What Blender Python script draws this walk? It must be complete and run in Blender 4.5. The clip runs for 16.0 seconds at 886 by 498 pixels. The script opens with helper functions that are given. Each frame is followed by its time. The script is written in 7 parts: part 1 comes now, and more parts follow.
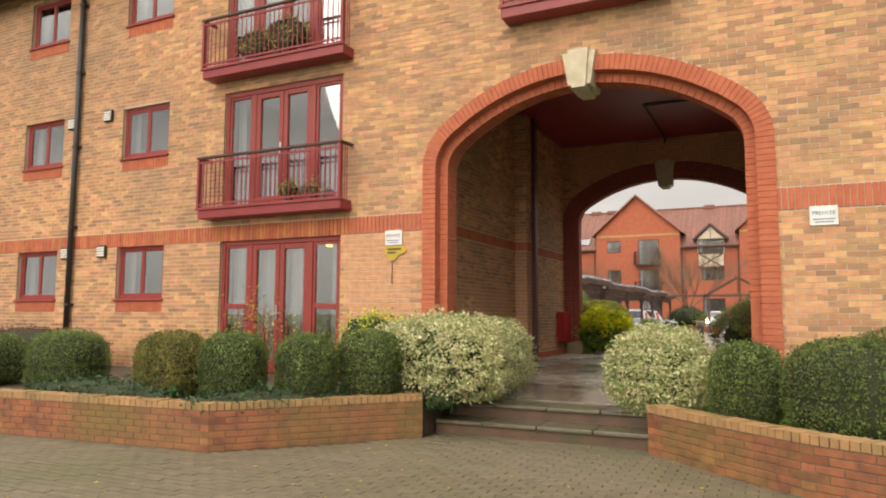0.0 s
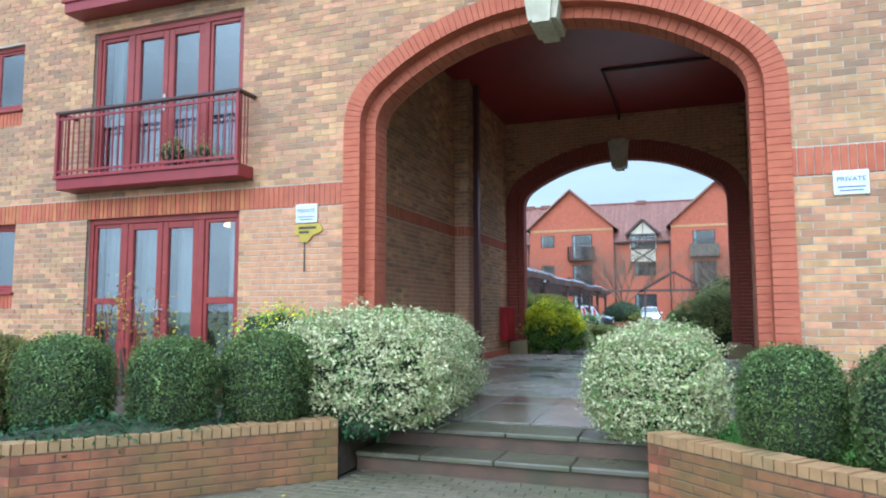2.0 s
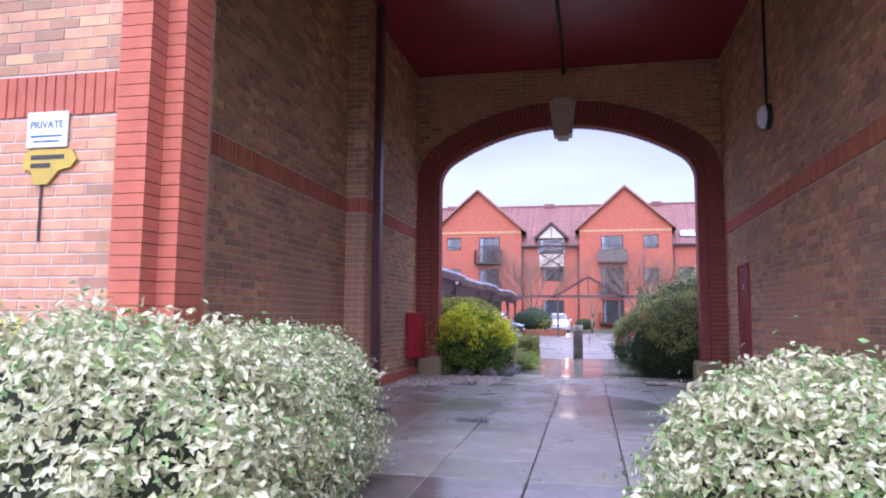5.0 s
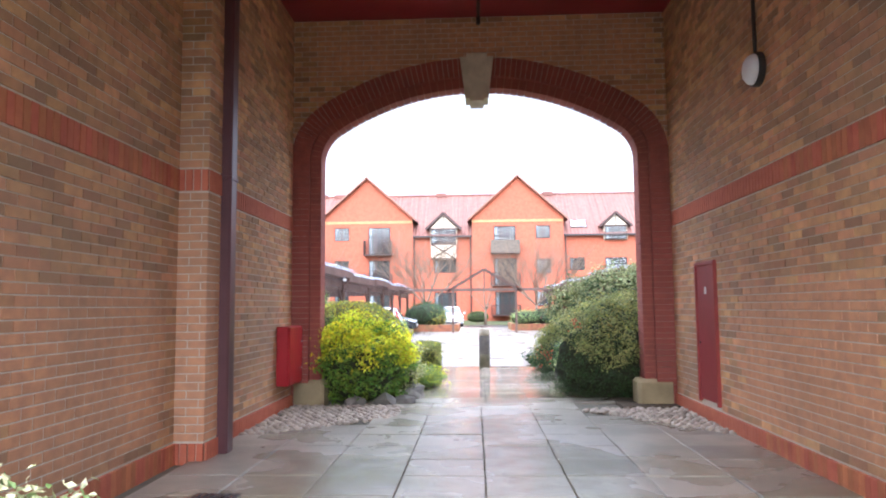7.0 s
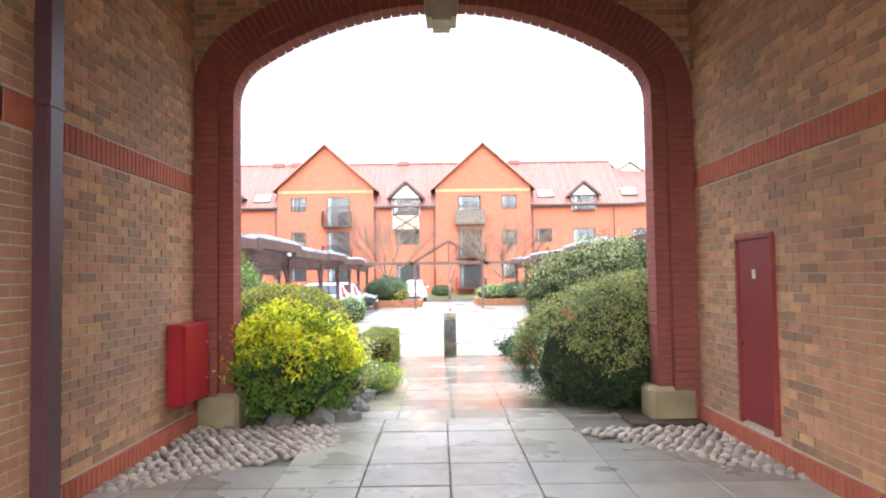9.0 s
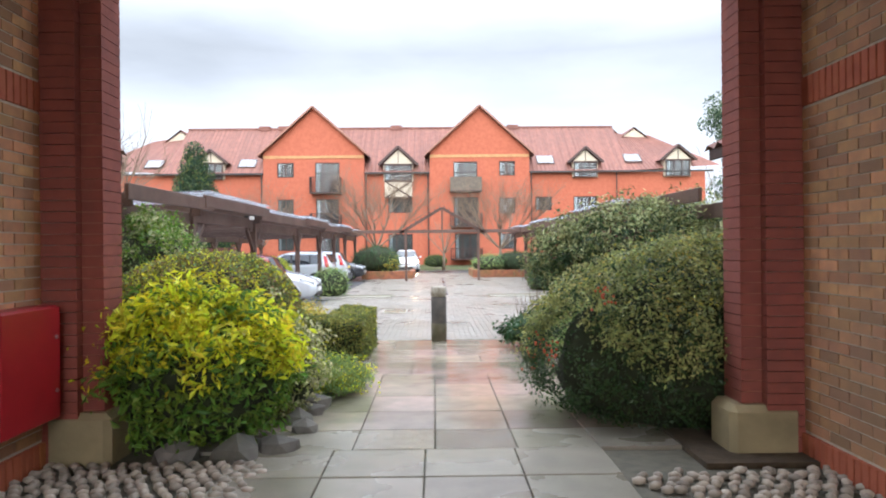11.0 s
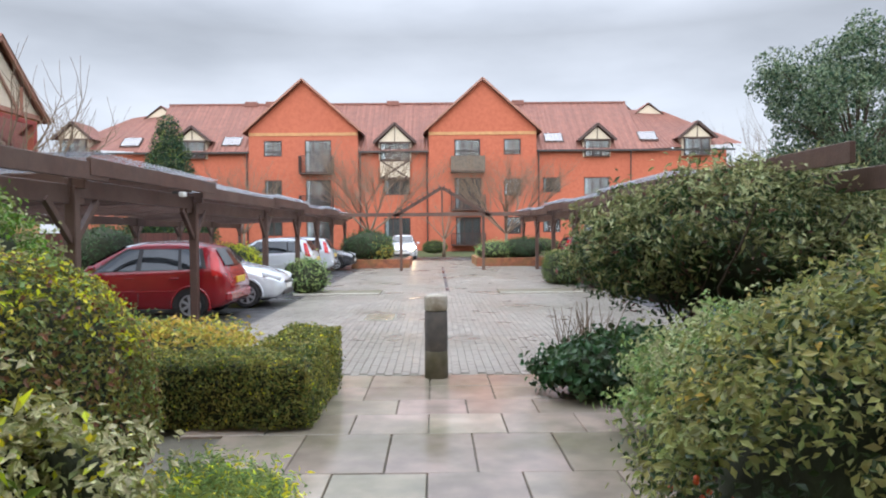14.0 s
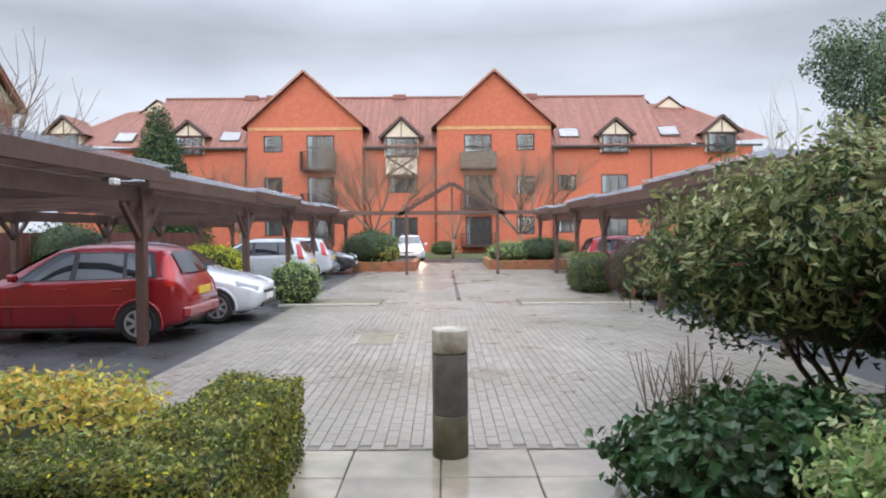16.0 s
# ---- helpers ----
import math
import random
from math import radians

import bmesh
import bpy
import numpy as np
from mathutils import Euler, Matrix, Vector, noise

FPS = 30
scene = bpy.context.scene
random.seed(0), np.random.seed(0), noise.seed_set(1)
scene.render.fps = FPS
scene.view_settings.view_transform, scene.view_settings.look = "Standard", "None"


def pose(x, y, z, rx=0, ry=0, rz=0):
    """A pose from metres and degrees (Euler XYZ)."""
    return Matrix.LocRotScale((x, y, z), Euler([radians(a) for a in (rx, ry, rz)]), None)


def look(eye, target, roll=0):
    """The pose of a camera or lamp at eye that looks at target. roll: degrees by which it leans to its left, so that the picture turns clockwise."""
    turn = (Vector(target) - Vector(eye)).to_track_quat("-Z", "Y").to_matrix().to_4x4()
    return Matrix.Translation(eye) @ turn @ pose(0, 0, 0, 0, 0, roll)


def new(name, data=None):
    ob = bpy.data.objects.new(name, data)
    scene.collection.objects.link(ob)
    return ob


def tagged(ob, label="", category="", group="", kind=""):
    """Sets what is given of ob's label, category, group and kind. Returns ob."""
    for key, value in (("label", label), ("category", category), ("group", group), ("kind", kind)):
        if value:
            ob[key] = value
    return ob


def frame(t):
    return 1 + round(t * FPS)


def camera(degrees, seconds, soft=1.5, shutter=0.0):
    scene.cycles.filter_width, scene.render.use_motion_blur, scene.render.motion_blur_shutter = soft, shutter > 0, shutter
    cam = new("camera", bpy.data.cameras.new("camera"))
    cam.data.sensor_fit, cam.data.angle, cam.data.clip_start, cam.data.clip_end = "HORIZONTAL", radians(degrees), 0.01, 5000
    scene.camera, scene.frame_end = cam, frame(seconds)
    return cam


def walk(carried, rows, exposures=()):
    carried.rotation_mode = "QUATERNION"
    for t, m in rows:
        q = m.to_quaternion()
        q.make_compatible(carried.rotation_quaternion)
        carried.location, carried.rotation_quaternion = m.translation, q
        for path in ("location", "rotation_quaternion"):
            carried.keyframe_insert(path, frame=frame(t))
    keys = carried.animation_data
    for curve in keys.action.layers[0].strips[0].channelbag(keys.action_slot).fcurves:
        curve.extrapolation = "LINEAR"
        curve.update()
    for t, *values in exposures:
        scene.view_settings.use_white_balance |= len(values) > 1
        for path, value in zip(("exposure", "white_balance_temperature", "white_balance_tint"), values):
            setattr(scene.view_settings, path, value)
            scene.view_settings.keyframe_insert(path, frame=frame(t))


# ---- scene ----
cam = camera(65.4, 16.0, soft=2.0)
PATH = [
    (0, (-0.12, 0.537, 1.44), (-0.983, 2.331, 1.63), 0.2),
    (0.5, (-0.352, 0.97, 1.442), (-1.168, 2.788, 1.617), 0.0),
    (1, (-0.626, 1.461, 1.425), (-1.394, 3.3, 1.601), 0.0),
    (1.5, (-0.87, 1.967, 1.436), (-1.592, 3.824, 1.612), -0.1),
    (2, (-1.012, 2.536, 1.424), (-1.692, 4.408, 1.605), -0.1),
    (2.5, (-1.152, 3.104, 1.407), (-1.792, 4.99, 1.59), -0.2),
    (3, (-1.268, 3.714, 1.425), (-1.875, 5.611, 1.607), -0.2),
    (3.2, (-1.358, 3.961, 1.438), (-1.944, 5.863, 1.633), -0.0),
    (5.3, (-2.234, 6.681, 1.474), (-2.591, 8.639, 1.67), 0.2),
    (5.5, (-2.303, 6.957, 1.525), (-2.619, 8.922, 1.722), -0.0),
    (6, (-2.441, 7.595, 1.522), (-2.668, 9.572, 1.72), -0.1),
    (6.5, (-2.54, 8.254, 1.566), (-2.689, 10.24, 1.753), -0.4),
    (7, (-2.594, 8.854, 1.772), (-2.685, 10.845, 1.939), -0.5),
    (7.5, (-2.639, 9.361, 1.875), (-2.687, 11.355, 2.017), -0.6),
    (8, (-2.617, 9.887, 1.907), (-2.634, 11.884, 2.023), -0.7),
    (8.5, (-2.618, 10.534, 1.94), (-2.614, 12.532, 2.037), -0.7),
    (9, (-2.596, 11.208, 1.948), (-2.583, 13.206, 2.03), -0.8),
    (9.2, (-2.567, 11.48, 1.916), (-2.551, 13.479, 1.998), -0.8),
    (11.5, (-2.443, 14.33, 1.891), (-2.418, 16.329, 1.862), -0.5),
    (12, (-2.437, 14.989, 1.918), (-2.404, 16.988, 1.875), -0.6),
    (12.5, (-2.451, 15.625, 1.936), (-2.413, 17.624, 1.889), -0.5),
    (13, (-2.417, 16.286, 1.96), (-2.382, 18.285, 1.911), -0.6),
    (13.5, (-2.433, 16.898, 1.945), (-2.403, 18.897, 1.896), -0.5),
    (14, (-2.397, 17.487, 1.94), (-2.374, 19.486, 1.891), -0.5),
    (14.5, (-2.385, 18.107, 1.931), (-2.371, 20.107, 1.882), -0.5),
    (15, (-2.384, 18.75, 1.916), (-2.376, 20.75, 1.867), -0.4),
    (15.5, (-2.405, 19.423, 1.933), (-2.402, 21.423, 1.886), -0.3),
    (16, (-2.436, 20.06, 1.933), (-2.436, 22.06, 1.885), -0.4),
]
EXPOSURES = [(0, 0.53, 7450, 13), (0.7, 0.58, 6600, 10), (1.4, 0.8, 4950, 2), (2.1, 0.83, 4750, 0), (3, 0.9, 4850, 4), (5.5, 1.25, 5000, 38), (6.4, 1.85, 5250, 24), (7, 2.05, 5450, 16), (9, 2.15, 5750, 12), (11.5, 1.12, 5850, 10), (16, 0.83, 5900, 12)]
walk(cam, [(t, look(eye, target, roll)) for t, eye, target, roll in PATH], EXPOSURES)

# ---- world and light: an overcast day ----
SUN_EL, SUN_AZ = 24.0, 184.0
world = bpy.data.worlds.new("overcast")
scene.world = world
world.use_nodes = True
wn, wl = world.node_tree.nodes, world.node_tree.links
wbg = wn["Background"]
wsky = wn.new("ShaderNodeTexSky")
wsky.sky_type, wsky.sun_disc = "NISHITA", False
wsky.sun_elevation, wsky.sun_rotation = radians(SUN_EL), radians(SUN_AZ)
wsky.air_density, wsky.dust_density, wsky.ozone_density = 1.0, 6.0, 1.0
wtc = wn.new("ShaderNodeTexCoord")
wmap = wn.new("ShaderNodeMapping")
wmap.inputs["Scale"].default_value = (1.0, 1.0, 3.2)
wnoise = wn.new("ShaderNodeTexNoise")
wnoise.inputs["Scale"].default_value, wnoise.inputs["Detail"].default_value = 2.2, 6.0
wramp = wn.new("ShaderNodeValToRGB")
wramp.color_ramp.elements[0].position, wramp.color_ramp.elements[0].color = 0.36, (5.8, 5.95, 6.15, 1)
wramp.color_ramp.elements[1].position, wramp.color_ramp.elements[1].color = 0.66, (8.2, 8.35, 8.55, 1)
wmix = wn.new("ShaderNodeMixRGB")
wmix.inputs["Fac"].default_value = 0.9
wl.new(wtc.outputs["Generated"], wmap.inputs["Vector"])
wl.new(wmap.outputs["Vector"], wnoise.inputs["Vector"])
wl.new(wnoise.outputs["Fac"], wramp.inputs["Fac"])
wl.new(wsky.outputs["Color"], wmix.inputs["Color1"])
wl.new(wramp.outputs["Color"], wmix.inputs["Color2"])
wsep = wn.new("ShaderNodeSeparateXYZ")
wgrad = wn.new("ShaderNodeValToRGB")
wstops = wgrad.color_ramp.elements
wstops[0].position, wstops[0].color = 0.0, (0.078, 0.078, 0.078, 1)
wstops[1].position, wstops[1].color = 0.95, (0.33, 0.33, 0.33, 1)
for wpos, wval in ((0.17, 0.070), (0.27, 0.050)):
    wstops.new(wpos).color = (wval, wval, wval, 1)
wl.new(wtc.outputs["Generated"], wsep.inputs["Vector"])
wl.new(wsep.outputs["Z"], wgrad.inputs["Fac"])
wl.new(wgrad.outputs["Color"], wbg.inputs["Strength"])
wl.new(wmix.outputs["Color"], wbg.inputs["Color"])
sun_data = bpy.data.lights.new("sun", "SUN")
sun_data.energy, sun_data.angle, sun_data.color = 1.5, radians(60), (1.0, 0.96, 0.9)
sun = new("sun", sun_data)
sun.matrix_world = look((0, 0, 40), (0.07, 0.997, 40 - 0.445))


# ---- geometry helpers ----
class Geo:
    """Vertices and faces of one mesh."""

    def __init__(self):
        self.v, self.f = [], []

    def add(self, verts, faces, m=None):
        n = len(self.v)
        self.v += [tuple(m @ Vector(p)) for p in verts] if m is not None else [tuple(p) for p in verts]
        self.f += [tuple(n + i for i in f) for f in faces]
        return self

    def box(self, x0, y0, z0, x1, y1, z1, c=0.0, m=None):
        if c <= 0:
            v = [(x, y, z) for x in (x0, x1) for y in (y0, y1) for z in (z0, z1)]
            return self.add(v, [(0, 1, 3, 2), (4, 6, 7, 5), (0, 4, 5, 1), (2, 3, 7, 6), (0, 2, 6, 4), (1, 5, 7, 3)], m)
        b = bmesh.new()
        bmesh.ops.create_cube(b, size=1.0)
        for p in b.verts:
            p.co = Vector((x0 if p.co.x < 0 else x1, y0 if p.co.y < 0 else y1, z0 if p.co.z < 0 else z1))
        bmesh.ops.bevel(b, geom=b.edges[:], offset=c, segments=1, affect="EDGES", profile=0.5)
        b.verts.index_update()
        self.add([p.co.copy() for p in b.verts], [[p.index for p in f.verts] for f in b.faces], m)
        b.free()
        return self

    def tube(self, p0, p1, r0, r1=None, n=10, caps=True):
        r1 = r0 if r1 is None else r1
        p0, p1 = Vector(p0), Vector(p1)
        d = p1 - p0
        a = d.orthogonal().normalized()
        b = d.cross(a).normalized()
        v = [p + (a * math.cos(2 * math.pi * k / n) + b * math.sin(2 * math.pi * k / n)) * r for p, r in ((p0, r0), (p1, r1)) for k in range(n)]
        f = [(k, (k + 1) % n, n + (k + 1) % n, n + k) for k in range(n)]
        if caps:
            f += [tuple(range(n - 1, -1, -1)), tuple(range(n, 2 * n))]
        return self.add(v, f)

    def beam(self, p0, p1, w, h, c=0.006):
        """A squared timber from p0 to p1, w wide and h high."""
        p0, p1 = Vector(p0), Vector(p1)
        d = p1 - p0
        q = d.to_track_quat("X", "Z").to_matrix().to_4x4()
        return self.box(0, -w / 2, -h / 2, d.length, w / 2, h / 2, c, Matrix.Translation(p0) @ q)

    def lathe(self, prof, n=24, m=None):
        """prof: (radius, z) from bottom to top, about the z axis."""
        v = [(r * math.cos(2 * math.pi * k / n), r * math.sin(2 * math.pi * k / n), z) for r, z in prof for k in range(n)]
        f = [(i * n + k, i * n + (k + 1) % n, (i + 1) * n + (k + 1) % n, (i + 1) * n + k) for i in range(len(prof) - 1) for k in range(n)]
        f += [tuple(range(n - 1, -1, -1)), tuple(range((len(prof) - 1) * n, len(prof) * n))]
        return self.add(v, f, m)

    def prism(self, poly, axis, lo, hi):
        """poly: corners in the two other axes; pushed from lo to hi along the axis."""
        put = {"x": lambda a, b, t: (t, a, b), "y": lambda a, b, t: (a, t, b), "z": lambda a, b, t: (a, b, t)}[axis]
        n = len(poly)
        v = [put(a, b, t) for t in (lo, hi) for a, b in poly]
        f = [(k, (k + 1) % n, n + (k + 1) % n, n + k) for k in range(n)] + [tuple(range(n - 1, -1, -1)), tuple(range(n, 2 * n))]
        return self.add(v, f)

    def mesh(self, name, smooth=False):
        me = bpy.data.meshes.new(name)
        me.from_pydata(self.v, [], self.f)
        b = bmesh.new()
        b.from_mesh(me)
        if len(b.faces) < 60000:
            bmesh.ops.recalc_face_normals(b, faces=b.faces[:])
        b.to_mesh(me)
        b.free()
        if smooth:
            me.polygons.foreach_set("use_smooth", [True] * len(me.polygons))
        return me


# the courtyard is laid out on its own grid, 0.93 m to the unit, set square to the passage
YARD = Matrix.Translation((-2.44 + 0.93 * 2.44, 14.33 - 0.93 * 14.806, 0.40 - 0.93 * 0.33)) @ Matrix.Scale(0.93, 4)
SITE = [Matrix()]


def part(name, geo, material, parent=None, label="", smooth=False):
    me = geo if isinstance(geo, bpy.types.Mesh) else geo.mesh(name, smooth)
    if material and not me.materials:
        me.materials.append(material)
    ob = new(name, me)
    ob.parent = parent
    if parent is None:
        ob.matrix_basis = SITE[0].copy()
    return tagged(ob, label)


def thing(name, label, category, x=0, y=0, z=0, rz=0, group="", kind=""):
    ob = new(name)
    ob.empty_display_size = 0.1
    ob.matrix_basis = SITE[0] @ pose(x, y, z, 0, 0, rz)
    return tagged(ob, label, category, group, kind)


def solid(name, geo, material, label, category, kind="", smooth=False, group=""):
    return tagged(part(name, geo, material, None, "", smooth), label, category, group, kind)


# ---- materials ----
def mat(name, c1, c2, rough=0.7, scale=6.0, detail=5.0, bump=0.15, bscale=60.0, metal=0.0, vary=0.0, by="", stain=None, sscale=0.6, samount=0.4, wet=0.0, spec=0.5, trans=0.0, hue=0.0, odd=None):
    """Two-scale noise colour with grain bump. vary: brightness change from piece to piece, by island or object. wet: patches of gloss."""
    m = bpy.data.materials.new(name)
    m.use_nodes = True
    n, l = m.node_tree.nodes, m.node_tree.links
    b = n["Principled BSDF"]
    pos = n.new("ShaderNodeNewGeometry")
    t1 = n.new("ShaderNodeTexNoise")
    t1.inputs["Scale"].default_value, t1.inputs["Detail"].default_value = scale, detail
    l.new(pos.outputs["Position"], t1.inputs["Vector"])
    r1 = n.new("ShaderNodeMapRange")
    r1.inputs["From Min"].default_value, r1.inputs["From Max"].default_value = 0.32, 0.68
    l.new(t1.outputs["Fac"], r1.inputs["Value"])
    mx = n.new("ShaderNodeMixRGB")
    mx.inputs["Color1"].default_value, mx.inputs["Color2"].default_value = (*c1, 1), (*c2, 1)
    l.new(r1.outputs["Result"], mx.inputs["Fac"])
    col = mx.outputs["Color"]
    if vary:
        src = pos.outputs["Random Per Island"]
        if by == "object":
            src = n.new("ShaderNodeObjectInfo").outputs["Random"]
        hs = n.new("ShaderNodeHueSaturation")
        rv = n.new("ShaderNodeMapRange")
        rv.inputs["To Min"].default_value, rv.inputs["To Max"].default_value = 1 - vary, 1 + vary
        l.new(src, rv.inputs["Value"])
        l.new(rv.outputs["Result"], hs.inputs["Value"])
        if hue:
            wv = n.new("ShaderNodeMath")
            wv.operation = "MULTIPLY"
            wv.inputs[1].default_value = 7.31
            fr = n.new("ShaderNodeMath")
            fr.operation = "FRACT"
            rh = n.new("ShaderNodeMapRange")
            rh.inputs["To Min"].default_value, rh.inputs["To Max"].default_value = 0.5 - hue, 0.5 + hue
            l.new(src, wv.inputs[0])
            l.new(wv.outputs[0], fr.inputs[0])
            l.new(fr.outputs[0], rh.inputs["Value"])
            l.new(rh.outputs["Result"], hs.inputs["Hue"])
        l.new(col, hs.inputs["Color"])
        col = hs.outputs["Color"]
        if odd:
            oc, share, amount = odd
            om, of, og, oa = (n.new("ShaderNodeMath") for _ in range(4))
            om.operation, of.operation, og.operation, oa.operation = "MULTIPLY", "FRACT", "LESS_THAN", "MULTIPLY"
            om.inputs[1].default_value, og.inputs[1].default_value, oa.inputs[1].default_value = 23.7, share, amount
            l.new(src, om.inputs[0])
            l.new(om.outputs[0], of.inputs[0])
            l.new(of.outputs[0], og.inputs[0])
            l.new(og.outputs[0], oa.inputs[0])
            ox = n.new("ShaderNodeMixRGB")
            ox.inputs["Color2"].default_value = (*oc, 1)
            l.new(oa.outputs[0], ox.inputs["Fac"])
            l.new(col, ox.inputs["Color1"])
            col = ox.outputs["Color"]
    if stain:
        t2 = n.new("ShaderNodeTexNoise")
        t2.inputs["Scale"].default_value, t2.inputs["Detail"].default_value = sscale, 4.0
        l.new(pos.outputs["Position"], t2.inputs["Vector"])
        r2 = n.new("ShaderNodeMapRange")
        r2.inputs["From Min"].default_value, r2.inputs["From Max"].default_value = 0.45, 0.7
        r2.inputs["To Max"].default_value = samount
        l.new(t2.outputs["Fac"], r2.inputs["Value"])
        ms = n.new("ShaderNodeMixRGB")
        ms.inputs["Color2"].default_value = (*stain, 1)
        l.new(r2.outputs["Result"], ms.inputs["Fac"])
        l.new(col, ms.inputs["Color1"])
        col = ms.outputs["Color"]
    l.new(col, b.inputs["Base Color"])
    b.inputs["Roughness"].default_value, b.inputs["Metallic"].default_value = rough, metal
    b.inputs["Specular IOR Level"].default_value = spec
    if wet:
        t3 = n.new("ShaderNodeTexNoise")
        t3.inputs["Scale"].default_value, t3.inputs["Detail"].default_value = 0.9, 5.0
        l.new(pos.outputs["Position"], t3.inputs["Vector"])
        r3 = n.new("ShaderNodeMapRange")
        r3.inputs["From Min"].default_value, r3.inputs["From Max"].default_value = 0.34, 0.66
        r3.inputs["To Min"].default_value, r3.inputs["To Max"].default_value = rough, max(0.06, rough - wet)
        l.new(t3.outputs["Fac"], r3.inputs["Value"])
        l.new(r3.outputs["Result"], b.inputs["Roughness"])
    if trans:
        b.inputs["Subsurface Weight"].default_value = trans
        b.inputs["Subsurface Radius"].default_value = (0.02, 0.03, 0.01)
    if bump:
        t4 = n.new("ShaderNodeTexNoise")
        t4.inputs["Scale"].default_value, t4.inputs["Detail"].default_value = bscale, 3.0
        l.new(pos.outputs["Position"], t4.inputs["Vector"])
        bp = n.new("ShaderNodeBump")
        bp.inputs["Strength"].default_value, bp.inputs["Distance"].default_value = bump, 0.01
        l.new(t4.outputs["Fac"], bp.inputs["Height"])
        l.new(bp.outputs["Normal"], b.inputs["Normal"])
    return m


def glass(name, tint=(0.9, 0.95, 0.95), rough=0.02, gloss=0.1):
    """A pane that mirrors the sky and lets the dark room show."""
    m = bpy.data.materials.new(name)
    m.use_nodes = True
    n, l = m.node_tree.nodes, m.node_tree.links
    n.remove(n["Principled BSDF"])
    tr, gl, lw, mx = n.new("ShaderNodeBsdfTransparent"), n.new("ShaderNodeBsdfGlossy"), n.new("ShaderNodeLayerWeight"), n.new("ShaderNodeMixShader")
    pw, ma = n.new("ShaderNodeMath"), n.new("ShaderNodeMath")
    pw.operation, ma.operation = "POWER", "MULTIPLY_ADD"
    pw.inputs[1].default_value, ma.inputs[1].default_value, ma.inputs[2].default_value = 3.0, 0.8, gloss
    l.new(lw.outputs["Facing"], pw.inputs[0])
    l.new(pw.outputs[0], ma.inputs[0])
    tr.inputs["Color"].default_value = (*tint, 1)
    gl.inputs["Roughness"].default_value = rough
    l.new(ma.outputs[0], mx.inputs[0])
    l.new(tr.outputs[0], mx.inputs[1])
    l.new(gl.outputs[0], mx.inputs[2])
    l.new(mx.outputs[0], n["Material Output"].inputs["Surface"])
    return m


def glow(name, colour, strength):
    m = bpy.data.materials.new(name)
    m.use_nodes = True
    b = m.node_tree.nodes["Principled BSDF"]
    b.inputs["Emission Color"].default_value, b.inputs["Emission Strength"].default_value = (*colour, 1), strength
    return m


BUFF = mat("buff_brick", (0.58, 0.31, 0.15), (0.42, 0.225, 0.118), 0.85, 9, vary=0.25, hue=0.012, odd=((0.19, 0.12, 0.08), 0.16, 0.5), stain=(0.24, 0.155, 0.1), sscale=0.55, samount=0.6, bump=0.4, bscale=90)
RED = mat("red_brick", (0.47, 0.15, 0.068), (0.38, 0.11, 0.052), 0.85, 8, vary=0.16, hue=0.012, bump=0.35, bscale=90, stain=(0.3, 0.1, 0.06), samount=0.4)
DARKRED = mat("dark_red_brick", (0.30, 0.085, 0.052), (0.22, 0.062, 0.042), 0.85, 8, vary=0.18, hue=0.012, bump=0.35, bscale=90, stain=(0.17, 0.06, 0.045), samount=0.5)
PLANTER = mat("planter_brick", (0.30, 0.12, 0.045), (0.15, 0.06, 0.03), 0.75, 6, vary=0.4, hue=0.018, bump=0.4, bscale=80, stain=(0.15, 0.115, 0.03), sscale=1.3, samount=0.75)
PLANTMORTAR = mat("dirty_mortar", (0.20, 0.14, 0.085), (0.13, 0.09, 0.055), 0.95, 12, bump=0.4, bscale=120)
WETBRICK = mat("wet_dirty_brick", (0.12, 0.062, 0.036), (0.07, 0.042, 0.026), 0.5, 6, bump=0.4, bscale=80, stain=(0.06, 0.055, 0.025), sscale=1.6, samount=0.8)
COPING = mat("coping_brick", (0.36, 0.22, 0.09), (0.27, 0.16, 0.065), 0.75, 8, vary=0.25, hue=0.015, bump=0.4, bscale=80, stain=(0.13, 0.13, 0.05), sscale=2.0, samount=0.6)
FARBRICK = mat("orange_brick", (0.44, 0.13, 0.07), (0.37, 0.103, 0.056), 0.88, 5, bump=0.3, bscale=25, stain=(0.40, 0.12, 0.07), sscale=0.25, samount=0.5)
YELLOWBRICK = mat("yellow_brick", (0.5, 0.29, 0.13), (0.4, 0.22, 0.1), 0.88, 5, bump=0.3, bscale=25)
MORTAR = mat("mortar", (0.60, 0.53, 0.43), (0.48, 0.42, 0.33), 0.95, 20, bump=0.3, bscale=150)
MORTAR_RED = mat("red_mortar", (0.42, 0.2, 0.12), (0.36, 0.16, 0.095), 0.95, 20, bump=0.3, bscale=150)
STONE = mat("cast_stone", (0.62, 0.55, 0.42), (0.5, 0.44, 0.33), 0.85, 10, bump=0.25, bscale=120, stain=(0.3, 0.28, 0.18), sscale=3, samount=0.5)
MAROON = mat("maroon_paint", (0.25, 0.028, 0.032), (0.21, 0.024, 0.028), 0.42, 5, bump=0.06, bscale=30)
REDFRAME = mat("red_stained_wood", (0.27, 0.04, 0.032), (0.22, 0.03, 0.026), 0.45, 9, bump=0.1, bscale=40)
RAIL = mat("dark_handrail", (0.07, 0.03, 0.025), (0.05, 0.022, 0.02), 0.5, 9)
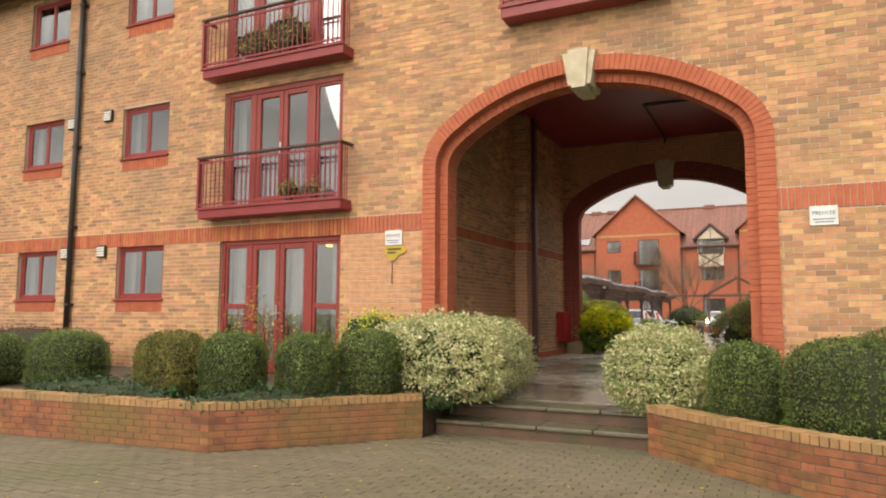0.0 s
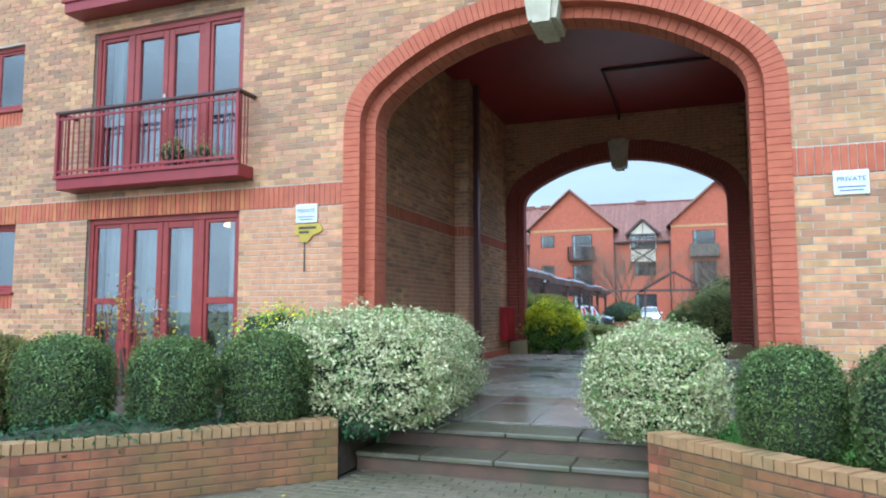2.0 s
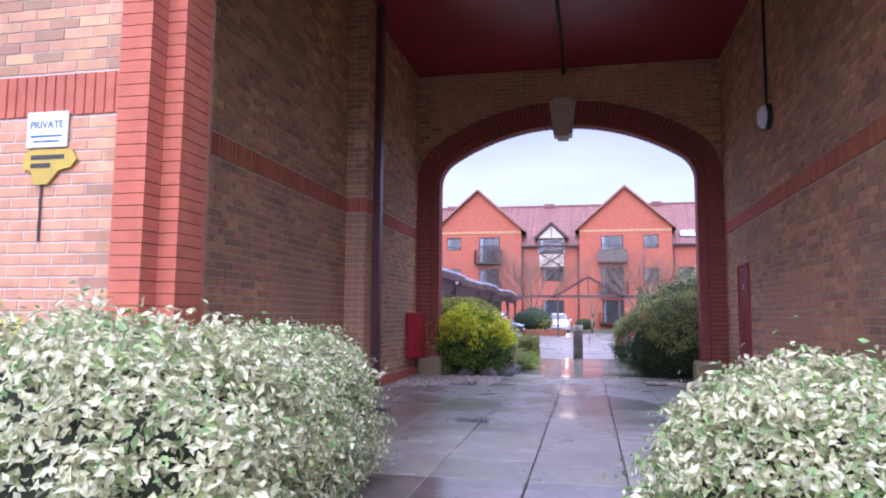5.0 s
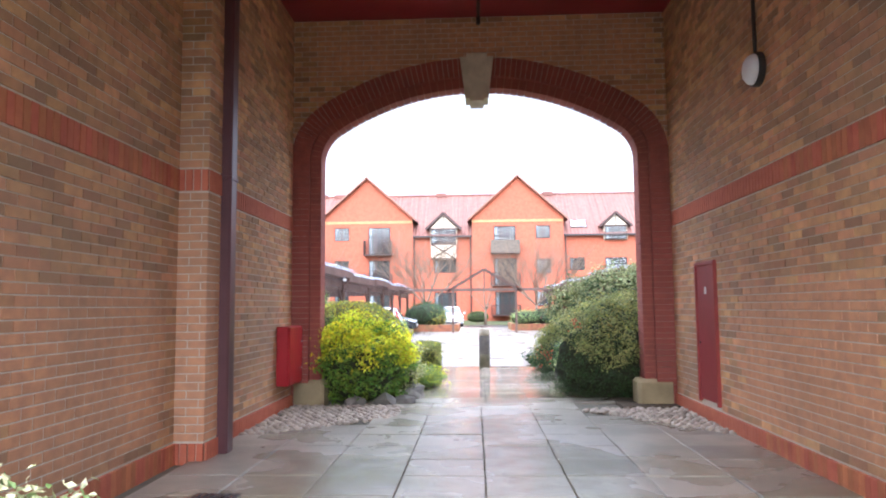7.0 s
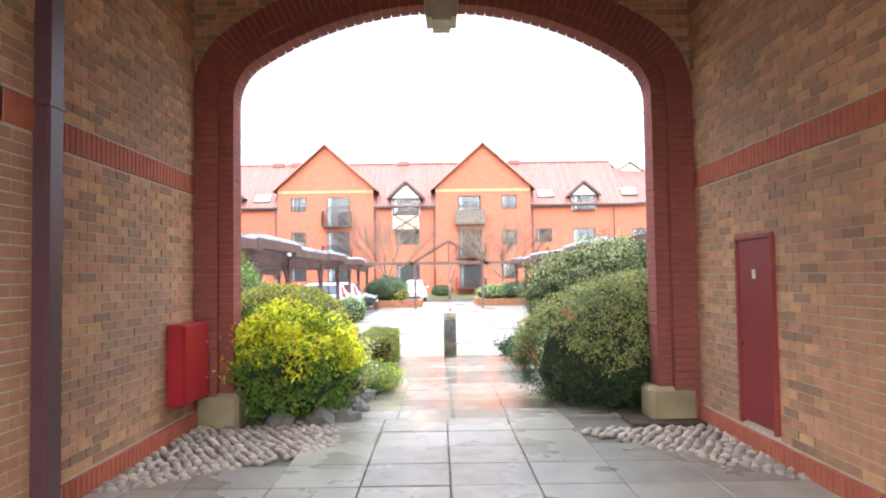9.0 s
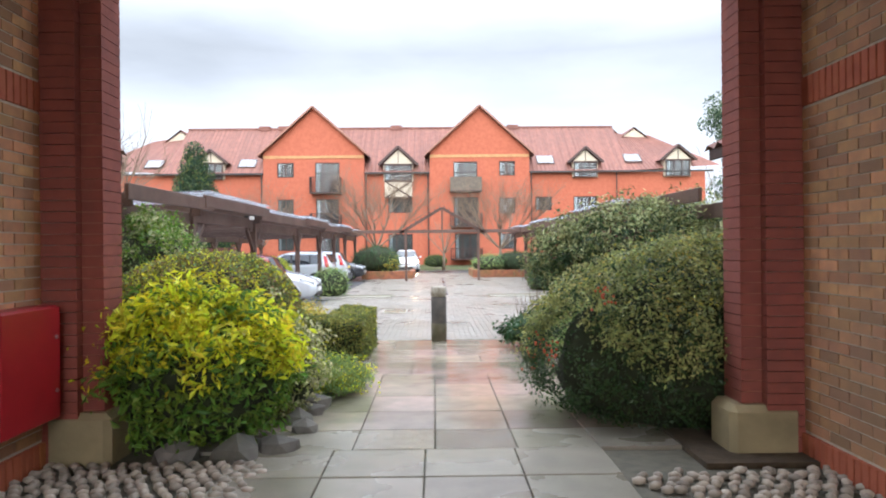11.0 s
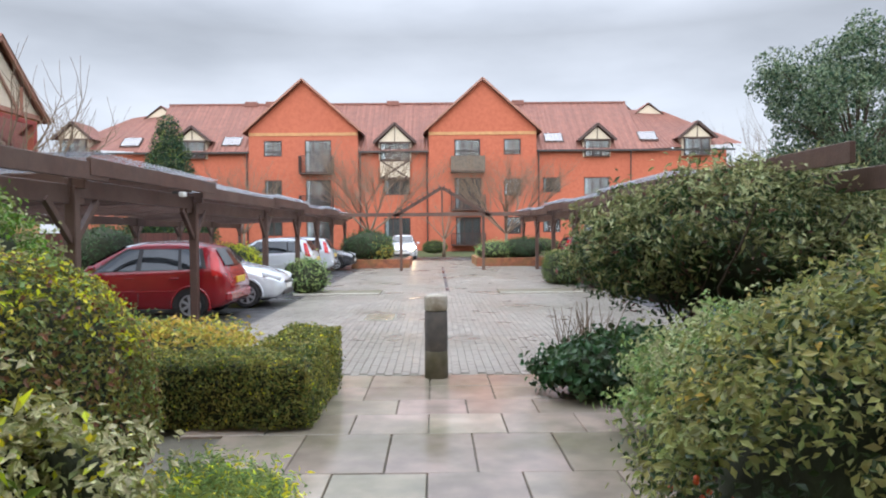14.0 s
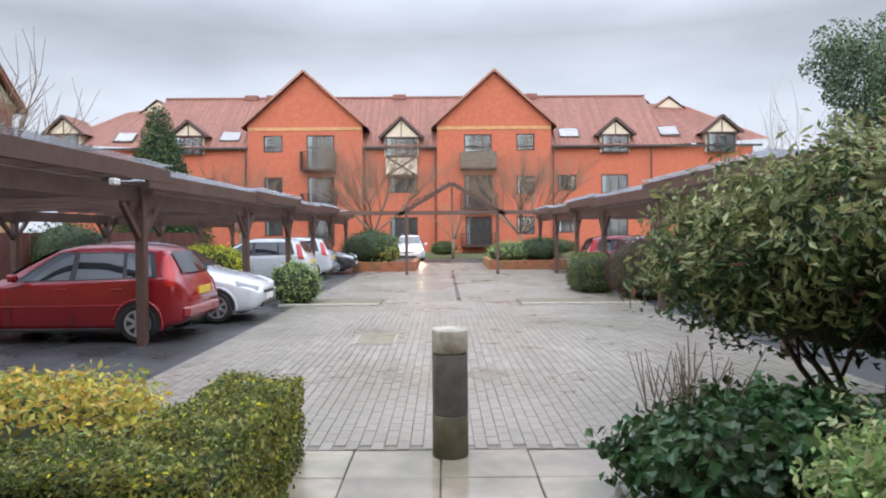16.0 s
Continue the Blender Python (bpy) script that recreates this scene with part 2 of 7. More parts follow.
CEIL = mat("maroon_ceiling_paint", (0.27, 0.02, 0.03), (0.22, 0.017, 0.026), 0.4, 2, bump=0.08, bscale=18, stain=(0.12, 0.02, 0.025), samount=0.4)
PIPE = mat("brown_downpipe", (0.10, 0.042, 0.046), (0.085, 0.035, 0.04), 0.4, 5, bump=0.05)
BLACKPIPE = mat("black_plastic", (0.02, 0.018, 0.018), (0.03, 0.026, 0.024), 0.5, 8, bump=0.05)
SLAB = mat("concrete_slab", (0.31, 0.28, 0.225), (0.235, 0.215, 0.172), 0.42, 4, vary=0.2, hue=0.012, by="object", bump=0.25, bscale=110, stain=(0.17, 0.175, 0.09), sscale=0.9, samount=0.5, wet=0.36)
BUFFSTONE = mat("buff_cast_stone", (0.36, 0.29, 0.16), (0.27, 0.22, 0.125), 0.85, 5, bump=0.3, bscale=60, stain=(0.12, 0.10, 0.05), sscale=2.0, samount=0.5)
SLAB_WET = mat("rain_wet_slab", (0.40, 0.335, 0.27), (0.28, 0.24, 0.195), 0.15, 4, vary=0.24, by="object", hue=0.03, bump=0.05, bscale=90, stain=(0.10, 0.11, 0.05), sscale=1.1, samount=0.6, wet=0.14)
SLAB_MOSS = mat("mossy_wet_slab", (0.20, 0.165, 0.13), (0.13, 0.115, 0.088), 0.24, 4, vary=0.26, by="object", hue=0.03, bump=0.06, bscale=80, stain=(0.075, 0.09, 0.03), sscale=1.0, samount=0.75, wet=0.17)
STEP = mat("mossy_step_stone", (0.125, 0.105, 0.07), (0.075, 0.07, 0.045), 0.5, 5, bump=0.4, bscale=70, stain=(0.09, 0.1, 0.03), sscale=2.2, samount=0.6, wet=0.3)
PAVER = mat("block_paver", (0.27, 0.24, 0.205), (0.21, 0.19, 0.16), 0.45, 5, vary=0.16, bump=0.3, bscale=100, stain=(0.15, 0.14, 0.1), sscale=0.5, samount=0.5, wet=0.2)
STREETPAVER = mat("street_paver", (0.155, 0.125, 0.08), (0.115, 0.098, 0.064), 0.62, 5, vary=0.12, bump=0.35, bscale=100, stain=(0.095, 0.098, 0.042), sscale=0.7, samount=0.75, wet=0.12)
JOINT = mat("joint_sand", (0.15, 0.135, 0.1), (0.1, 0.095, 0.07), 0.8, 12, bump=0.3)
PAVEJOINT = mat("pale_joint_sand", (0.2, 0.18, 0.15), (0.15, 0.14, 0.11), 0.8, 12, bump=0.3)
ASPHALT = mat("wet_asphalt", (0.055, 0.055, 0.058), (0.04, 0.04, 0.043), 0.5, 12, bump=0.4, bscale=160, wet=0.35, stain=(0.085, 0.08, 0.075), sscale=0.5, samount=0.5)
KERB = mat("concrete_kerb", (0.36, 0.34, 0.29), (0.28, 0.26, 0.21), 0.6, 7, bump=0.2, bscale=80, wet=0.25)
SOIL = mat("planting_soil", (0.05, 0.035, 0.022), (0.085, 0.06, 0.035), 0.95, 10, bump=0.8, bscale=35)
GRASS = mat("lawn_grass", (0.10, 0.22, 0.03), (0.06, 0.15, 0.02), 0.7, 14, bump=0.3, vary=0.3, spec=0.3)
GROUND = mat("turf_ground", (0.07, 0.10, 0.03), (0.09, 0.085, 0.045), 0.9, 1.5, bump=0.5, bscale=20)
COBBLE = mat("river_cobble", (0.42, 0.36, 0.29), (0.30, 0.255, 0.21), 0.6, 12, vary=0.3, by="object", bump=0.15, wet=0.2)
ROCK = mat("grey_rock", (0.20, 0.185, 0.165), (0.12, 0.112, 0.10), 0.8, 7, bump=0.5, bscale=30, stain=(0.08, 0.085, 0.05), sscale=3.0, samount=0.6)
TILE = mat("clay_pantile", (0.225, 0.097, 0.07), (0.165, 0.07, 0.053), 0.75, 3, vary=0.14, bump=0.2, bscale=30, stain=(0.15, 0.07, 0.055), sscale=0.4, samount=0.6)
TIMBER = mat("brown_stained_timber", (0.105, 0.058, 0.042), (0.075, 0.04, 0.03), 0.6, 7, bump=0.3, bscale=45, stain=(0.13, 0.09, 0.07), sscale=1.2, samount=0.5, wet=0.15)
DARKFRAME = mat("dark_brown_frame", (0.055, 0.025, 0.018), (0.04, 0.018, 0.014), 0.5, 8)
CREAM = mat("cream_render", (0.62, 0.54, 0.42), (0.55, 0.48, 0.37), 0.85, 6, bump=0.15)
WHITE = mat("white_plastic", (0.75, 0.76, 0.78), (0.68, 0.69, 0.71), 0.4, 6, bump=0.03)
OFFWHITE = mat("old_white_board", (0.7, 0.7, 0.68), (0.6, 0.6, 0.57), 0.5, 9, bump=0.04)
YELLOW = mat("yellow_sign_paint", (0.48, 0.34, 0.03), (0.4, 0.28, 0.03), 0.45, 9, bump=0.05)
BLUEINK = mat("blue_lettering", (0.03, 0.09, 0.3), (0.03, 0.08, 0.26), 0.5, 5, bump=0)
DARKINK = mat("dark_lettering", (0.03, 0.03, 0.02), (0.04, 0.035, 0.02), 0.5, 5, bump=0)
STEEL = mat("brushed_steel", (0.6, 0.6, 0.62), (0.5, 0.5, 0.52), 0.3, 9, metal=1.0, bump=0.02)
CORR = glass("clear_roof_sheet", (0.72, 0.75, 0.8), 0.25, 0.12)
SIGNALRED = mat("signal_red_box", (0.36, 0.012, 0.02), (0.3, 0.01, 0.018), 0.35, 5, bump=0.04)
PANE = glass("window_pane", gloss=0.3)
FARPANE = glass("far_window_pane", (0.85, 0.9, 0.92), 0.04, 0.035)
ROOFPANE = glass("skylight_pane", (0.5, 0.53, 0.56), 0.1, 0.22)
# room shells behind the glass; the dimness indoors is put into this dark colour
ROOM = mat("painted_dim_room", (0.09, 0.085, 0.08), (0.06, 0.056, 0.052), 0.9, 2, bump=0)
NET = mat("net_curtain", (0.33, 0.345, 0.345), (0.25, 0.265, 0.265), 0.9, 3, bump=0.1, bscale=20)
BLIND = mat("lilac_curtain", (0.42, 0.38, 0.46), (0.33, 0.29, 0.37), 0.9, 3, bump=0.1, bscale=20)
BARK = mat("bark", (0.09, 0.062, 0.042), (0.055, 0.04, 0.028), 0.9, 12, bump=0.6, bscale=50)
PALEBARK = mat("pale_twig", (0.22, 0.16, 0.11), (0.15, 0.11, 0.075), 0.9, 12, bump=0.3, bscale=50)


def leafmat(name, c1, c2, vary=0.35, hue=0.03, rough=0.5, scale=3.0):
    m = mat(name, c1, c2, rough, scale, vary=vary, hue=hue, bump=0, spec=0.4)
    n, l = m.node_tree.nodes, m.node_tree.links
    b = n["Principled BSDF"]
    tr, mx = n.new("ShaderNodeBsdfTranslucent"), n.new("ShaderNodeMixShader")
    l.new(b.inputs["Base Color"].links[0].from_socket, tr.inputs["Color"])
    mx.inputs[0].default_value = 0.35
    l.new(b.outputs[0], mx.inputs[1])
    l.new(tr.outputs[0], mx.inputs[2])
    l.new(mx.outputs[0], n["Material Output"].inputs["Surface"])
    return m


BOX = leafmat("box_leaf", (0.15, 0.20, 0.05), (0.07, 0.105, 0.03), vary=0.5)
BOXOLD = leafmat("olive_box_leaf", (0.34, 0.32, 0.07), (0.17, 0.19, 0.045), vary=0.5)
BROWNLEAF = leafmat("browned_leaf", (0.30, 0.17, 0.075), (0.2, 0.11, 0.055))
VARIEG = leafmat("variegated_leaf", (0.88, 0.82, 0.52), (0.24, 0.28, 0.10), vary=0.35, hue=0.015, scale=34)
LIME = leafmat("lime_leaf", (0.86, 0.82, 0.03), (0.62, 0.66, 0.04), vary=0.4)
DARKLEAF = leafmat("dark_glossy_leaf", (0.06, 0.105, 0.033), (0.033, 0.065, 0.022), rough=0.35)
GREENLEAF = leafmat("fresh_green_leaf", (0.20, 0.32, 0.04), (0.10, 0.19, 0.03), vary=0.4)
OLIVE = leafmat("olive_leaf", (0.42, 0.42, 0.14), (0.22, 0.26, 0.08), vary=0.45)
GREYGREEN = leafmat("grey_green_leaf", (0.17, 0.22, 0.12), (0.09, 0.13, 0.07), vary=0.4)
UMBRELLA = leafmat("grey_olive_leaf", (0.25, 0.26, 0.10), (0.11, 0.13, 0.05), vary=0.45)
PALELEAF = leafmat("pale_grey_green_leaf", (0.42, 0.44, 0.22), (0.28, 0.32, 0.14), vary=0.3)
MIDGREEN = leafmat("mid_green_leaf", (0.32, 0.41, 0.14), (0.17, 0.27, 0.085), vary=0.4)
IVY = leafmat("ivy_leaf", (0.06, 0.125, 0.04), (0.03, 0.07, 0.027), rough=0.35)
GOLDTIP = leafmat("golden_tip_leaf", (0.66, 0.50, 0.10), (0.42, 0.38, 0.07))
GOLD = leafmat("gold_leaf", (0.588, 0.476, 0.070), (0.420, 0.336, 0.042))
RUST = leafmat("russet_leaf", (0.168, 0.077, 0.056), (0.112, 0.049, 0.039))
PINE = leafmat("conifer_leaf", (0.030, 0.075, 0.038), (0.021, 0.053, 0.027))
BERRY = mat("orange_berry", (0.6, 0.1, 0.02), (0.5, 0.07, 0.015), 0.35, 5, bump=0)
# solid core under the leaves, its dark colour painting the shade in the gaps
CORE = mat("painted_shade_core", (0.035, 0.045, 0.018), (0.022, 0.026, 0.012), 0.95, 9, bump=0.5)
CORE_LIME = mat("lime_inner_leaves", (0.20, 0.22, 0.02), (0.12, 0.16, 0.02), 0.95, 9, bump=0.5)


# ---- masonry ----
def arch_path(a, r, zs, rise, off=0.0, z0=0.0, cx=0.0, step=0.0385):
    """A three-centred arch from foot to foot: (x, z, nx, nz) with the normal pointing out of the opening. off: how far inside the outer line."""
    d = a - r
    k = (d * d - (rise - r) ** 2) / (2 * (rise - r))
    big = rise + k
    al = math.atan2(k, d)
    pts = [(a - off, z0 + (zs - z0) * i / 46, 1, 0) for i in range(46)]
    n1 = max(4, int(r * al / step))
    pts += [(d + (r - off) * math.cos(al * i / n1), zs + (r - off) * math.sin(al * i / n1), math.cos(al * i / n1), math.sin(al * i / n1)) for i in range(n1)]
    n2 = max(6, int(big * (math.pi / 2 - al) / step))
    for i in range(n2 + 1):
        t = al + (math.pi / 2 - al) * i / n2
        pts.append(((big - off) * math.cos(t), zs - k + (big - off) * math.sin(t), math.cos(t), math.sin(t)))
    right = pts[:-1]
    return [(cx - x, z, -nx, nz) for x, z, nx, nz in right] + [(cx + pts[-1][0], pts[-1][1], 0, 1)] + [(cx + x, z, nx, nz) for x, z, nx, nz in reversed(right)]


def arch_span(path, z):
    """The opening's left and right x at height z, or None above the crown."""
    xs = [p[0] + (q[0] - p[0]) * (z - p[1]) / (q[1] - p[1]) for p, q in zip(path, path[1:]) if (p[1] - z) * (q[1] - z) <= 0 and p[1] != q[1]]
    return (min(xs), max(xs)) if len(xs) > 1 else None


BL, BH, JT = 0.215, 0.065, 0.010
FIVE = [(0, 1, 3, 2), (0, 4, 5, 1), (2, 3, 7, 6), (0, 2, 6, 4), (1, 5, 7, 3)]


def brick_run(u0, u1, z0, z1, holes=(), arch=None, vertical=False, seed=0, shift=0.0, length=BL, height=BH):
    """Running bond as (u0, u1, z0, z1) rectangles, cut back at the holes (u0, u1, z0, z1) and at an arch."""
    rng = random.Random(seed)
    out = []
    rows = 1 if vertical else max(1, int(round((z1 - z0) / (height + JT))))
    ph = (z1 - z0) / rows
    pl = (0.065 if vertical else length) + JT
    for r in range(rows):
        a, b = z0 + r * ph, z0 + (r + 1) * ph - JT
        mid = (a + b) / 2
        cuts = [(h[0], h[1]) for h in holes if h[2] < mid < h[3]]
        if arch:
            s = arch_span(arch, mid)
            if s:
                cuts.append(s)
        free = [(u0, u1)]
        for c0, c1 in cuts:
            free = [q for f0, f1 in free for q in ((f0, min(f1, c0)), (max(f0, c1), f1)) if q[1] - q[0] > 0.02]
        k0 = (r % 2) * pl / 2 + shift
        for f0, f1 in free:
            i = math.floor((f0 - k0) / pl)
            while k0 + i * pl < f1:
                p0, p1 = max(f0, k0 + i * pl), min(f1, k0 + (i + 1) * pl - JT)
                if p1 - p0 > 0.025:
                    out.append((p0, p1, a, b))
                i += 1
    return out


def lay(parent, rects, place, material, near, name="brick", depth=0.006, seed=1, rest="brickwork", label=""):
    """Lays bricks on a wall. place(u, z, d) gives the point d proud of the wall. Up to 300 bricks in near (u0, u1, z0, z1) are pieces of their own, the rest one mesh."""
    rng = random.Random(seed)
    rest_v, rest_f, count, shared = [], [], 0, {}
    for u0, u1, z0, z1 in rects:
        d = depth + rng.uniform(-0.002, 0.002)
        if near and count < 300 and near[0] < u0 and u1 < near[1] and near[2] < z0 and z1 < near[3]:
            key = (round(u1 - u0, 3), round(z1 - z0, 3))
            o = Vector(place(u0, z0, 0))
            if key not in shared:
                c = 0.004
                g = [Vector(place(u, z, e)) - o for e, k in ((-0.02, 0), (d - c, 0), (d, c)) for u, z in ((u0 + k, z0 + k), (u1 - k, z0 + k), (u1 - k, z1 - k), (u0 + k, z1 - k))]
                f = [(i + j, i + (j + 1) % 4, i + 4 + (j + 1) % 4, i + 4 + j) for i in (0, 4) for j in range(4)] + [(8, 9, 10, 11)]
                shared[key] = Geo().add(g, f).mesh(name)
                shared[key].materials.append(material)
            ob = new(name, shared[key])
            ob.parent, ob.location = parent, o
            count += 1
            continue
        n = len(rest_v)
        for u in (u0, u1):
            for z in (z0, z1):
                rest_v += [place(u, z, d), place(u, z, -0.02)]
        rest_f += [(n, n + 4, n + 6, n + 2), (n, n + 1, n + 5, n + 4), (n + 2, n + 6, n + 7, n + 3), (n, n + 2, n + 3, n + 1), (n + 4, n + 5, n + 7, n + 6)]
    if rest_v:
        me = bpy.data.meshes.new(rest)
        me.from_pydata(rest_v, [], rest_f)
        me.materials.append(material)
        ob = new(rest, me)
        ob.parent = parent
        tagged(ob, label, kind="stuff")


def wall_cells(g, u0, u1, z0, z1, holes, place, thick):
    """A wall sheet with thickness as one skin, with reveals round the holes."""
    us = sorted({u0, u1, *(min(max(h[k], u0), u1) for h in holes for k in (0, 1))})
    zs = sorted({z0, z1, *(min(max(h[k], z0), z1) for h in holes for k in (2, 3))})
    full = {(i, j) for i in range(len(us) - 1) for j in range(len(zs) - 1) if not any(h[0] <= (us[i] + us[i + 1]) / 2 <= h[1] and h[2] <= (zs[j] + zs[j + 1]) / 2 <= h[3] for h in holes)}
    index, verts, faces = {}, [], []

    def vid(i, j, e):
        if (i, j, e) not in index:
            index[(i, j, e)] = len(verts)
            verts.append(place(us[i], zs[j], -thick * e))
        return index[(i, j, e)]

    for i, j in full:
        for e in (0, 1):
            faces.append([vid(i, j, e), vid(i + 1, j, e), vid(i + 1, j + 1, e), vid(i, j + 1, e)])
        for di, dj, p, q in ((-1, 0, (i, j), (i, j + 1)), (1, 0, (i + 1, j), (i + 1, j + 1)), (0, -1, (i, j), (i + 1, j)), (0, 1, (i, j + 1), (i + 1, j + 1))):
            if (i + di, j + dj) not in full:
                faces.append([vid(*p, 0), vid(*q, 0), vid(*q, 1), vid(*p, 1)])
    return g.add(verts, faces)


def arch_wall(g, path, u0, u1, z0, z1, place, thick):
    """A wall sheet between u0 and u1 with an arched opening."""
    line = [(p[0], p[1]) for p in path]
    def quad(p, q, r, s):
        v = [place(*k, e) for k in (p, q, r, s) for e in (0, -thick)]
        g.add(v, [(0, 2, 4, 6), (7, 5, 3, 1), (0, 1, 3, 2), (2, 3, 5, 4), (4, 5, 7, 6), (6, 7, 1, 0)])
    quad((u0, z0), (line[0][0], z0), (line[0][0], z1), (u0, z1))
    quad((line[-1][0], z0), (u1, z0), (u1, z1), (line[-1][0], z1))
    for p, q in zip(line, line[1:]):
        if q[0] - p[0] > 1e-5:
            quad(p, q, (q[0], z1), (p[0], z1))
    return g


def voussoirs(parent, outer, inner, place, material, proud, back, pitch=0.078, near=True, label=""):
    """Ring bricks between two parallel arch lines, each about a brick thick along the line."""
    acc, keep = 0.0, [0]
    for i in range(1, len(outer)):
        acc += math.dist(outer[i][:2], outer[i - 1][:2])
        if acc >= pitch * 0.98:
            keep.append(i)
            acc = 0.0
    for i, j in zip(keep, keep[1:]):
        e = 0.035
        def mixp(p, q, t):
            return (p[0] + (q[0] - p[0]) * t, p[1] + (q[1] - p[1]) * t)
        c = [mixp(outer[i], outer[j], e), mixp(outer[i], outer[j], 1 - e), mixp(inner[i], inner[j], 1 - e), mixp(inner[i], inner[j], e)]
        v = [place(*p, d) for d in (proud, back) for p in c]
        part("brick", Geo().add(v, [(0, 1, 2, 3), (4, 5, 1, 0), (5, 6, 2, 1), (6, 7, 3, 2), (7, 4, 0, 3)]), material, parent)


FZ = [(-50, 0.34), (8.25, 0.34), (10.1, 0.375), (13, 0.41), (18.6, 0.42), (19.5, 0.40), (200, 0.40)]


def floor_z(y):
    for (a, za), (b, zb) in zip(FZ, FZ[1:]):
        if y <= b:
            return za + (zb - za) * (y - a) / (b - a)
    return FZ[-1][1]


# ---- the ground ----
g = Geo()
prof = [(-2500, -0.06), (8.4, -0.06), (9.0, 0.20), (60, 0.20), (63, 0.3), (70, 0.95), (2500, 0.95)]
for (ya, za), (yb, zb) in zip(prof, prof[1:]):
    for xa, xb in ((-2500, -40), (-40, 40), (40, 2500)):
        g.add([(xa, ya, za), (xb, ya, za), (xb, yb, zb), (xa, yb, zb)], [(0, 1, 2, 3)])
solid("ground", g, GROUND, "damp turf and earth ground sheet", "ground", "structure")

# ---- the near building: front wall with the carriage arch ----
FY, EAVE, FX0, FX1 = 10.1, 8.7, -17.5, 6.0
CXF, CXB = -2.56, -2.53
front = lambda off, z0=0.1: arch_path(2.51, 0.85, 3.72, 1.44, off, z0, CXF)
F_OUT, F_MID, F_IN = front(0.0), front(0.225), front(0.36)
BACK_Y = 18.55
rear = lambda off, z0=0.3: arch_path(2.68, 0.95, 3.88, 1.46, off, z0, CXB)
R_OUT, R_MID, R_IN = rear(0.0), rear(0.27), rear(0.42)
on_front = lambda u, z, d: (u, FY - d, z)
WIN = [(-11.95, -10.66, z - 1.04, z) for z in (2.77, 5.59, 8.38)] + [(-15.05, -13.76, z - 1.04, z) for z in (2.77, 5.63, 8.4)]
FRENCH = [(-9.24, -6.61, 0.36, 2.77), (-9.24, -6.61, 3.26, 5.54), (-9.24, -6.61, 6.02, 8.3), (-3.4, -1.6, 6.02, 8.3)]
APRON = [(w[0], w[1], w[2] - 0.25, w[2]) for w in WIN]
HOLES = WIN + FRENCH
wall_front = Geo()
wall_cells(wall_front, FX0, -5.5, 0.0, EAVE, HOLES, on_front, 0.33)
wall_cells(wall_front, 0.4, FX1, 0.0, EAVE, HOLES, on_front, 0.33)
wall_cells(wall_front, -5.5, 0.4, 5.45, EAVE, HOLES, on_front, 0.33)
arch_wall(wall_front, front(0.20), -5.5, 0.4, 0.0, 5.45, on_front, 0.33)
wall_front = solid("wall_front", wall_front, MORTAR, "buff brick front wall with red bands and arch", "wall", "structure")
part("arch_band", arch_wall(Geo(), front(0.335), -5.2, 0.2, 0.05, 5.2, lambda u, z, d: (u, FY + 0.17 - d, z), 0.36), MORTAR_RED, wall_front)

# ---- carriage passage ----
LX, LX2, RX, PX, PY0, PY1, CZ = -5.32, -5.19, 0.15, -5.04, 15.05, 15.6, 5.95
g = Geo()
g.box(LX - 0.3, FY + 0.33, 0.1, LX, PY0, CZ).box(LX - 0.3, PY0, 0.1, LX2, BACK_Y + 0.02, CZ)
wall_passage_left = solid("wall_west", g, MORTAR, "buff brick passage wall with a red band", "wall", "structure")
pier = part("pier", Geo().box(LX + 0.001, PY0 - 0.001, 0.2, PX, PY1, CZ), MORTAR, wall_passage_left)
wall_passage_right = solid("wall_east", Geo().box(RX, FY + 0.33, 0.1, RX + 0.3, BACK_Y + 0.02, CZ), MORTAR, "buff brick passage wall with a red band", "wall", "structure")
on_rear_in = lambda u, z, d: (u, BACK_Y - d, z)
g = arch_wall(Geo(), rear(0.24), LX - 0.3, RX + 0.3, 0.1, CZ, on_rear_in, 0.33)
wall_rear = solid("wall_rear", g, MORTAR, "buff brick wall round the courtyard arch", "wall", "structure")
g = wall_cells(Geo(), FX0, LX - 0.3, 0.0, EAVE, [], lambda u, z, d: (u, BACK_Y - d, z), 0.33)
wall_cells(g, RX + 0.3, FX1, 0.0, EAVE, [], lambda u, z, d: (u, BACK_Y - d, z), 0.33)
wall_cells(g, LX - 0.3, RX + 0.3, CZ, EAVE, [], lambda u, z, d: (u, BACK_Y - d, z), 0.33)
solid("wall_courtyard", g, YELLOWBRICK, "buff brick courtyard side of the block", "wall", "structure")
part("arch_band", arch_wall(Geo(), rear(0.39), LX, RX, 0.3, 5.35, lambda u, z, d: (u, BACK_Y + 0.06 - d, z), 0.28), MORTAR_RED, wall_rear)
solid("wall_end", Geo().box(FX0 - 0.3, FY, 0, FX0, BACK_Y + 0.33, EAVE).box(FX1, FY, 0, FX1 + 0.3, BACK_Y + 0.33, EAVE), YELLOWBRICK, "buff brick end walls of the block", "wall", "structure")
solid("ceiling", Geo().box(LX, FY + 0.33, CZ, RX, BACK_Y, CZ + 0.2), CEIL, "maroon painted passage ceiling", "ceiling", "structure")

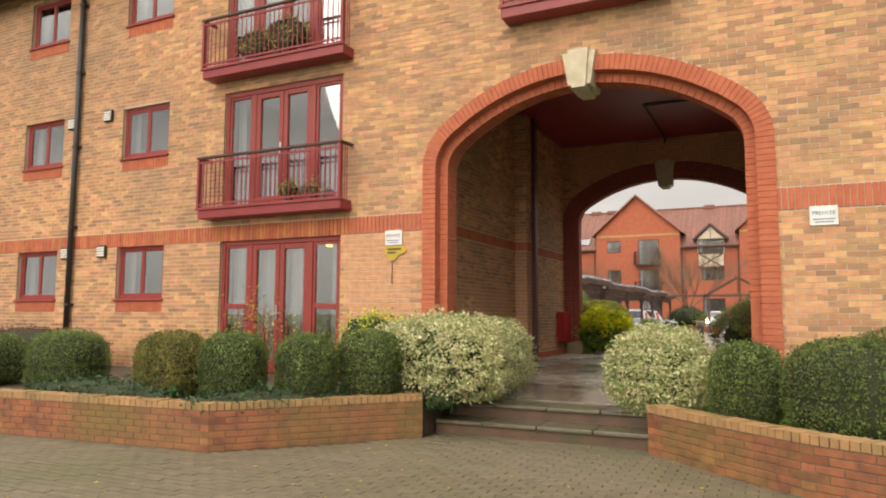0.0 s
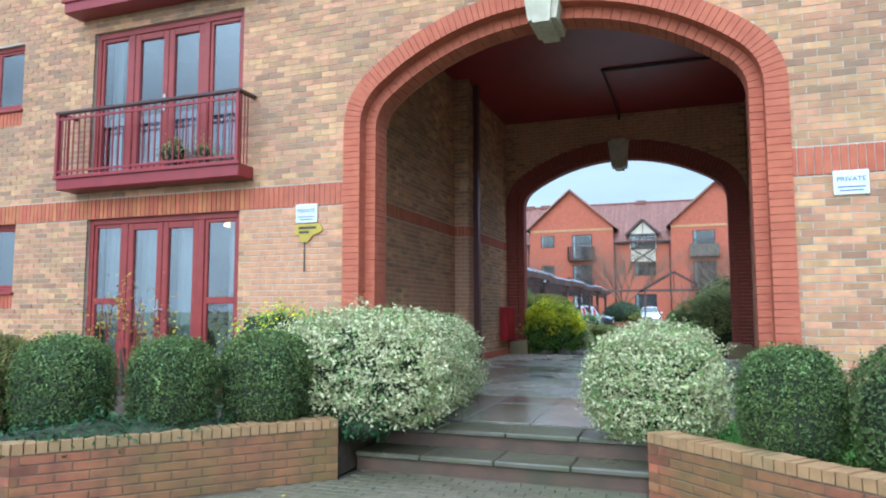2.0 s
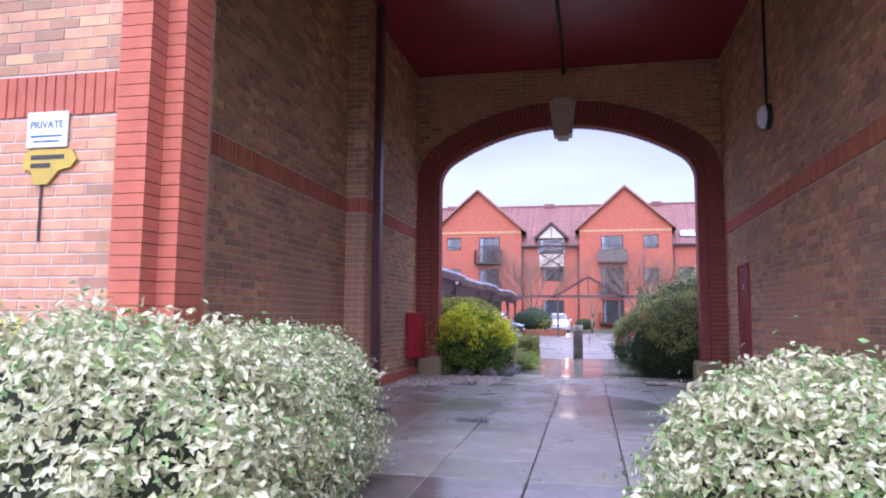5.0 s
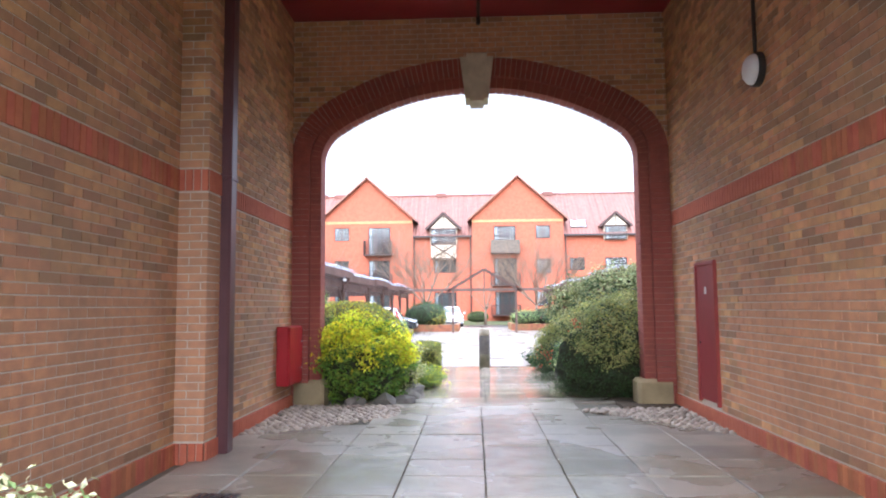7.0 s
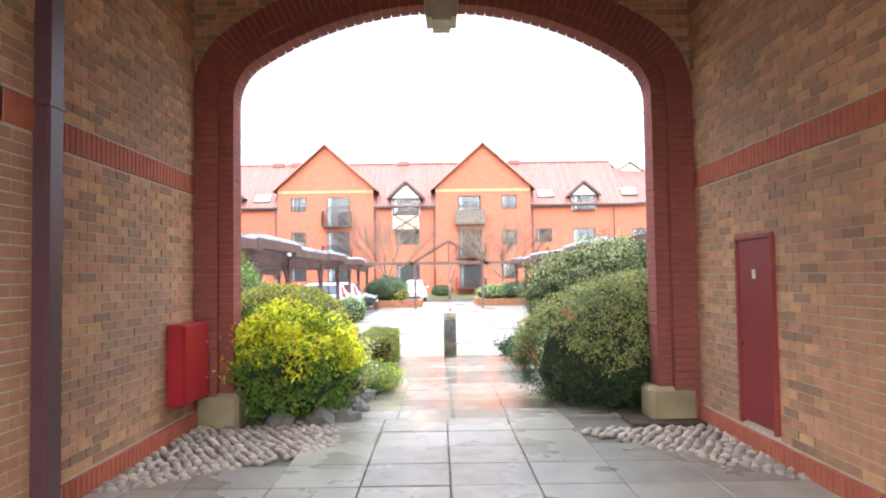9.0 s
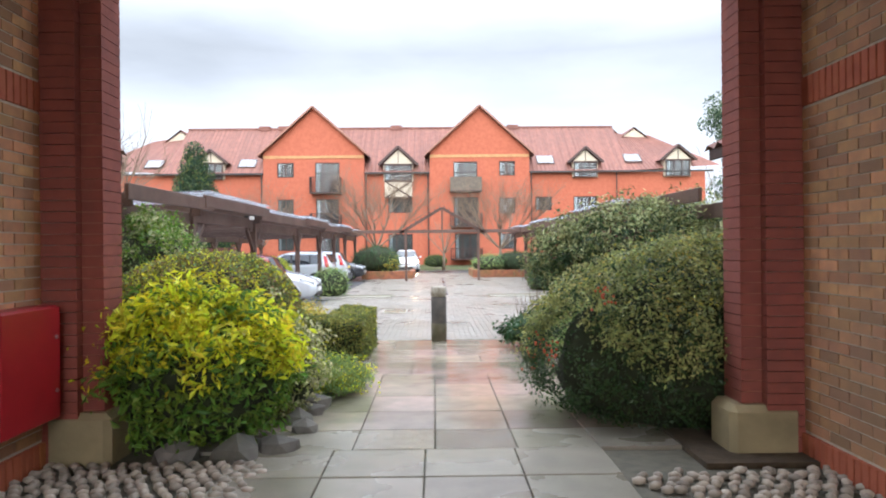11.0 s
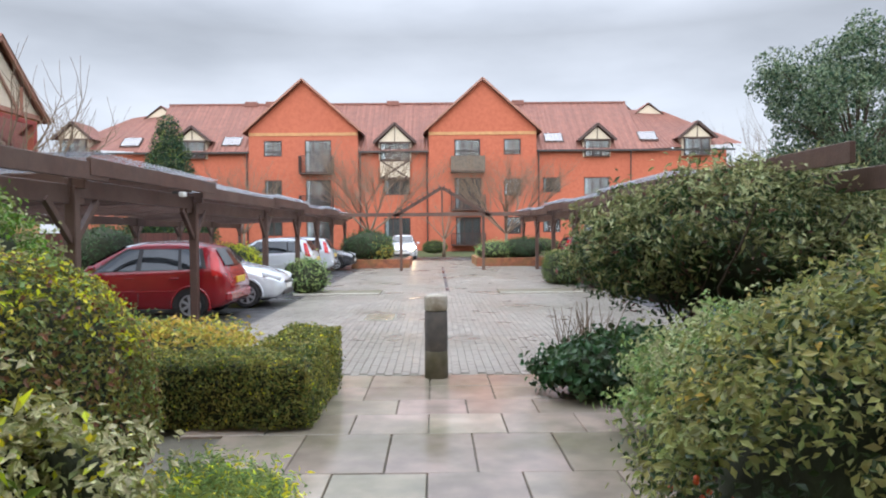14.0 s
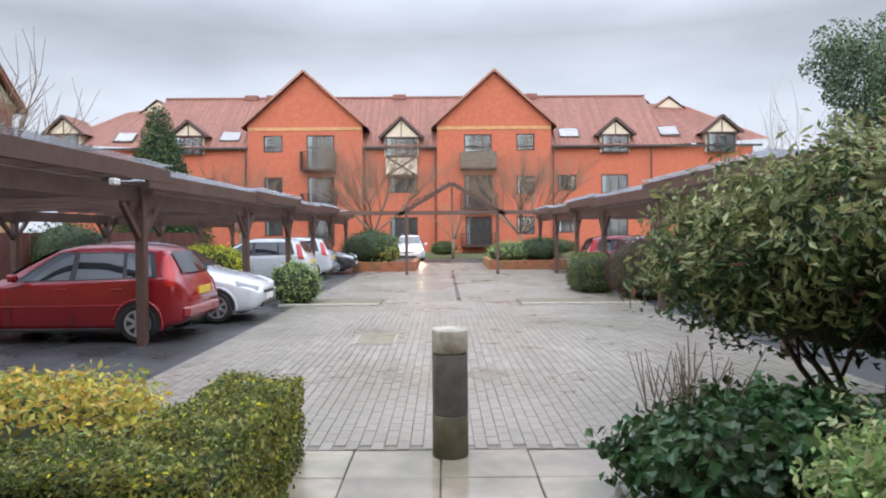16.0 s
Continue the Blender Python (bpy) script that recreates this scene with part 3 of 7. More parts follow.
# roof over the near block
g = Geo()
for side in (-1, 1):
    y_e, y_r = (FY - 0.45, 14.5) if side < 0 else (BACK_Y + 0.7, 14.5)
    n = 60
    xs = [FX0 - 0.5 + (FX1 - FX0 + 1.0) * i / n for i in range(n + 1)]
    for a, b in zip(xs, xs[1:]):
        g.add([(a, y_e, EAVE), (b, y_e, EAVE), (b, y_r, EAVE + 3.6), (a, y_r, EAVE + 3.6), ((a + b) / 2, y_e, EAVE + 0.06), ((a + b) / 2, y_r, EAVE + 3.66)], [(0, 4, 5, 3), (4, 1, 2, 5)])
g.box(FX0 - 0.5, FY - 0.45, EAVE - 0.2, FX1 + 0.5, FY - 0.41, EAVE + 0.02).box(FX0 - 0.5, FY - 0.41, EAVE - 0.03, FX1 + 0.5, FY, EAVE)
solid("roof", g, TILE, "red clay pantile roof of the block", "roof", "structure")


# ---- windows ----
def window(x0, x1, z0, z1, y, lights=2, curtain=None, name="window", frame_mat=REDFRAME, label="red-stained casement window with two panes", deep=0.09, fw=0.065, sill=True, transom=None):
    w = thing(name, label, "window", (x0 + x1) / 2, y + deep, z0, kind="structure")
    hw, h = (x1 - x0) / 2, z1 - z0
    fr = Geo()
    fr.box(-hw, -0.03, 0, -hw + fw, 0.04, h, 0.006).box(hw - fw, -0.03, 0, hw, 0.04, h, 0.006)
    fr.box(-hw + fw, -0.03, 0, hw - fw, 0.04, fw, 0.006).box(-hw + fw, -0.03, h - fw, hw - fw, 0.04, h, 0.006)
    part("window_frame", fr, frame_mat, w)
    iw = (2 * hw - 2 * fw) / lights
    for i in range(lights):
        a = -hw + fw + i * iw
        s = Geo()
        e, k = 0.045, 0.008
        s.box(a + 0.002, -0.015, fw, a + e, 0.03, h - fw, k).box(a + iw - e, -0.015, fw, a + iw - 0.002, 0.03, h - fw, k)
        s.box(a + e, -0.015, fw, a + iw - e, 0.03, fw + e, k).box(a + e, -0.015, h - fw - e, a + iw - e, 0.03, h - fw, k)
        sash = part("sash", s, frame_mat, w)
        p = part("pane", Geo().box(a + e, 0.004, fw + e, a + iw - e, 0.010, h - fw - e), PANE, w)
        p.visible_shadow = False
    if sill:
        part("window_sill", Geo().box(-hw - 0.03, -deep - 0.05, -0.045, hw + 0.03, 0.0, 0.0, 0.01), frame_mat, w)
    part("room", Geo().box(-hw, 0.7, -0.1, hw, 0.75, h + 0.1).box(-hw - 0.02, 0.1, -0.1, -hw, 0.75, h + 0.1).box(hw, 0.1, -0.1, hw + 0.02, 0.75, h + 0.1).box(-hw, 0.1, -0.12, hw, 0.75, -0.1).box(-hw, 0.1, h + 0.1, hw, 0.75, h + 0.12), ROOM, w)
    if curtain:
        for c0, c1 in curtain:
            part("curtain", drape(-hw + 2 * hw * c0, -hw + 2 * hw * c1, 0.16, 0.0, h), NET, w)
    return w


def drape(x0, x1, y, z0, z1, amp=0.025):
    n = max(6, int((x1 - x0) / 0.02))
    g = Geo()
    pts = [(x0 + (x1 - x0) * i / n, y + amp * math.sin(i * 0.9) + 0.4 * amp * math.sin(i * 0.37 + 1)) for i in range(n + 1)]
    for p, q in zip(pts, pts[1:]):
        g.add([(p[0], p[1], z0), (q[0], q[1], z0), (q[0], q[1], z1), (p[0], p[1], z1)], [(0, 1, 2, 3)])
    return g


for i, w in enumerate(WIN):
    window(*w, FY, name="window_%d" % (i + 1), curtain=([(0.03, 0.2), (0.8, 0.97)] if i % 2 == 0 else [(0.02, 0.16)]))


def french(x0, x1, z0, z1, y, name, curtain, rail_z=None, lamp=False):
    """A pair of glazed doors between two side lights."""
    w = thing(name, "red-stained glazed french doors with side lights", "door", (x0 + x1) / 2, y + 0.09, z0, kind="structure")
    hw, h = (x1 - x0) / 2, z1 - z0
    fr = Geo()
    fr.box(-hw, -0.04, 0, -hw + 0.075, 0.05, h, 0.006).box(hw - 0.075, -0.04, 0, hw, 0.05, h, 0.006)
    fr.box(-hw + 0.075, -0.04, h - 0.09, hw - 0.075, 0.05, h, 0.006).box(-hw + 0.075, -0.04, 0, hw - 0.075, 0.05, 0.05, 0.006)
    d = 0.66
    for s in (-1, 1):
        fr.box(s * d - 0.05, -0.04, 0.05, s * d + 0.05, 0.05, h - 0.09, 0.006)
    part("door_frame", fr, REDFRAME, w)
    for s in (-1, 1):
        a, b = sorted((s * (d + 0.05), s * (hw - 0.075)))
        sg = Geo()
        e = 0.05
        bars = [0.05, h - 0.09] if rail_z is None else [0.05, rail_z, h - 0.09]
        sg.box(a + 0.002, -0.02, 0.052, a + e, 0.03, h - 0.092, 0.006).box(b - e, -0.02, 0.052, b - 0.002, 0.03, h - 0.092, 0.006)
        for q, zz in enumerate(bars):
            lo, hi = (zz, zz + e) if q == 0 else ((zz - e, zz) if q == len(bars) - 1 else (zz - 0.045, zz + 0.045))
            sg.box(a + e, -0.022, lo, b - e, 0.032, hi, 0.006)
        part("side_light", sg, REDFRAME, w)
        part("pane", Geo().box(a + e, 0.004, 0.1, b - e, 0.010, h - 0.13), PANE, w).visible_shadow = False
        a, b = sorted((s * 0.004, s * (d - 0.05)))
        dg = Geo()
        e = 0.095
        dg.box(a, -0.03, 0.055, a + e, 0.03, h - 0.095, 0.008).box(b - e, -0.03, 0.055, b, 0.03, h - 0.095, 0.008)
        dg.box(a + e, -0.03, 0.055, b - e, 0.03, 0.28, 0.008).box(a + e, -0.03, h - 0.095 - e, b - e, 0.03, h - 0.095, 0.008)
        leaf = part("door_leaf", dg, REDFRAME, w)
        part("pane", Geo().box(a + e, 0.004, 0.28, b - e, 0.010, h - 0.095 - e), PANE, w).visible_shadow = False
    hg = Geo().box(-0.065, -0.045, 1.0, -0.03, -0.03, 1.24, 0.004).tube((-0.047, -0.04, 1.1), (-0.047, -0.09, 1.1), 0.011).tube((-0.047, -0.085, 1.1), (0.09, -0.085, 1.1), 0.011)
    part("door_handle", hg, STEEL, w, "steel lever handle")
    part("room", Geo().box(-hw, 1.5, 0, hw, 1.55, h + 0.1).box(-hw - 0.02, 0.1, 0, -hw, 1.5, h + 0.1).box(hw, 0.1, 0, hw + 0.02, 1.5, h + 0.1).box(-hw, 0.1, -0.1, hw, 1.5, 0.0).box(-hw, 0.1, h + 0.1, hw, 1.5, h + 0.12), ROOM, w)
    for c0, c1, top, m in curtain:
        part("curtain", drape(-hw + 2 * hw * c0, -hw + 2 * hw * c1, 0.2, 0.05, h * top), m, w)
    return w


french(*FRENCH[0], FY, "door_1", [(0.03, 0.2, 1, NET), (0.25, 0.47, 1, NET), (0.53, 0.72, 1, NET), (0.86, 0.97, 1, NET)], rail_z=1.22)
french(*FRENCH[1], FY, "door_2", [(0.02, 0.98, 0.46, BLIND), (0.03, 0.1, 1, NET), (0.9, 0.97, 1, NET)])
french(*FRENCH[2], FY, "door_3", [(0.02, 0.14, 1, NET), (0.3, 0.4, 1, NET), (0.62, 0.72, 1, NET), (0.84, 0.98, 1, NET)])
french(*FRENCH[3], FY, "door_4", [(0.05, 0.2, 1, NET)])
LAMPGLOW = glow("warm_ceiling_lamp", (1.0, 0.55, 0.2), 2.2)
lamp_in = solid("pendant_lamp", Geo().lathe([(0.03, 0.12), (0.16, 0.0), (0.17, -0.04), (0.03, -0.05)], 16), LAMPGLOW, "lit warm pendant lamp shade inside the room", "lamp", smooth=True)
lamp_in.location = (-7.35, FY + 0.9, 2.72)
part("cord", Geo().tube((0, 0, 0.12), (0, 0, 0.145), 0.008), BLACKPIPE, lamp_in)


# ---- balconies ----
def balcony(x0, x1, z, label):
    b = thing("balcony", label, "balcony", (x0 + x1) / 2, FY - 0.32, z, group="steel balconies on the front wall")
    hw = (x1 - x0) / 2
    part("deck", Geo().box(-hw, -0.02, 0, hw, 0.305, 0.17, 0.01), MAROON, b)
    part("deck_edge", Geo().box(-hw - 0.03, -0.05, 0.15, hw + 0.03, -0.02, 0.2, 0.006), MAROON, b)
    part("handrail", Geo().box(-hw - 0.03, -0.06, 1.08, hw + 0.03, 0.0, 1.13, 0.012).box(-hw - 0.03, 0.0, 1.08, -hw + 0.03, 0.305, 1.13, 0.012).box(hw - 0.03, 0.0, 1.08, hw + 0.03, 0.305, 1.13, 0.012), RAIL, b, "dark brown handrail")
    part("rail", Geo().box(-hw, -0.045, 1.0, hw, -0.02, 1.03).box(-hw, -0.045, 0.24, hw, -0.02, 0.27), MAROON, b)
    for sx in (-1, 1):
        part("post", Geo().box(sx * (hw - 0.02) - 0.025, -0.055, 0.17, sx * (hw - 0.02) + 0.025, -0.005, 1.08, 0.004), MAROON, b)
    me = Geo().box(-0.007, -0.007, 0.17, 0.007, 0.007, 1.08).mesh("baluster")
    n = int(round(2 * hw / 0.105))
    for i in range(1, n):
        part("baluster", me, MAROON, b).location = (-hw + 2 * hw * i / n, -0.032, 0)
    for sx in (-1, 1):
        for i in range(1, 4):
            part("baluster", me, MAROON, b).location = (sx * (hw - 0.01), -0.03 + 0.32 * i / 5, 0)
    return b


balcony(-9.5, -6.4, 3.15, "maroon steel balcony with railings on the first floor")
balcony(-9.5, -6.4, 5.75, "maroon steel balcony with railings and plants above")
balcony(-3.62, -1.2, 5.8, "maroon steel balcony above the arch")

# ---- passage floor, steps, planters ----
g = Geo()
ys = [8.8, 10.1, 13, 18.6, 24.92]
for a, b in zip(ys, ys[1:]):
    x0, x1 = (-6.0, 1.5)
    g.add([(x0, a, floor_z(a) - 0.03), (x1, a, floor_z(a) - 0.03), (x1, b, floor_z(b) - 0.03), (x0, b, floor_z(b) - 0.03)], [(0, 1, 2, 3)])
floor = solid("floor", g, JOINT, "damp sand bed under the path slabs", "floor", "structure")

steps = thing("steps", "two worn mossy stone steps with brick risers", "steps", -2.6, 8.29, 0, kind="structure")
for k, (y0, top) in enumerate(((0.0, 0.17), (0.40, 0.34))):
    part("riser", Geo().box(-1.35, y0 + 0.03, -0.05, 1.25, y0 + 0.6, top - 0.05), WETBRICK, steps)
    xs = [-1.35, -0.72, -0.05, 0.6, 1.25]
    for a, b in zip(xs, xs[1:]):
        part("tread", Geo().box(a + 0.004, y0 - 0.02, top - 0.05, b - 0.004, y0 + 0.46, top - (0.0 if k == 0 else 0.004), 0.012), STEP, steps)


def path_wall(name, pts, label, z0=-0.05, zt=0.5, th=0.22):
    """A low brick wall along a line, with a coping of bricks on edge."""
    w = thing(name, label, "planter wall", pts[0][0], pts[0][1], 0)
    o = Vector((pts[0][0], pts[0][1], 0))
    core, n_b = Geo(), 0
    walls, copes = [], []
    for (xa, ya), (xb, yb) in zip(pts, pts[1:]):
        d = Vector((xb - xa, yb - ya, 0))
        L = d.length
        d.normalize()
        nrm = Vector((d.y, -d.x, 0))
        if nrm.y > 0:
            nrm = -nrm
        a = Vector((xa, ya, 0)) - o
        core.add([a + d * u - nrm * e + Vector((0, 0, z)) for u in (0, L) for z in (z0, zt - 0.075) for e in (0.0, th)], [(0, 2, 6, 4), (1, 5, 7, 3), (0, 1, 3, 2), (4, 6, 7, 5), (0, 4, 5, 1), (2, 3, 7, 6)])
        walls.append((a, d, nrm, L))
    part("core", core, PLANTMORTAR, w)
    for a, d, nrm, L in walls:
        lay(w, brick_run(0, L, 0.0, zt - 0.08, seed=3), lambda u, z, e, a=a, d=d, nrm=nrm: tuple(a + d * u + nrm * e + Vector((0, 0, z))), PLANTER, (0, min(L, 3.4), -0.1, 1), label="weathered red brick courses")
        n = int(L / 0.075)
        for i in range(n):
            u0, u1 = L * i / n + 0.004, L * (i + 1) / n - 0.004
            v = [a + d * u + nrm * e + Vector((0, 0, z)) for u in (u0, u1) for z in (zt - 0.075, zt + rnd.uniform(-0.006, 0.006)) for e in (0.012 + rnd.uniform(-0.004, 0.004), -th)]
            copes.append(v)
    box = [(0, 2, 6, 4), (1, 5, 7, 3), (0, 1, 3, 2), (4, 6, 7, 5), (0, 4, 5, 1), (2, 3, 7, 6)]
    for v in copes[:110]:
        part("coping_brick", Geo().add(v, box), COPING, w)
    if len(copes) > 110:
        g = Geo()
        for v in copes[110:]:
            g.add(v, box)
        tagged(part("coping", g, COPING, w), kind="stuff")
    return w


rnd = random.Random(11)
path_wall("planter_wall", [(-3.95, 7.95), (-5.55, 6.15), (-8.75, 5.88), (-17, 5.3)], "low red brick planter wall with buff coping bricks")
path_wall("planter_wall", [(-1.38, 8.16), (-0.75, 7.56), (0.02, 6.9), (0.75, 6.5), (3.5, 5.4)], "low mossy brick planter wall curving beside the lawn")
solid("planting_bed", Geo().prism([(-3.98, 8.0), (-3.98, 10.1), (-17.4, 10.1), (-17.4, 5.55), (-8.75, 6.1), (-5.65, 6.4)], "z", 0.0, 0.42), SOIL, "dark soil bed behind the planter wall", "planting bed", "structure")
lawn = solid("lawn", Geo().prism([(-1.3, 8.35), (-0.65, 7.78), (0.12, 7.1), (0.8, 6.73), (5.9, 5.0), (5.9, 10.1), (-0.05, 10.1), (-1.3, 9.5)], "z", 0.0, 0.36), GRASS, "short green lawn beside the steps", "lawn", "structure")


# ---- foliage ----
def leaf_mesh(name, pts, nrms, size, rng, ratio=0.5, tilt=0.7):
    """Many folded leaves, each two faces of its own."""
    n = len(pts)
    P, N = np.array(pts, float), np.array(nrms, float)
    N += rng.normal(0, tilt, (n, 3))
    N /= np.linalg.norm(N, axis=1)[:, None] + 1e-9
    A = np.cross(N, rng.normal(0, 1, (n, 3)))
    A /= np.linalg.norm(A, axis=1)[:, None] + 1e-9
    B = np.cross(N, A)
    s = size * rng.uniform(0.6, 1.3, (n, 1))
    w = s * ratio
    V = np.stack([P - A * s / 2, P + B * w / 2 + N * s * 0.12 - A * s * 0.05, P + A * s / 2, P - B * w / 2 + N * s * 0.12 - A * s * 0.05], axis=1).reshape(-1, 3)
    F = np.arange(4 * n).reshape(-1, 4)
    F = np.concatenate([F[:, [0, 1, 2]], F[:, [0, 2, 3]]])
    me = bpy.data.meshes.new(name)
    me.from_pydata(V.tolist(), [], F.tolist())
    return me


def blob(u, v, rx, ry, h, sq, lump, ph):
    """A point of a clipped bush's skin: u round, v from foot (0) to crown (1); sq above 1 makes it boxier."""
    cu, su = np.cos(u), np.sin(u)
    e = 2.0 / sq
    cx, cy = np.sign(cu) * np.abs(cu) ** e, np.sign(su) * np.abs(su) ** e
    a = (v - 0.42) / 0.58 * (np.pi / 2)
    a = np.where(v < 0.42, (v - 0.42) / 0.42 * (np.pi / 2) * (0.9 if sq < 3.7 else 0.75), a)
    ca, sa = np.abs(np.cos(a)) ** e, np.sign(np.sin(a)) * np.abs(np.sin(a)) ** e
    k = 1 + lump * (np.sin(3 * u + ph) * np.cos(5 * v + ph) + 0.6 * np.sin(7 * u + 9 * v + 2 * ph) + 0.5 * np.sin(13 * u + ph) * np.sin(17 * v + ph * 3) + 0.4 * np.sin(23 * u + 2 * ph) * np.sin(29 * v - ph))
    z = np.where(v < 0.42, 0.42 * h + sa * 0.42 * h, 0.42 * h + sa * 0.58 * h * k)
    return np.stack([rx * cx * ca * k, ry * cy * ca * k, z], axis=-1)


SEED = [100]


def bush(name, x, y, z, rx, ry, h, material, label, n=4000, size=0.035, sq=2.3, lump=0.03, fuzz=0.03, extra=(), ratio=0.5, rz=0, category="bush", group="", stem=True, tilt=0.7, core=None, bare=False, sprigs=0, spread=0.08, up=0.0):
    """A bush of leaves over a solid core coloured dark as shade. extra: (material, share, size, lowest v) of other
    leaves among them.
    """
    SEED[0] += 1
    rng = np.random.default_rng(SEED[0])
    ph = rng.uniform(0, 6)
    t = thing(name, label, category, x, y, z, rz, group)
    nu, nv = 28, 14
    U, V = np.meshgrid(np.linspace(0, 2 * np.pi, nu, endpoint=False), np.linspace(0.0, 1, nv))
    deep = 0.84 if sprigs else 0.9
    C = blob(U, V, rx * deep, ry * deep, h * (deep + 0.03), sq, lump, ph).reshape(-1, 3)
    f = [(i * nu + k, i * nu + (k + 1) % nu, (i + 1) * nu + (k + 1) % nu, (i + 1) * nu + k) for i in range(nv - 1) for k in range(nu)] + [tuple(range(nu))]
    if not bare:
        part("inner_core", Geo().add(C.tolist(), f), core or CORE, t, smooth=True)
    if stem:
        part("stem", Geo().tube((0, 0, -0.05), (0, 0, h * 0.5), 0.04, 0.03, 8), BARK, t)

    mu, mv = 96, 48
    du, dv = 2 * np.pi / mu, 1.0 / mv
    cu_, cv_ = (a.ravel() for a in np.meshgrid(np.arange(mu) * du, np.arange(mv) * dv))
    q0, q1, q2 = (blob(cu_ + a, cv_ + b, rx, ry, h, sq, lump, ph) for a, b in ((0, 0), (du, 0), (0, dv)))
    area = np.linalg.norm(np.cross(q1 - q0, q2 - q0), axis=1) + 1e-9
    area = area / area.sum()

    def cover(count, sz, m, lab, out=0.0, vmin=0.0):
        tips = sprigs or count
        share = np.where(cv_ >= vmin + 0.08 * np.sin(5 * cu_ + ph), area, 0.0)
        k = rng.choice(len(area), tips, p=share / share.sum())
        u, v = cu_[k] + rng.uniform(0, du, tips), cv_[k] + rng.uniform(0, dv, tips)
        p = blob(u, v, rx, ry, h, sq, lump, ph)
        nrm = p - np.array([0, 0, h * 0.4])
        nrm = nrm / (np.array([rx, ry, h * 0.55]) ** 2)
        nrm /= np.linalg.norm(nrm, axis=1)[:, None] + 1e-9
        p = p + nrm * rng.normal(out, fuzz, (tips, 1)) - nrm * (fuzz * 0.8)
        if sprigs:
            w = rng.integers(0, tips, count)
            off = rng.normal(0, spread, (count, 3))
            nrm = nrm[w] + off / spread * 0.45 + np.array([0, 0, up])
            nrm /= np.linalg.norm(nrm, axis=1)[:, None] + 1e-9
            p = p[w] + off * np.array([1, 1, 0.6])
        p[:, 2] = np.maximum(p[:, 2], 0.01)
        me = leaf_mesh(lab, p, nrm, sz, rng, ratio, tilt)
        me.materials.append(m)
        tagged(part(lab, me, m, t), kind="stuff")

    cover(n, size, material, "foliage")
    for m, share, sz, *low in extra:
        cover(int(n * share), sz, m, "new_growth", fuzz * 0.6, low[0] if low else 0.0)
    return t


def box_hedge(name, x, y, z, hx, hy, h, material, label, n, size, extra=()):
    """A hedge clipped square: leaves over the five faces of a slightly uneven box."""
    SEED[0] += 1
    rng = np.random.default_rng(SEED[0])
    t = thing(name, label, "hedge", x, y, z)
    # dark core block: shade between the leaves is put into its colour
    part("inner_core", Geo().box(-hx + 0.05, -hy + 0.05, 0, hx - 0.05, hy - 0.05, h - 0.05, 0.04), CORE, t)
    areas = np.array([hy * h, hy * h, hx * h, hx * h, 2 * hx * hy])
    for m, share, sz in ((material, 1.0, size),) + tuple(extra):
        c = int(n * share)
        f = rng.choice(5, c, p=areas / areas.sum())
        a, b = rng.uniform(-1, 1, c), rng.uniform(0, 1, c)
        top = f == 4
        along = f >= 2
        px = np.where(along, a * hx, np.where(f == 0, -hx, hx))
        py = np.where(top, (b * 2 - 1) * hy, np.where(along, np.where(f == 2, -hy, hy), a * hy))
        pz = np.where(top, h, b * h)
        N = np.stack([np.where(f == 0, -1.0, np.where(f == 1, 1.0, 0)), np.where(f == 2, -1.0, np.where(f == 3, 1.0, 0)), np.where(top, 1.0, 0.25)], axis=1)
        P = np.stack([px, py, pz], axis=1)
        wave = 0.02 * np.sin(px * 7 + py * 5) + 0.015 * np.sin(px * 13 - pz * 17 + py * 11)
        P += N * (wave + rng.normal(-0.01, 0.022, c))[:, None]
        P[:, 2] = np.maximum(P[:, 2], 0.02)
        P[:, :2] *= (1 - 0.05 * np.maximum(0, pz / h - 0.85) / 0.15)[:, None]
        me = leaf_mesh("foliage", P, N, sz, rng, 0.5, 0.75)
        tagged(part("foliage" if m is material else "new_growth", me, m, t), kind="stuff")
    return t


BG = "clipped box bushes in the front planter"
for x, y, rx, ry, h, m in ((-10.4, 6.75, 0.52, 0.45, 0.74, BOX), (-8.72, 6.8, 0.5, 0.42, 0.8, BOX), (-7.5, 7.45, 0.46, 0.4, 0.76, BOXOLD), (-6.8, 6.86, 0.37, 0.34, 0.8, BOXOLD), (-5.9, 6.88, 0.36, 0.33, 0.82, BOX), (-5.16, 7.3, 0.33, 0.32, 0.80, BOX), (-4.62, 7.86, 0.37, 0.35, 0.84, BOX), (-12.4, 6.7, 0.6, 0.5, 0.75, BOX), (-0.40, 7.98, 0.34, 0.34, 0.76, BOX)):
    bush("box_bush", x, y, 0.4, rx, ry, h, m, "rounded clipped dark green box bush" if m is BOX else "clipped olive box bush with a brown patch", 15000, 0.027, 3.1, 0.03, 0.022, extra=((MIDGREEN, 0.08, 0.026, 0.5),) if m is BOX else ((BROWNLEAF, 0.3, 0.03), (BOX, 0.5, 0.028)), group=BG)
bush("box_bush", 0.56, 7.62, 0.36, 0.66, 0.45, 0.88, BOX, "large clipped green box bush by the lawn", 16000, 0.03, 3.2, 0.025, 0.02, group=BG)
bush("box_bush", 1.3, 8.9, 0.36, 0.8, 0.5, 0.98, BOX, "clipped green box bush against the wall", 8000, 0.036, 3.0, 0.02, 0.02, group=BG)
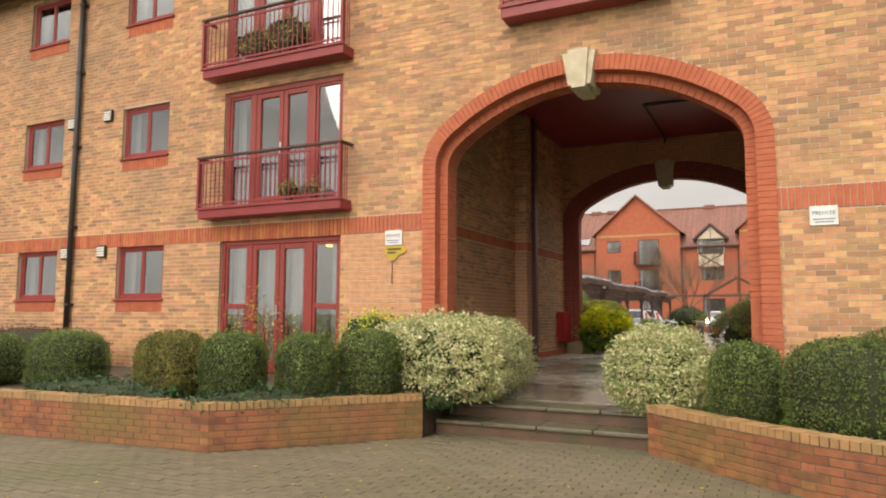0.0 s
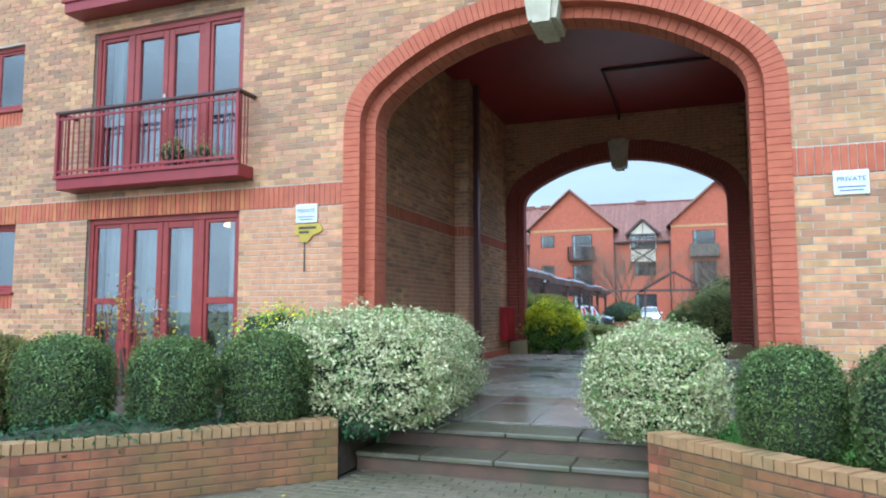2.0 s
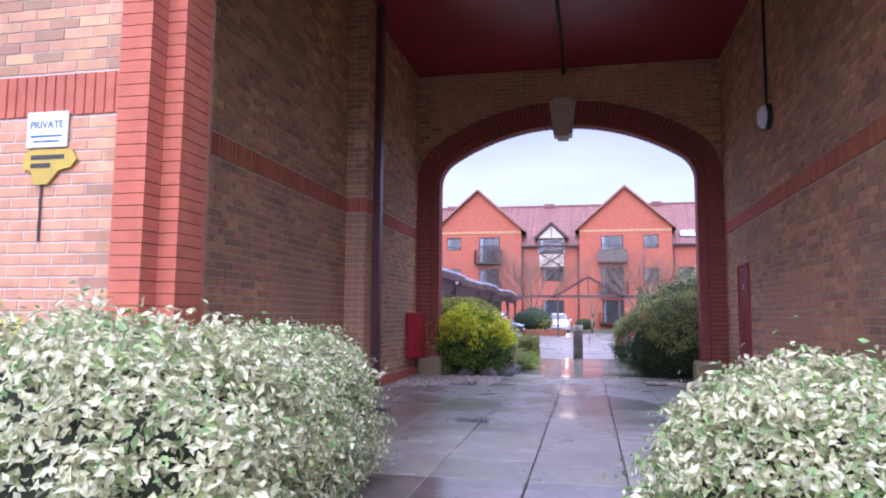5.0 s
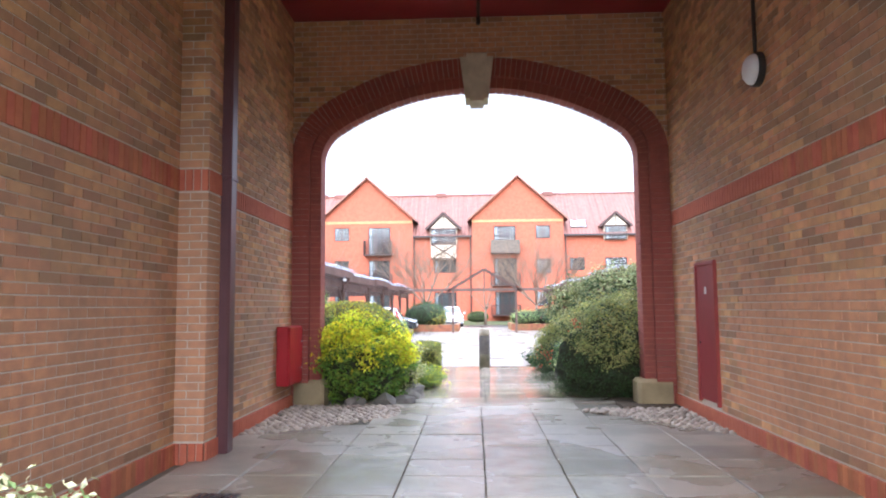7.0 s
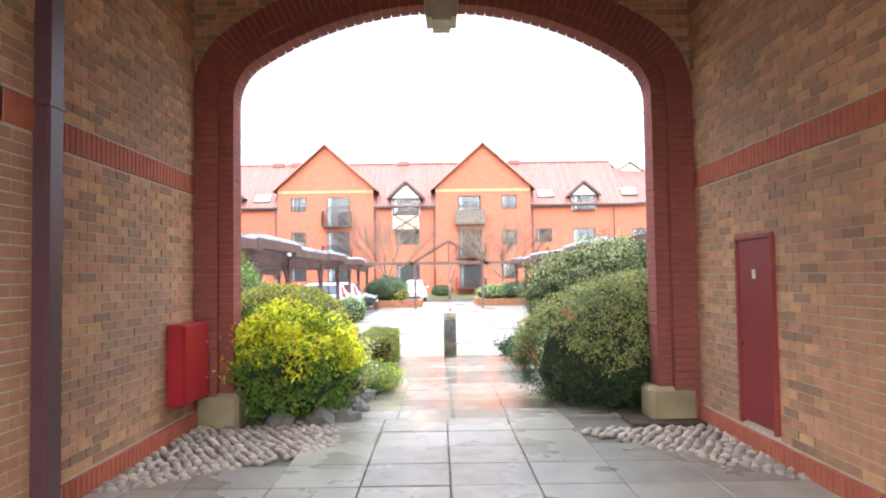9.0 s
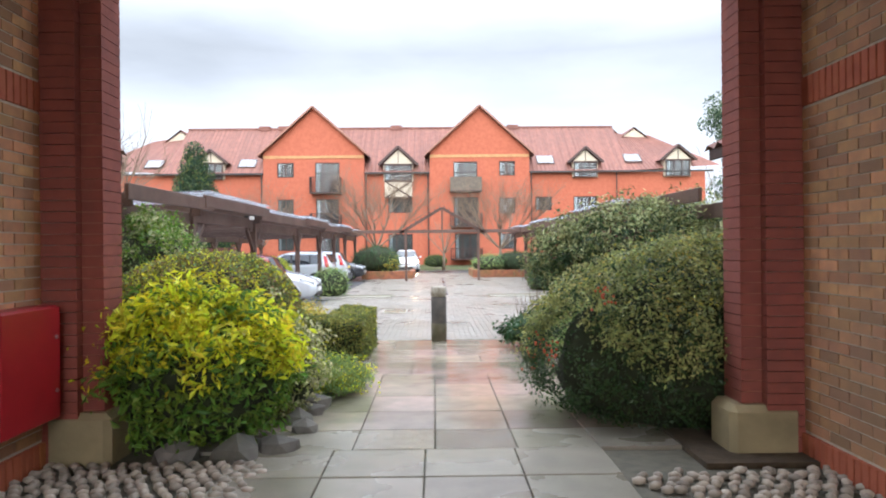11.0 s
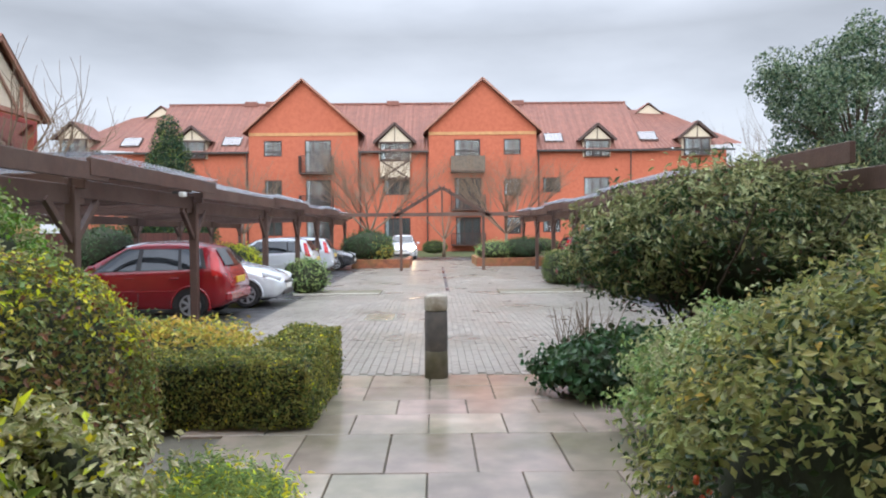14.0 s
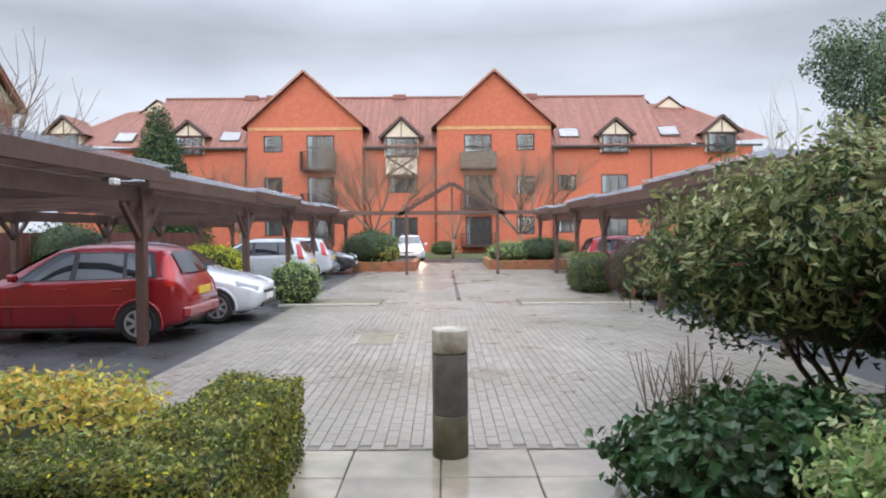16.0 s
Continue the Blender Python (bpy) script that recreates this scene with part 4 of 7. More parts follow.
bush("variegated_bush", -3.98, 8.62, 0.38, 0.84, 0.66, 1.0, VARIEG, "cream and green variegated euonymus bush by the steps", 26000, 0.046, 3.0, 0.085, 0.04, extra=((MIDGREEN, 0.2, 0.042),), core=CORE, sprigs=1500, spread=0.05, up=0.4)
bush("variegated_bush", -3.97, 10.08, 0.36, 0.58, 0.78, 0.98, VARIEG, "cream and green variegated euonymus bush by the steps", 30000, 0.036, 2.8, 0.07, 0.03, extra=((MIDGREEN, 0.22, 0.036),), core=CORE, sprigs=1700, spread=0.04, up=0.4)
bush("variegated_bush", -1.34, 8.85, 0.34, 0.53, 0.5, 0.92, VARIEG, "rounded pale variegated euonymus bush beside the path", 28000, 0.04, 2.6, 0.065, 0.03, extra=((MIDGREEN, 0.22, 0.04),), core=CORE, sprigs=1600, spread=0.045, up=0.3)
bush("ivy_patch", -3.85, 8.2, 0.3, 0.3, 0.22, 0.3, IVY, "dark trailing ivy at the planter end", 1500, 0.06, 2.0, 0.12, 0.05, stem=False, category="ivy")
bush("ivy_patch", -7.6, 6.5, 0.4, 1.3, 0.35, 0.22, IVY, "dark ivy ground cover in the planter", 3500, 0.06, 2.2, 0.12, 0.05, stem=False, category="ivy")
bush("ivy_patch", -5.35, 6.85, 0.38, 0.9, 0.3, 0.2, IVY, "dark ivy ground cover in the planter", 2500, 0.06, 2.2, 0.12, 0.05, stem=False, category="ivy", rz=48)
bush("shrub", -5.45, 9.35, 0.42, 0.65, 0.4, 0.98, MIDGREEN, "fresh green loose shrub against the wall", 3200, 0.05, 2.2, 0.12, 0.07, extra=((LIME, 0.5, 0.05),))
bush("shrub", -9.0, 9.3, 0.42, 0.35, 0.3, 0.7, GOLD, "small golden shrub below the doors", 1300, 0.045, 2.0, 0.15, 0.09, bare=True)
rose = bush("rose_bush", -7.6, 9.2, 0.42, 0.8, 0.3, 1.15, RUST, "sparse rose bush with red-brown stems", 500, 0.05, 2.0, 0.25, 0.14, bare=True, extra=((GOLD, 0.5, 0.05, 0.5),))
rr_ = random.Random(6)
for k in range(16):
    p = Vector((rr_.uniform(-0.7, 0.7), rr_.uniform(-0.2, 0.2), 0))
    part("stem", Geo().tube(p, p + Vector((rr_.gauss(0, 0.1), rr_.gauss(0, 0.08), rr_.uniform(0.7, 1.25))), 0.012, 0.006, 6), REDFRAME, rose)
bush("shrub", -13.2, 9.2, 0.42, 2.2, 0.4, 0.75, RUST, "low russet hedge along the wall", 5000, 0.05, 2.6, 0.06, 0.05)

# courtyard side
SITE[0] = YARD
bush("golden_choisya", -4.5, 19.92, 0.33, 0.82, 0.58, 1.16, GREENLEAF, "bright lime-yellow leafy bush by the arch", 9000, 0.085, 2.1, 0.11, 0.10, extra=((LIME, 1.1, 0.085, 0.5),), ratio=0.4, core=CORE, sprigs=420, spread=0.075, up=0.9)
# lime leaves from v 0.6 up paint the sky-lit top of the dome
bush("clipped_dome_hedge", -4.95, 21.75, 0.38, 1.02, 0.92, 1.5, BOXOLD, "large olive-green clipped dome hedge", 30000, 0.036, 2.5, 0.03, 0.022, extra=((BROWNLEAF, 0.2, 0.038), (MIDGREEN, 0.15, 0.045), (LIME, 0.08, 0.04, 0.6)))
bush("variegated_shrub", -4.0, 20.95, 0.38, 0.46, 0.42, 0.82, OLIVE, "small loose variegated shrub before the hedge", 2600, 0.055, 2.0, 0.15, 0.09, extra=((VARIEG, 0.9, 0.055), (LIME, 0.1, 0.05)), sprigs=170, spread=0.06, up=0.5)
bush("catmint", -3.6, 21.9, 0.36, 0.42, 0.55, 0.32, MIDGREEN, "low soft fresh green perennial clump", 5000, 0.05, 2.0, 0.1, 0.05, extra=((LIME, 0.15, 0.05),), stem=False, category="plant", ratio=0.3, sprigs=260, spread=0.05, up=0.8, core=CORE_LIME)
box_hedge("square_hedge", -5.15, 24.25, 0.34, 1.7, 0.3, 0.58, BOXOLD, "clipped green box hedge along the path bed", 20000, 0.036, ((BOX, 0.6, 0.036), (LIME, 0.03, 0.036)))
box_hedge("square_hedge", -3.76, 25.28, 0.34, 0.3, 0.72, 0.6, BOXOLD, "clipped green box hedge at the bed corner", 10000, 0.036, ((BOX, 0.5, 0.036), (LIME, 0.05, 0.036)))
bush("golden_shrub", -5.35, 25.15, 0.34, 1.3, 0.68, 0.68, MIDGREEN, "loose yellow-tipped shrub inside the square hedge", 4500, 0.06, 2.6, 0.12, 0.06, extra=((GOLDTIP, 0.9, 0.06, 0.5),), stem=False, sprigs=260, spread=0.07, up=0.5)
# olive and pale leaves only high up: the lit top is painted by leaf colour
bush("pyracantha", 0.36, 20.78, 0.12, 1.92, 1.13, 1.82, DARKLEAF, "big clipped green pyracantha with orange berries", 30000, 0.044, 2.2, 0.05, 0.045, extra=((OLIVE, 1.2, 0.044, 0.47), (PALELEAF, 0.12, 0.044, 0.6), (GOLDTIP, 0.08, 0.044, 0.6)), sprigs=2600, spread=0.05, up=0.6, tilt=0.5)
bush("light_green_shrub", 0.2, 23.3, 0.33, 1.08, 1.05, 0.98, MIDGREEN, "light green leafy shrub beside the path", 15000, 0.062, 2.3, 0.13, 0.08, extra=((PALELEAF, 0.3, 0.065),), sprigs=650, spread=0.065, up=0.8)
bush("ivy_mound", -0.22, 25.25, 0.33, 1.02, 0.75, 0.56, IVY, "dark ivy mound with dry brown stalks", 8000, 0.085, 2.1, 0.16, 0.07, category="ivy", ratio=0.8)
bush("tall_shrub", -6.62, 24.2, 0.33, 0.92, 0.85, 2.05, GREENLEAF, "tall fresh green shrub behind the hedge", 9000, 0.06, 2.3, 0.08, 0.06, extra=((PALELEAF, 0.5, 0.06),), sprigs=500, spread=0.07, up=0.6)
bush("tall_shrub", -8.8, 24.5, 0.3, 1.1, 1.1, 1.9, IVY, "dark evergreen shrub beneath the carport", 6000, 0.07, 2.2, 0.08, 0.08)
# dark leaves low, paler ones above: shaded underside and lit crown in the colours
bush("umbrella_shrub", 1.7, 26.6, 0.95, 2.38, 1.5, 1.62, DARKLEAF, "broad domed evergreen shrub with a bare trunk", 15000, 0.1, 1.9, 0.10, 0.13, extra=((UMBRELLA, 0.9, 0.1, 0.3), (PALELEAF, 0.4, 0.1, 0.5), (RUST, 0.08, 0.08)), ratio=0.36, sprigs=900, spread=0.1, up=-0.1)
bush("hedge", 3.2, 23.5, 0.3, 2.0, 0.9, 1.95, MIDGREEN, "flat-topped green hedge beneath the carport", 7000, 0.06, 4.0, 0.03, 0.05)
bush("russet_hedge", 2.7, 38.2, 0.32, 1.0, 1.0, 1.5, RUST, "rounded russet clipped hedge", 7000, 0.05, 2.8, 0.02, 0.03)
bush("hedge", 1.7, 40.2, 0.32, 0.6, 1.0, 1.05, BOX, "low dark green clipped hedge", 4000, 0.06, 4.0, 0.02, 0.03)
bush("hedge", -8.7, 39.2, 0.3, 1.1, 0.9, 1.35, LIME, "yellow-green clipped hedge between parked cars", 5000, 0.07, 2.8, 0.03, 0.04, extra=((BOX, 0.5, 0.07),))
bush("shrub", -5.95, 37.3, 0.32, 0.6, 0.6, 0.95, MIDGREEN, "small light green shrub in a paved corner", 2600, 0.08, 2.1, 0.1, 0.09)

# ---- courtyard surface ----
solid("courtyard_bed", Geo().box(-9.5, 26.2, 0.1, 6.0, 62, 0.285), JOINT, "sand bed under the courtyard pavers", "ground", "structure")
solid("parking_asphalt", Geo().box(-14, 27, 0.1, -5.8, 62, 0.318).box(2.2, 27, 0.1, 10, 62, 0.318), ASPHALT, "wet dark asphalt under the carports", "pavement", "structure")
solid("far_road", Geo().box(-40, 59, 0.1, 40, 64, 0.325), ASPHALT, "wet asphalt road before the far flats", "road", "structure")

# ---- bollard ----
CAPSTONE = mat("grimy_pale_concrete", (0.50, 0.46, 0.39), (0.36, 0.33, 0.27), 0.85, 14, bump=0.3, bscale=90, stain=(0.16, 0.14, 0.09), sscale=7.0, samount=0.8)
BOLFOOT = mat("mossy_concrete", (0.19, 0.165, 0.115), (0.10, 0.095, 0.06), 0.8, 7, bump=0.4, bscale=70, stain=(0.08, 0.075, 0.03), sscale=5.0, samount=0.7)
bol = thing("bollard", "round concrete bollard with a dark band and pale cap", "bollard", -2.39, 26.05, 0.33)
part("foot", Geo().lathe([(0.133, -0.02), (0.133, 0.30), (0.131, 0.31)], 28), BOLFOOT, bol, "mossy concrete foot", True)
part("shaft", Geo().lathe([(0.131, 0.31), (0.131, 0.32), (0.131, 0.755), (0.12, 0.765)], 28), mat("dark_weathered_concrete", (0.10, 0.085, 0.07), (0.05, 0.045, 0.04), 0.7, 9, bump=0.4, bscale=70), bol, "dark weathered shaft", True)
part("cap", Geo().lathe([(0.12, 0.765), (0.133, 0.775), (0.133, 0.925), (0.126, 0.94)], 28), CAPSTONE, bol, "pale stone cap", True)


# ---- carports ----
def carport(name, xf, xb, ys, label):
    c = thing(name, label, "carport", xf, ys[0], 0.31)
    s = 1 if xf > xb else -1
    dx = xb - xf
    for y in ys:
        yy = y - ys[0]
        for x in (0.12 * s, dx):
            part("post", Geo().box(x - 0.07, yy - 0.07, 0, x + 0.07, yy + 0.07, 2.3, 0.012), TIMBER, c)
            b = Geo()
            for k in (-1, 1):
                b.beam((x, yy + k * 0.05, 1.6), (x, yy + k * 0.62, 2.12), 0.07, 0.09)
            part("brace", b, TIMBER, c)
        part("cross_beam", Geo().beam((-0.3 * -s if s > 0 else -0.3, yy, 2.36), (dx, yy, 2.3), 0.09, 0.2), TIMBER, c)
    for i, (a, b) in enumerate(zip(ys, ys[1:])):
        a0, b0 = a - ys[0] - (0.35 if i % 2 == 0 else 0.1), b - ys[0] + 0.3
        lift, set_ = 0.08 * (i % 2), 0.012 * (i % 2)
        part("front_beam", Geo().beam((0.09 * s + set_, a0, 2.19 + lift), (0.09 * s + set_, b0, 2.19 + lift), 0.07, 0.24), TIMBER, c)
        part("rear_beam", Geo().beam((dx + set_, a0, 2.08 + 0.4 * lift), (dx + set_, b0, 2.08 + 0.4 * lift), 0.07, 0.24), TIMBER, c)
        part("fascia", Geo().beam((0.42 * s + set_, a0 - 0.1 + (1.5 if i == 0 and s < 0 else 0.0), 2.44 + lift), (0.42 * s + set_, b0, 2.47 + lift), 0.06, 0.22), TIMBER, c)
        g = Geo()
        n = int((b0 - a0) / 0.038)
        zf = lambda k: 0.012 * math.sin(k * math.pi / 2 + 0.4)
        y_of = lambda k: a0 - 0.1 + (b0 - a0 + 0.1) * k / n
        xa, xc, za, zc = 0.5 * s, dx - 0.3 * s, 2.63 + lift, 2.36 + lift
        for k in range(n):
            g.add([(xa, y_of(k), za + zf(k)), (xa, y_of(k + 1), za + zf(k + 1)), (xc, y_of(k + 1), zc + zf(k + 1)), (xc, y_of(k), zc + zf(k))], [(0, 1, 2, 3)])
        if i == 0:
            continue
        part("roof_sheet", g, CORR, c, "corrugated translucent roof sheet")
        for k in range(1, 5):
            t = k / 5
            part("rafter", Geo().beam((0.3 * s, a0 + (b0 - a0) * t, 2.42 + lift), (dx, a0 + (b0 - a0) * t, 2.22 + lift), 0.05, 0.14), TIMBER, c)
    return c


fl = thing("flood_lamp", "small white flood lamp under the carport fascia", "lamp", -6.55, 29.6, 2.6)
part("case", Geo().box(-0.02, -0.08, 0, 0.06, 0.08, 0.08, 0.012), OFFWHITE, fl)
part("bracket", Geo().box(-0.14, -0.03, 0.05, -0.02, 0.03, 0.1, 0.005), BLACKPIPE, fl)
carport("carport", -7.05, -12.2, [24.0, 26.9, 31.25, 36.7, 41.0, 44.8, 48.6, 53.0], "long brown timber carport with a corrugated roof")
carport("carport", 2.2, 7.4, [24.0, 30.0, 35.2, 40.3, 44.2, 48.4, 53.0], "long brown timber carport with a corrugated roof")

# timber pergola over the gap between the beds
pg = thing("pergola", "brown timber pergola arch with a pitched top", "pergola", -2.08, 48, 0.3)
for x in (-1.78, 1.78):
    part("post", Geo().box(x - 0.06, -0.06, 0, x + 0.06, 0.06, 2.5, 0.01), TIMBER, pg)
part("tie_beam", Geo().beam((-5.0, 0, 2.45), (5.0, 0, 2.45), 0.07, 0.16), TIMBER, pg)
for sx in (-1, 1):
    part("rafter", Geo().beam((sx * 2.1, 0, 2.35), (0, 0, 3.6), 0.07, 0.15), TIMBER, pg)
    for k in range(9):
        t = (k + 0.5) / 9
        part("purlin", Geo().beam((sx * 2.1 * (1 - t), -0.3, 2.46 + 1.25 * t), (sx * 2.1 * (1 - t), 0.3, 2.46 + 1.25 * t), 0.05, 0.08), TIMBER, pg)
part("king_post", Geo().beam((0, 0, 2.5), (0, 0, 3.5), 0.07, 0.07), TIMBER, pg)


def raised_bed(x0, x1, y0, y1, label):
    b = thing("raised_bed", label, "raised bed", (x0 + x1) / 2, y0, 0.31)
    hw = (x1 - x0) / 2
    part("wall", Geo().box(-hw, 0, 0, hw, 0.22, 0.42, 0.01).box(-hw, 0.22, 0, -hw + 0.22, y1 - y0, 0.42, 0.01).box(hw - 0.22, 0.22, 0, hw, y1 - y0, 0.42, 0.01), PLANTER, b)
    part("soil", Geo().box(-hw + 0.2, 0.2, 0, hw - 0.2, y1 - y0, 0.36), SOIL, b)


raised_bed(-6.3, -3.6, 50.4, 55, "red brick raised bed filled with shrubs")
raised_bed(-0.4, 3.0, 51.2, 56, "red brick raised bed filled with shrubs")
bush("shrub", -5.6, 51.8, 0.66, 1.3, 1.1, 1.4, IVY, "dark shrub in the raised bed", 4000, 0.09, 2.2, 0.08, 0.09)
bush("shrub", -5.0, 51.5, 0.66, 0.62, 0.7, 0.95, GOLD, "yellowish shrub in the raised bed", 2000, 0.09, 2.2, 0.1, 0.09, extra=((MIDGREEN, 0.6, 0.09),))
bush("shrub", 0.6, 52.2, 0.66, 1.0, 0.9, 0.85, MIDGREEN, "green shrub in the raised bed", 2600, 0.09, 2.3, 0.08, 0.08)
bush("shrub", 1.9, 52.4, 0.66, 1.1, 1.0, 1.0, IVY, "dark green shrub in the raised bed", 3200, 0.09, 2.3, 0.08, 0.08)


# ---- the far flats ----
BY, GZ = 70.5, 0.9
far = thing("block_of_flats", "orange brick flats with twin gables and red roof", "building", -5, BY, GZ)
BARGE = mat("brown_bargeboard", (0.34, 0.17, 0.12), (0.26, 0.13, 0.09), 0.7, 4)
on_far = lambda u, z, d: (u + 5, -d, z - GZ)
def far_box(x0, y0, z0, x1, y1, z1, c=0):
    return Geo().box(x0 + 5, y0 - BY, z0 - GZ, x1 + 5, y1 - BY, z1 - GZ, c)
G1, G2 = (-16.35, -8.15), (-2.8, 5.35)
bays = [(-15.23, -13.87, 7.78, 8.98), (-12.15, -10.15, 6.5, 8.98), (-0.87, 1.1, 6.55, 8.98), (2.87, 4.17, 7.8, 9.0)]
low = [(-15.2, -13.9, 4.7, 6.0), (-12.1, -10.2, 3.7, 6.0), (-0.87, 1.15, 3.7, 6.08), (2.87, 4.17, 4.7, 6.0), (-15.2, -13.9, 1.8, 3.1), (-12.1, -10.2, 1.0, 3.1), (-0.8, 1.1, 1.0, 3.1), (2.87, 4.17, 1.8, 3.1)]
side = [(5.9, 7.25, 4.95, 6.1), (9.05, 11.0, 4.75, 6.1), (5.9, 7.25, 1.9, 3.1), (9.05, 11.0, 1.2, 3.1), (-20.6, -18.9, 4.8, 6.0), (-24.5, -23.0, 4.8, 6.0), (14.2, 15.6, 4.8, 6.0), (16.7, 18.6, 7.66, 9.0), (-6.25, -4.25, 4.85, 6.05), (-6.25, -4.25, 1.2, 3.1)]
main_holes = [(a, b, c, min(d, 8.05)) for a, b, c, d in side]
part("wall", wall_cells(Geo(), -30, 20, GZ - 0.4, 8.1, main_holes, lambda u, z, d: (u + 5, 0.5 - d, z - GZ), 0.35), FARBRICK, far)
for (a, b), hs in ((G1, [h for h in bays + low if h[1] < -9]), (G2, [h for h in bays + low if h[0] > -2])):
    g = wall_cells(Geo(), a, b, GZ - 0.4, 9.35, hs, on_far, 0.35)
    m = (a + b) / 2
    part("gable_wall", g, FARBRICK, far)
    part("gable_peak", Geo().prism([(a + 5, 9.35 - GZ), (b + 5, 9.35 - GZ), (b + 5, 9.76 - GZ), (m + 5, 13.44 - GZ), (a + 5, 9.76 - GZ)], "y", 0, 0.35), FARBRICK, far)
    for x in (a + 5, b + 4.7):
        part("return_wall", Geo().box(x, 0.35, -0.4, x + 0.3, 0.5, 9.35 - GZ), FARBRICK, far)
    part("string_course", Geo().box(a + 5, -0.04, 9.32 - GZ, b + 5, 0.0, 9.55 - GZ), YELLOWBRICK, far, "buff brick string course")
    for s, e in ((-1, a), (1, b)):
        part("bargeboard", Geo().beam((m + 5, -0.45, 13.5 - GZ), (e + 5 + s * 0.35, -0.45, 9.55 - GZ), 0.06, 0.15), BARGE, far)


def tiled(g, p0, p1, p2, p3, pitch=0.33, amp=0.05):
    """Pantile ribs from eave p0-p1 up to ridge p3-p2."""
    p0, p1, p2, p3 = map(Vector, (p0, p1, p2, p3))
    n = max(2, int((p1 - p0).length / pitch) * 2)
    up = (p1 - p0).cross(p3 - p0).normalized()
    if up.z < 0:
        up = -up
    for k in range(n):
        a, b = k / n, (k + 1) / n
        ha, hb = amp * (k % 2), amp * ((k + 1) % 2)
        g.add([p0.lerp(p1, a) + up * ha, p0.lerp(p1, b) + up * hb, p3.lerp(p2, b) + up * hb, p3.lerp(p2, a) + up * ha], [(0, 1, 2, 3)])
    return g


L = lambda x, y, z: (x + 5, y - BY, z - GZ)
g = Geo()
tiled(g, L(-24.3, BY + 0.1, 8.15), L(13.6, BY + 0.1, 8.15), L(13.6, 76, 12.65), L(-24.3, 76, 12.65))
tiled(g, L(13.6, BY + 0.1, 8.15), L(21.4, BY + 0.6, 8.6), L(16.8, 76, 11.9), L(13.6, 76, 12.1))
tiled(g, L(-31, BY + 0.6, 8.6), L(-24.3, BY + 0.1, 8.15), L(-24.3, 76, 12.1), L(-27.5, 76, 11.6))
for a, b in (G1, G2):
    m = (a + b) / 2
    tiled(g, L(a - 0.4, BY - 0.3, 9.45), L(a - 0.4, 76, 9.45), L(m, 76, 13.5), L(m, BY - 0.3, 13.5))
    tiled(g, L(b + 0.4, BY - 0.3, 9.45), L(b + 0.4, 76, 9.45), L(m, 76, 13.5), L(m, BY - 0.3, 13.5))
part("roof", g, TILE, far, "red clay pantile roof")
part("roof_back", Geo().add([L(-31, 82, 8.2), L(21, 82, 8.2), L(13.6, 76.05, 12.6), L(-24.3, 76.05, 12.6)], [(0, 1, 2, 3)]), TILE, far)
part("ridge", Geo().beam(L(-24.3, 76, 12.7), L(13.6, 76, 12.7), 0.25, 0.14), TILE, far)
part("gutter", Geo().beam(L(-30, BY + 0.1, 8.1), L(20.5, BY + 0.1, 8.1), 0.13, 0.14), BLACKPIPE, far)
for x in (5.5, 12.5, -8.0, -2.95, -16.5):
    part("downpipe", Geo().tube(L(x, BY - 0.06, 8.0), L(x, BY - 0.06, 1.0), 0.05), BLACKPIPE, far)
for x in (-15.8, -13.0, -5.8, 4.6, 3.0, -17.5):
    part("chimney_vent", Geo().box(x + 5 - 0.5, 5.2, 11.6, x + 5 + 0.5, 5.8, 12.0, 0.02), TILE, far)


def far_window(x0, x1, z0, z1, y, lights=2):
    # backing slab, coloured dark in place of an unlit room
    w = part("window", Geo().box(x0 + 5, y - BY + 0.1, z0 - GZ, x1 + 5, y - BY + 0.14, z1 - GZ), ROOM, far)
    hx0, hx1, f = x0 + 5, x1 + 5, 0.09
    fr = Geo().box(hx0, y - BY + 0.02, z0 - GZ, hx0 + f, y - BY + 0.1, z1 - GZ).box(hx1 - f, y - BY + 0.02, z0 - GZ, hx1, y - BY + 0.1, z1 - GZ)
    fr.box(hx0, y - BY + 0.02, z0 - GZ, hx1, y - BY + 0.1, z0 - GZ + f).box(hx0, y - BY + 0.02, z1 - GZ - f, hx1, y - BY + 0.1, z1 - GZ)
    for k in range(1, lights):
        x = hx0 + (hx1 - hx0) * k / lights
        fr.box(x - f / 2, y - BY + 0.02, z0 - GZ, x + f / 2, y - BY + 0.1, z1 - GZ)
    part("frame", fr, DARKFRAME, w)
    part("pane", Geo().box(hx0 + f, y - BY + 0.05, z0 - GZ + f, hx1 - f, y - BY + 0.06, z1 - GZ - f), FARPANE, w).visible_shadow = False
    part("curtain", drape(hx0 + f, hx0 + f + 0.12 * (hx1 - hx0), y - BY + 0.085, z0 - GZ + f, z1 - GZ - f, 0.008), NET, w)
    return w


for h in bays + low:
    far_window(*h, BY, 2 if h[1] - h[0] < 1.5 else 3)
for h in side:
    far_window(h[0], h[1], h[2], h[3], BY + 0.5, 3)


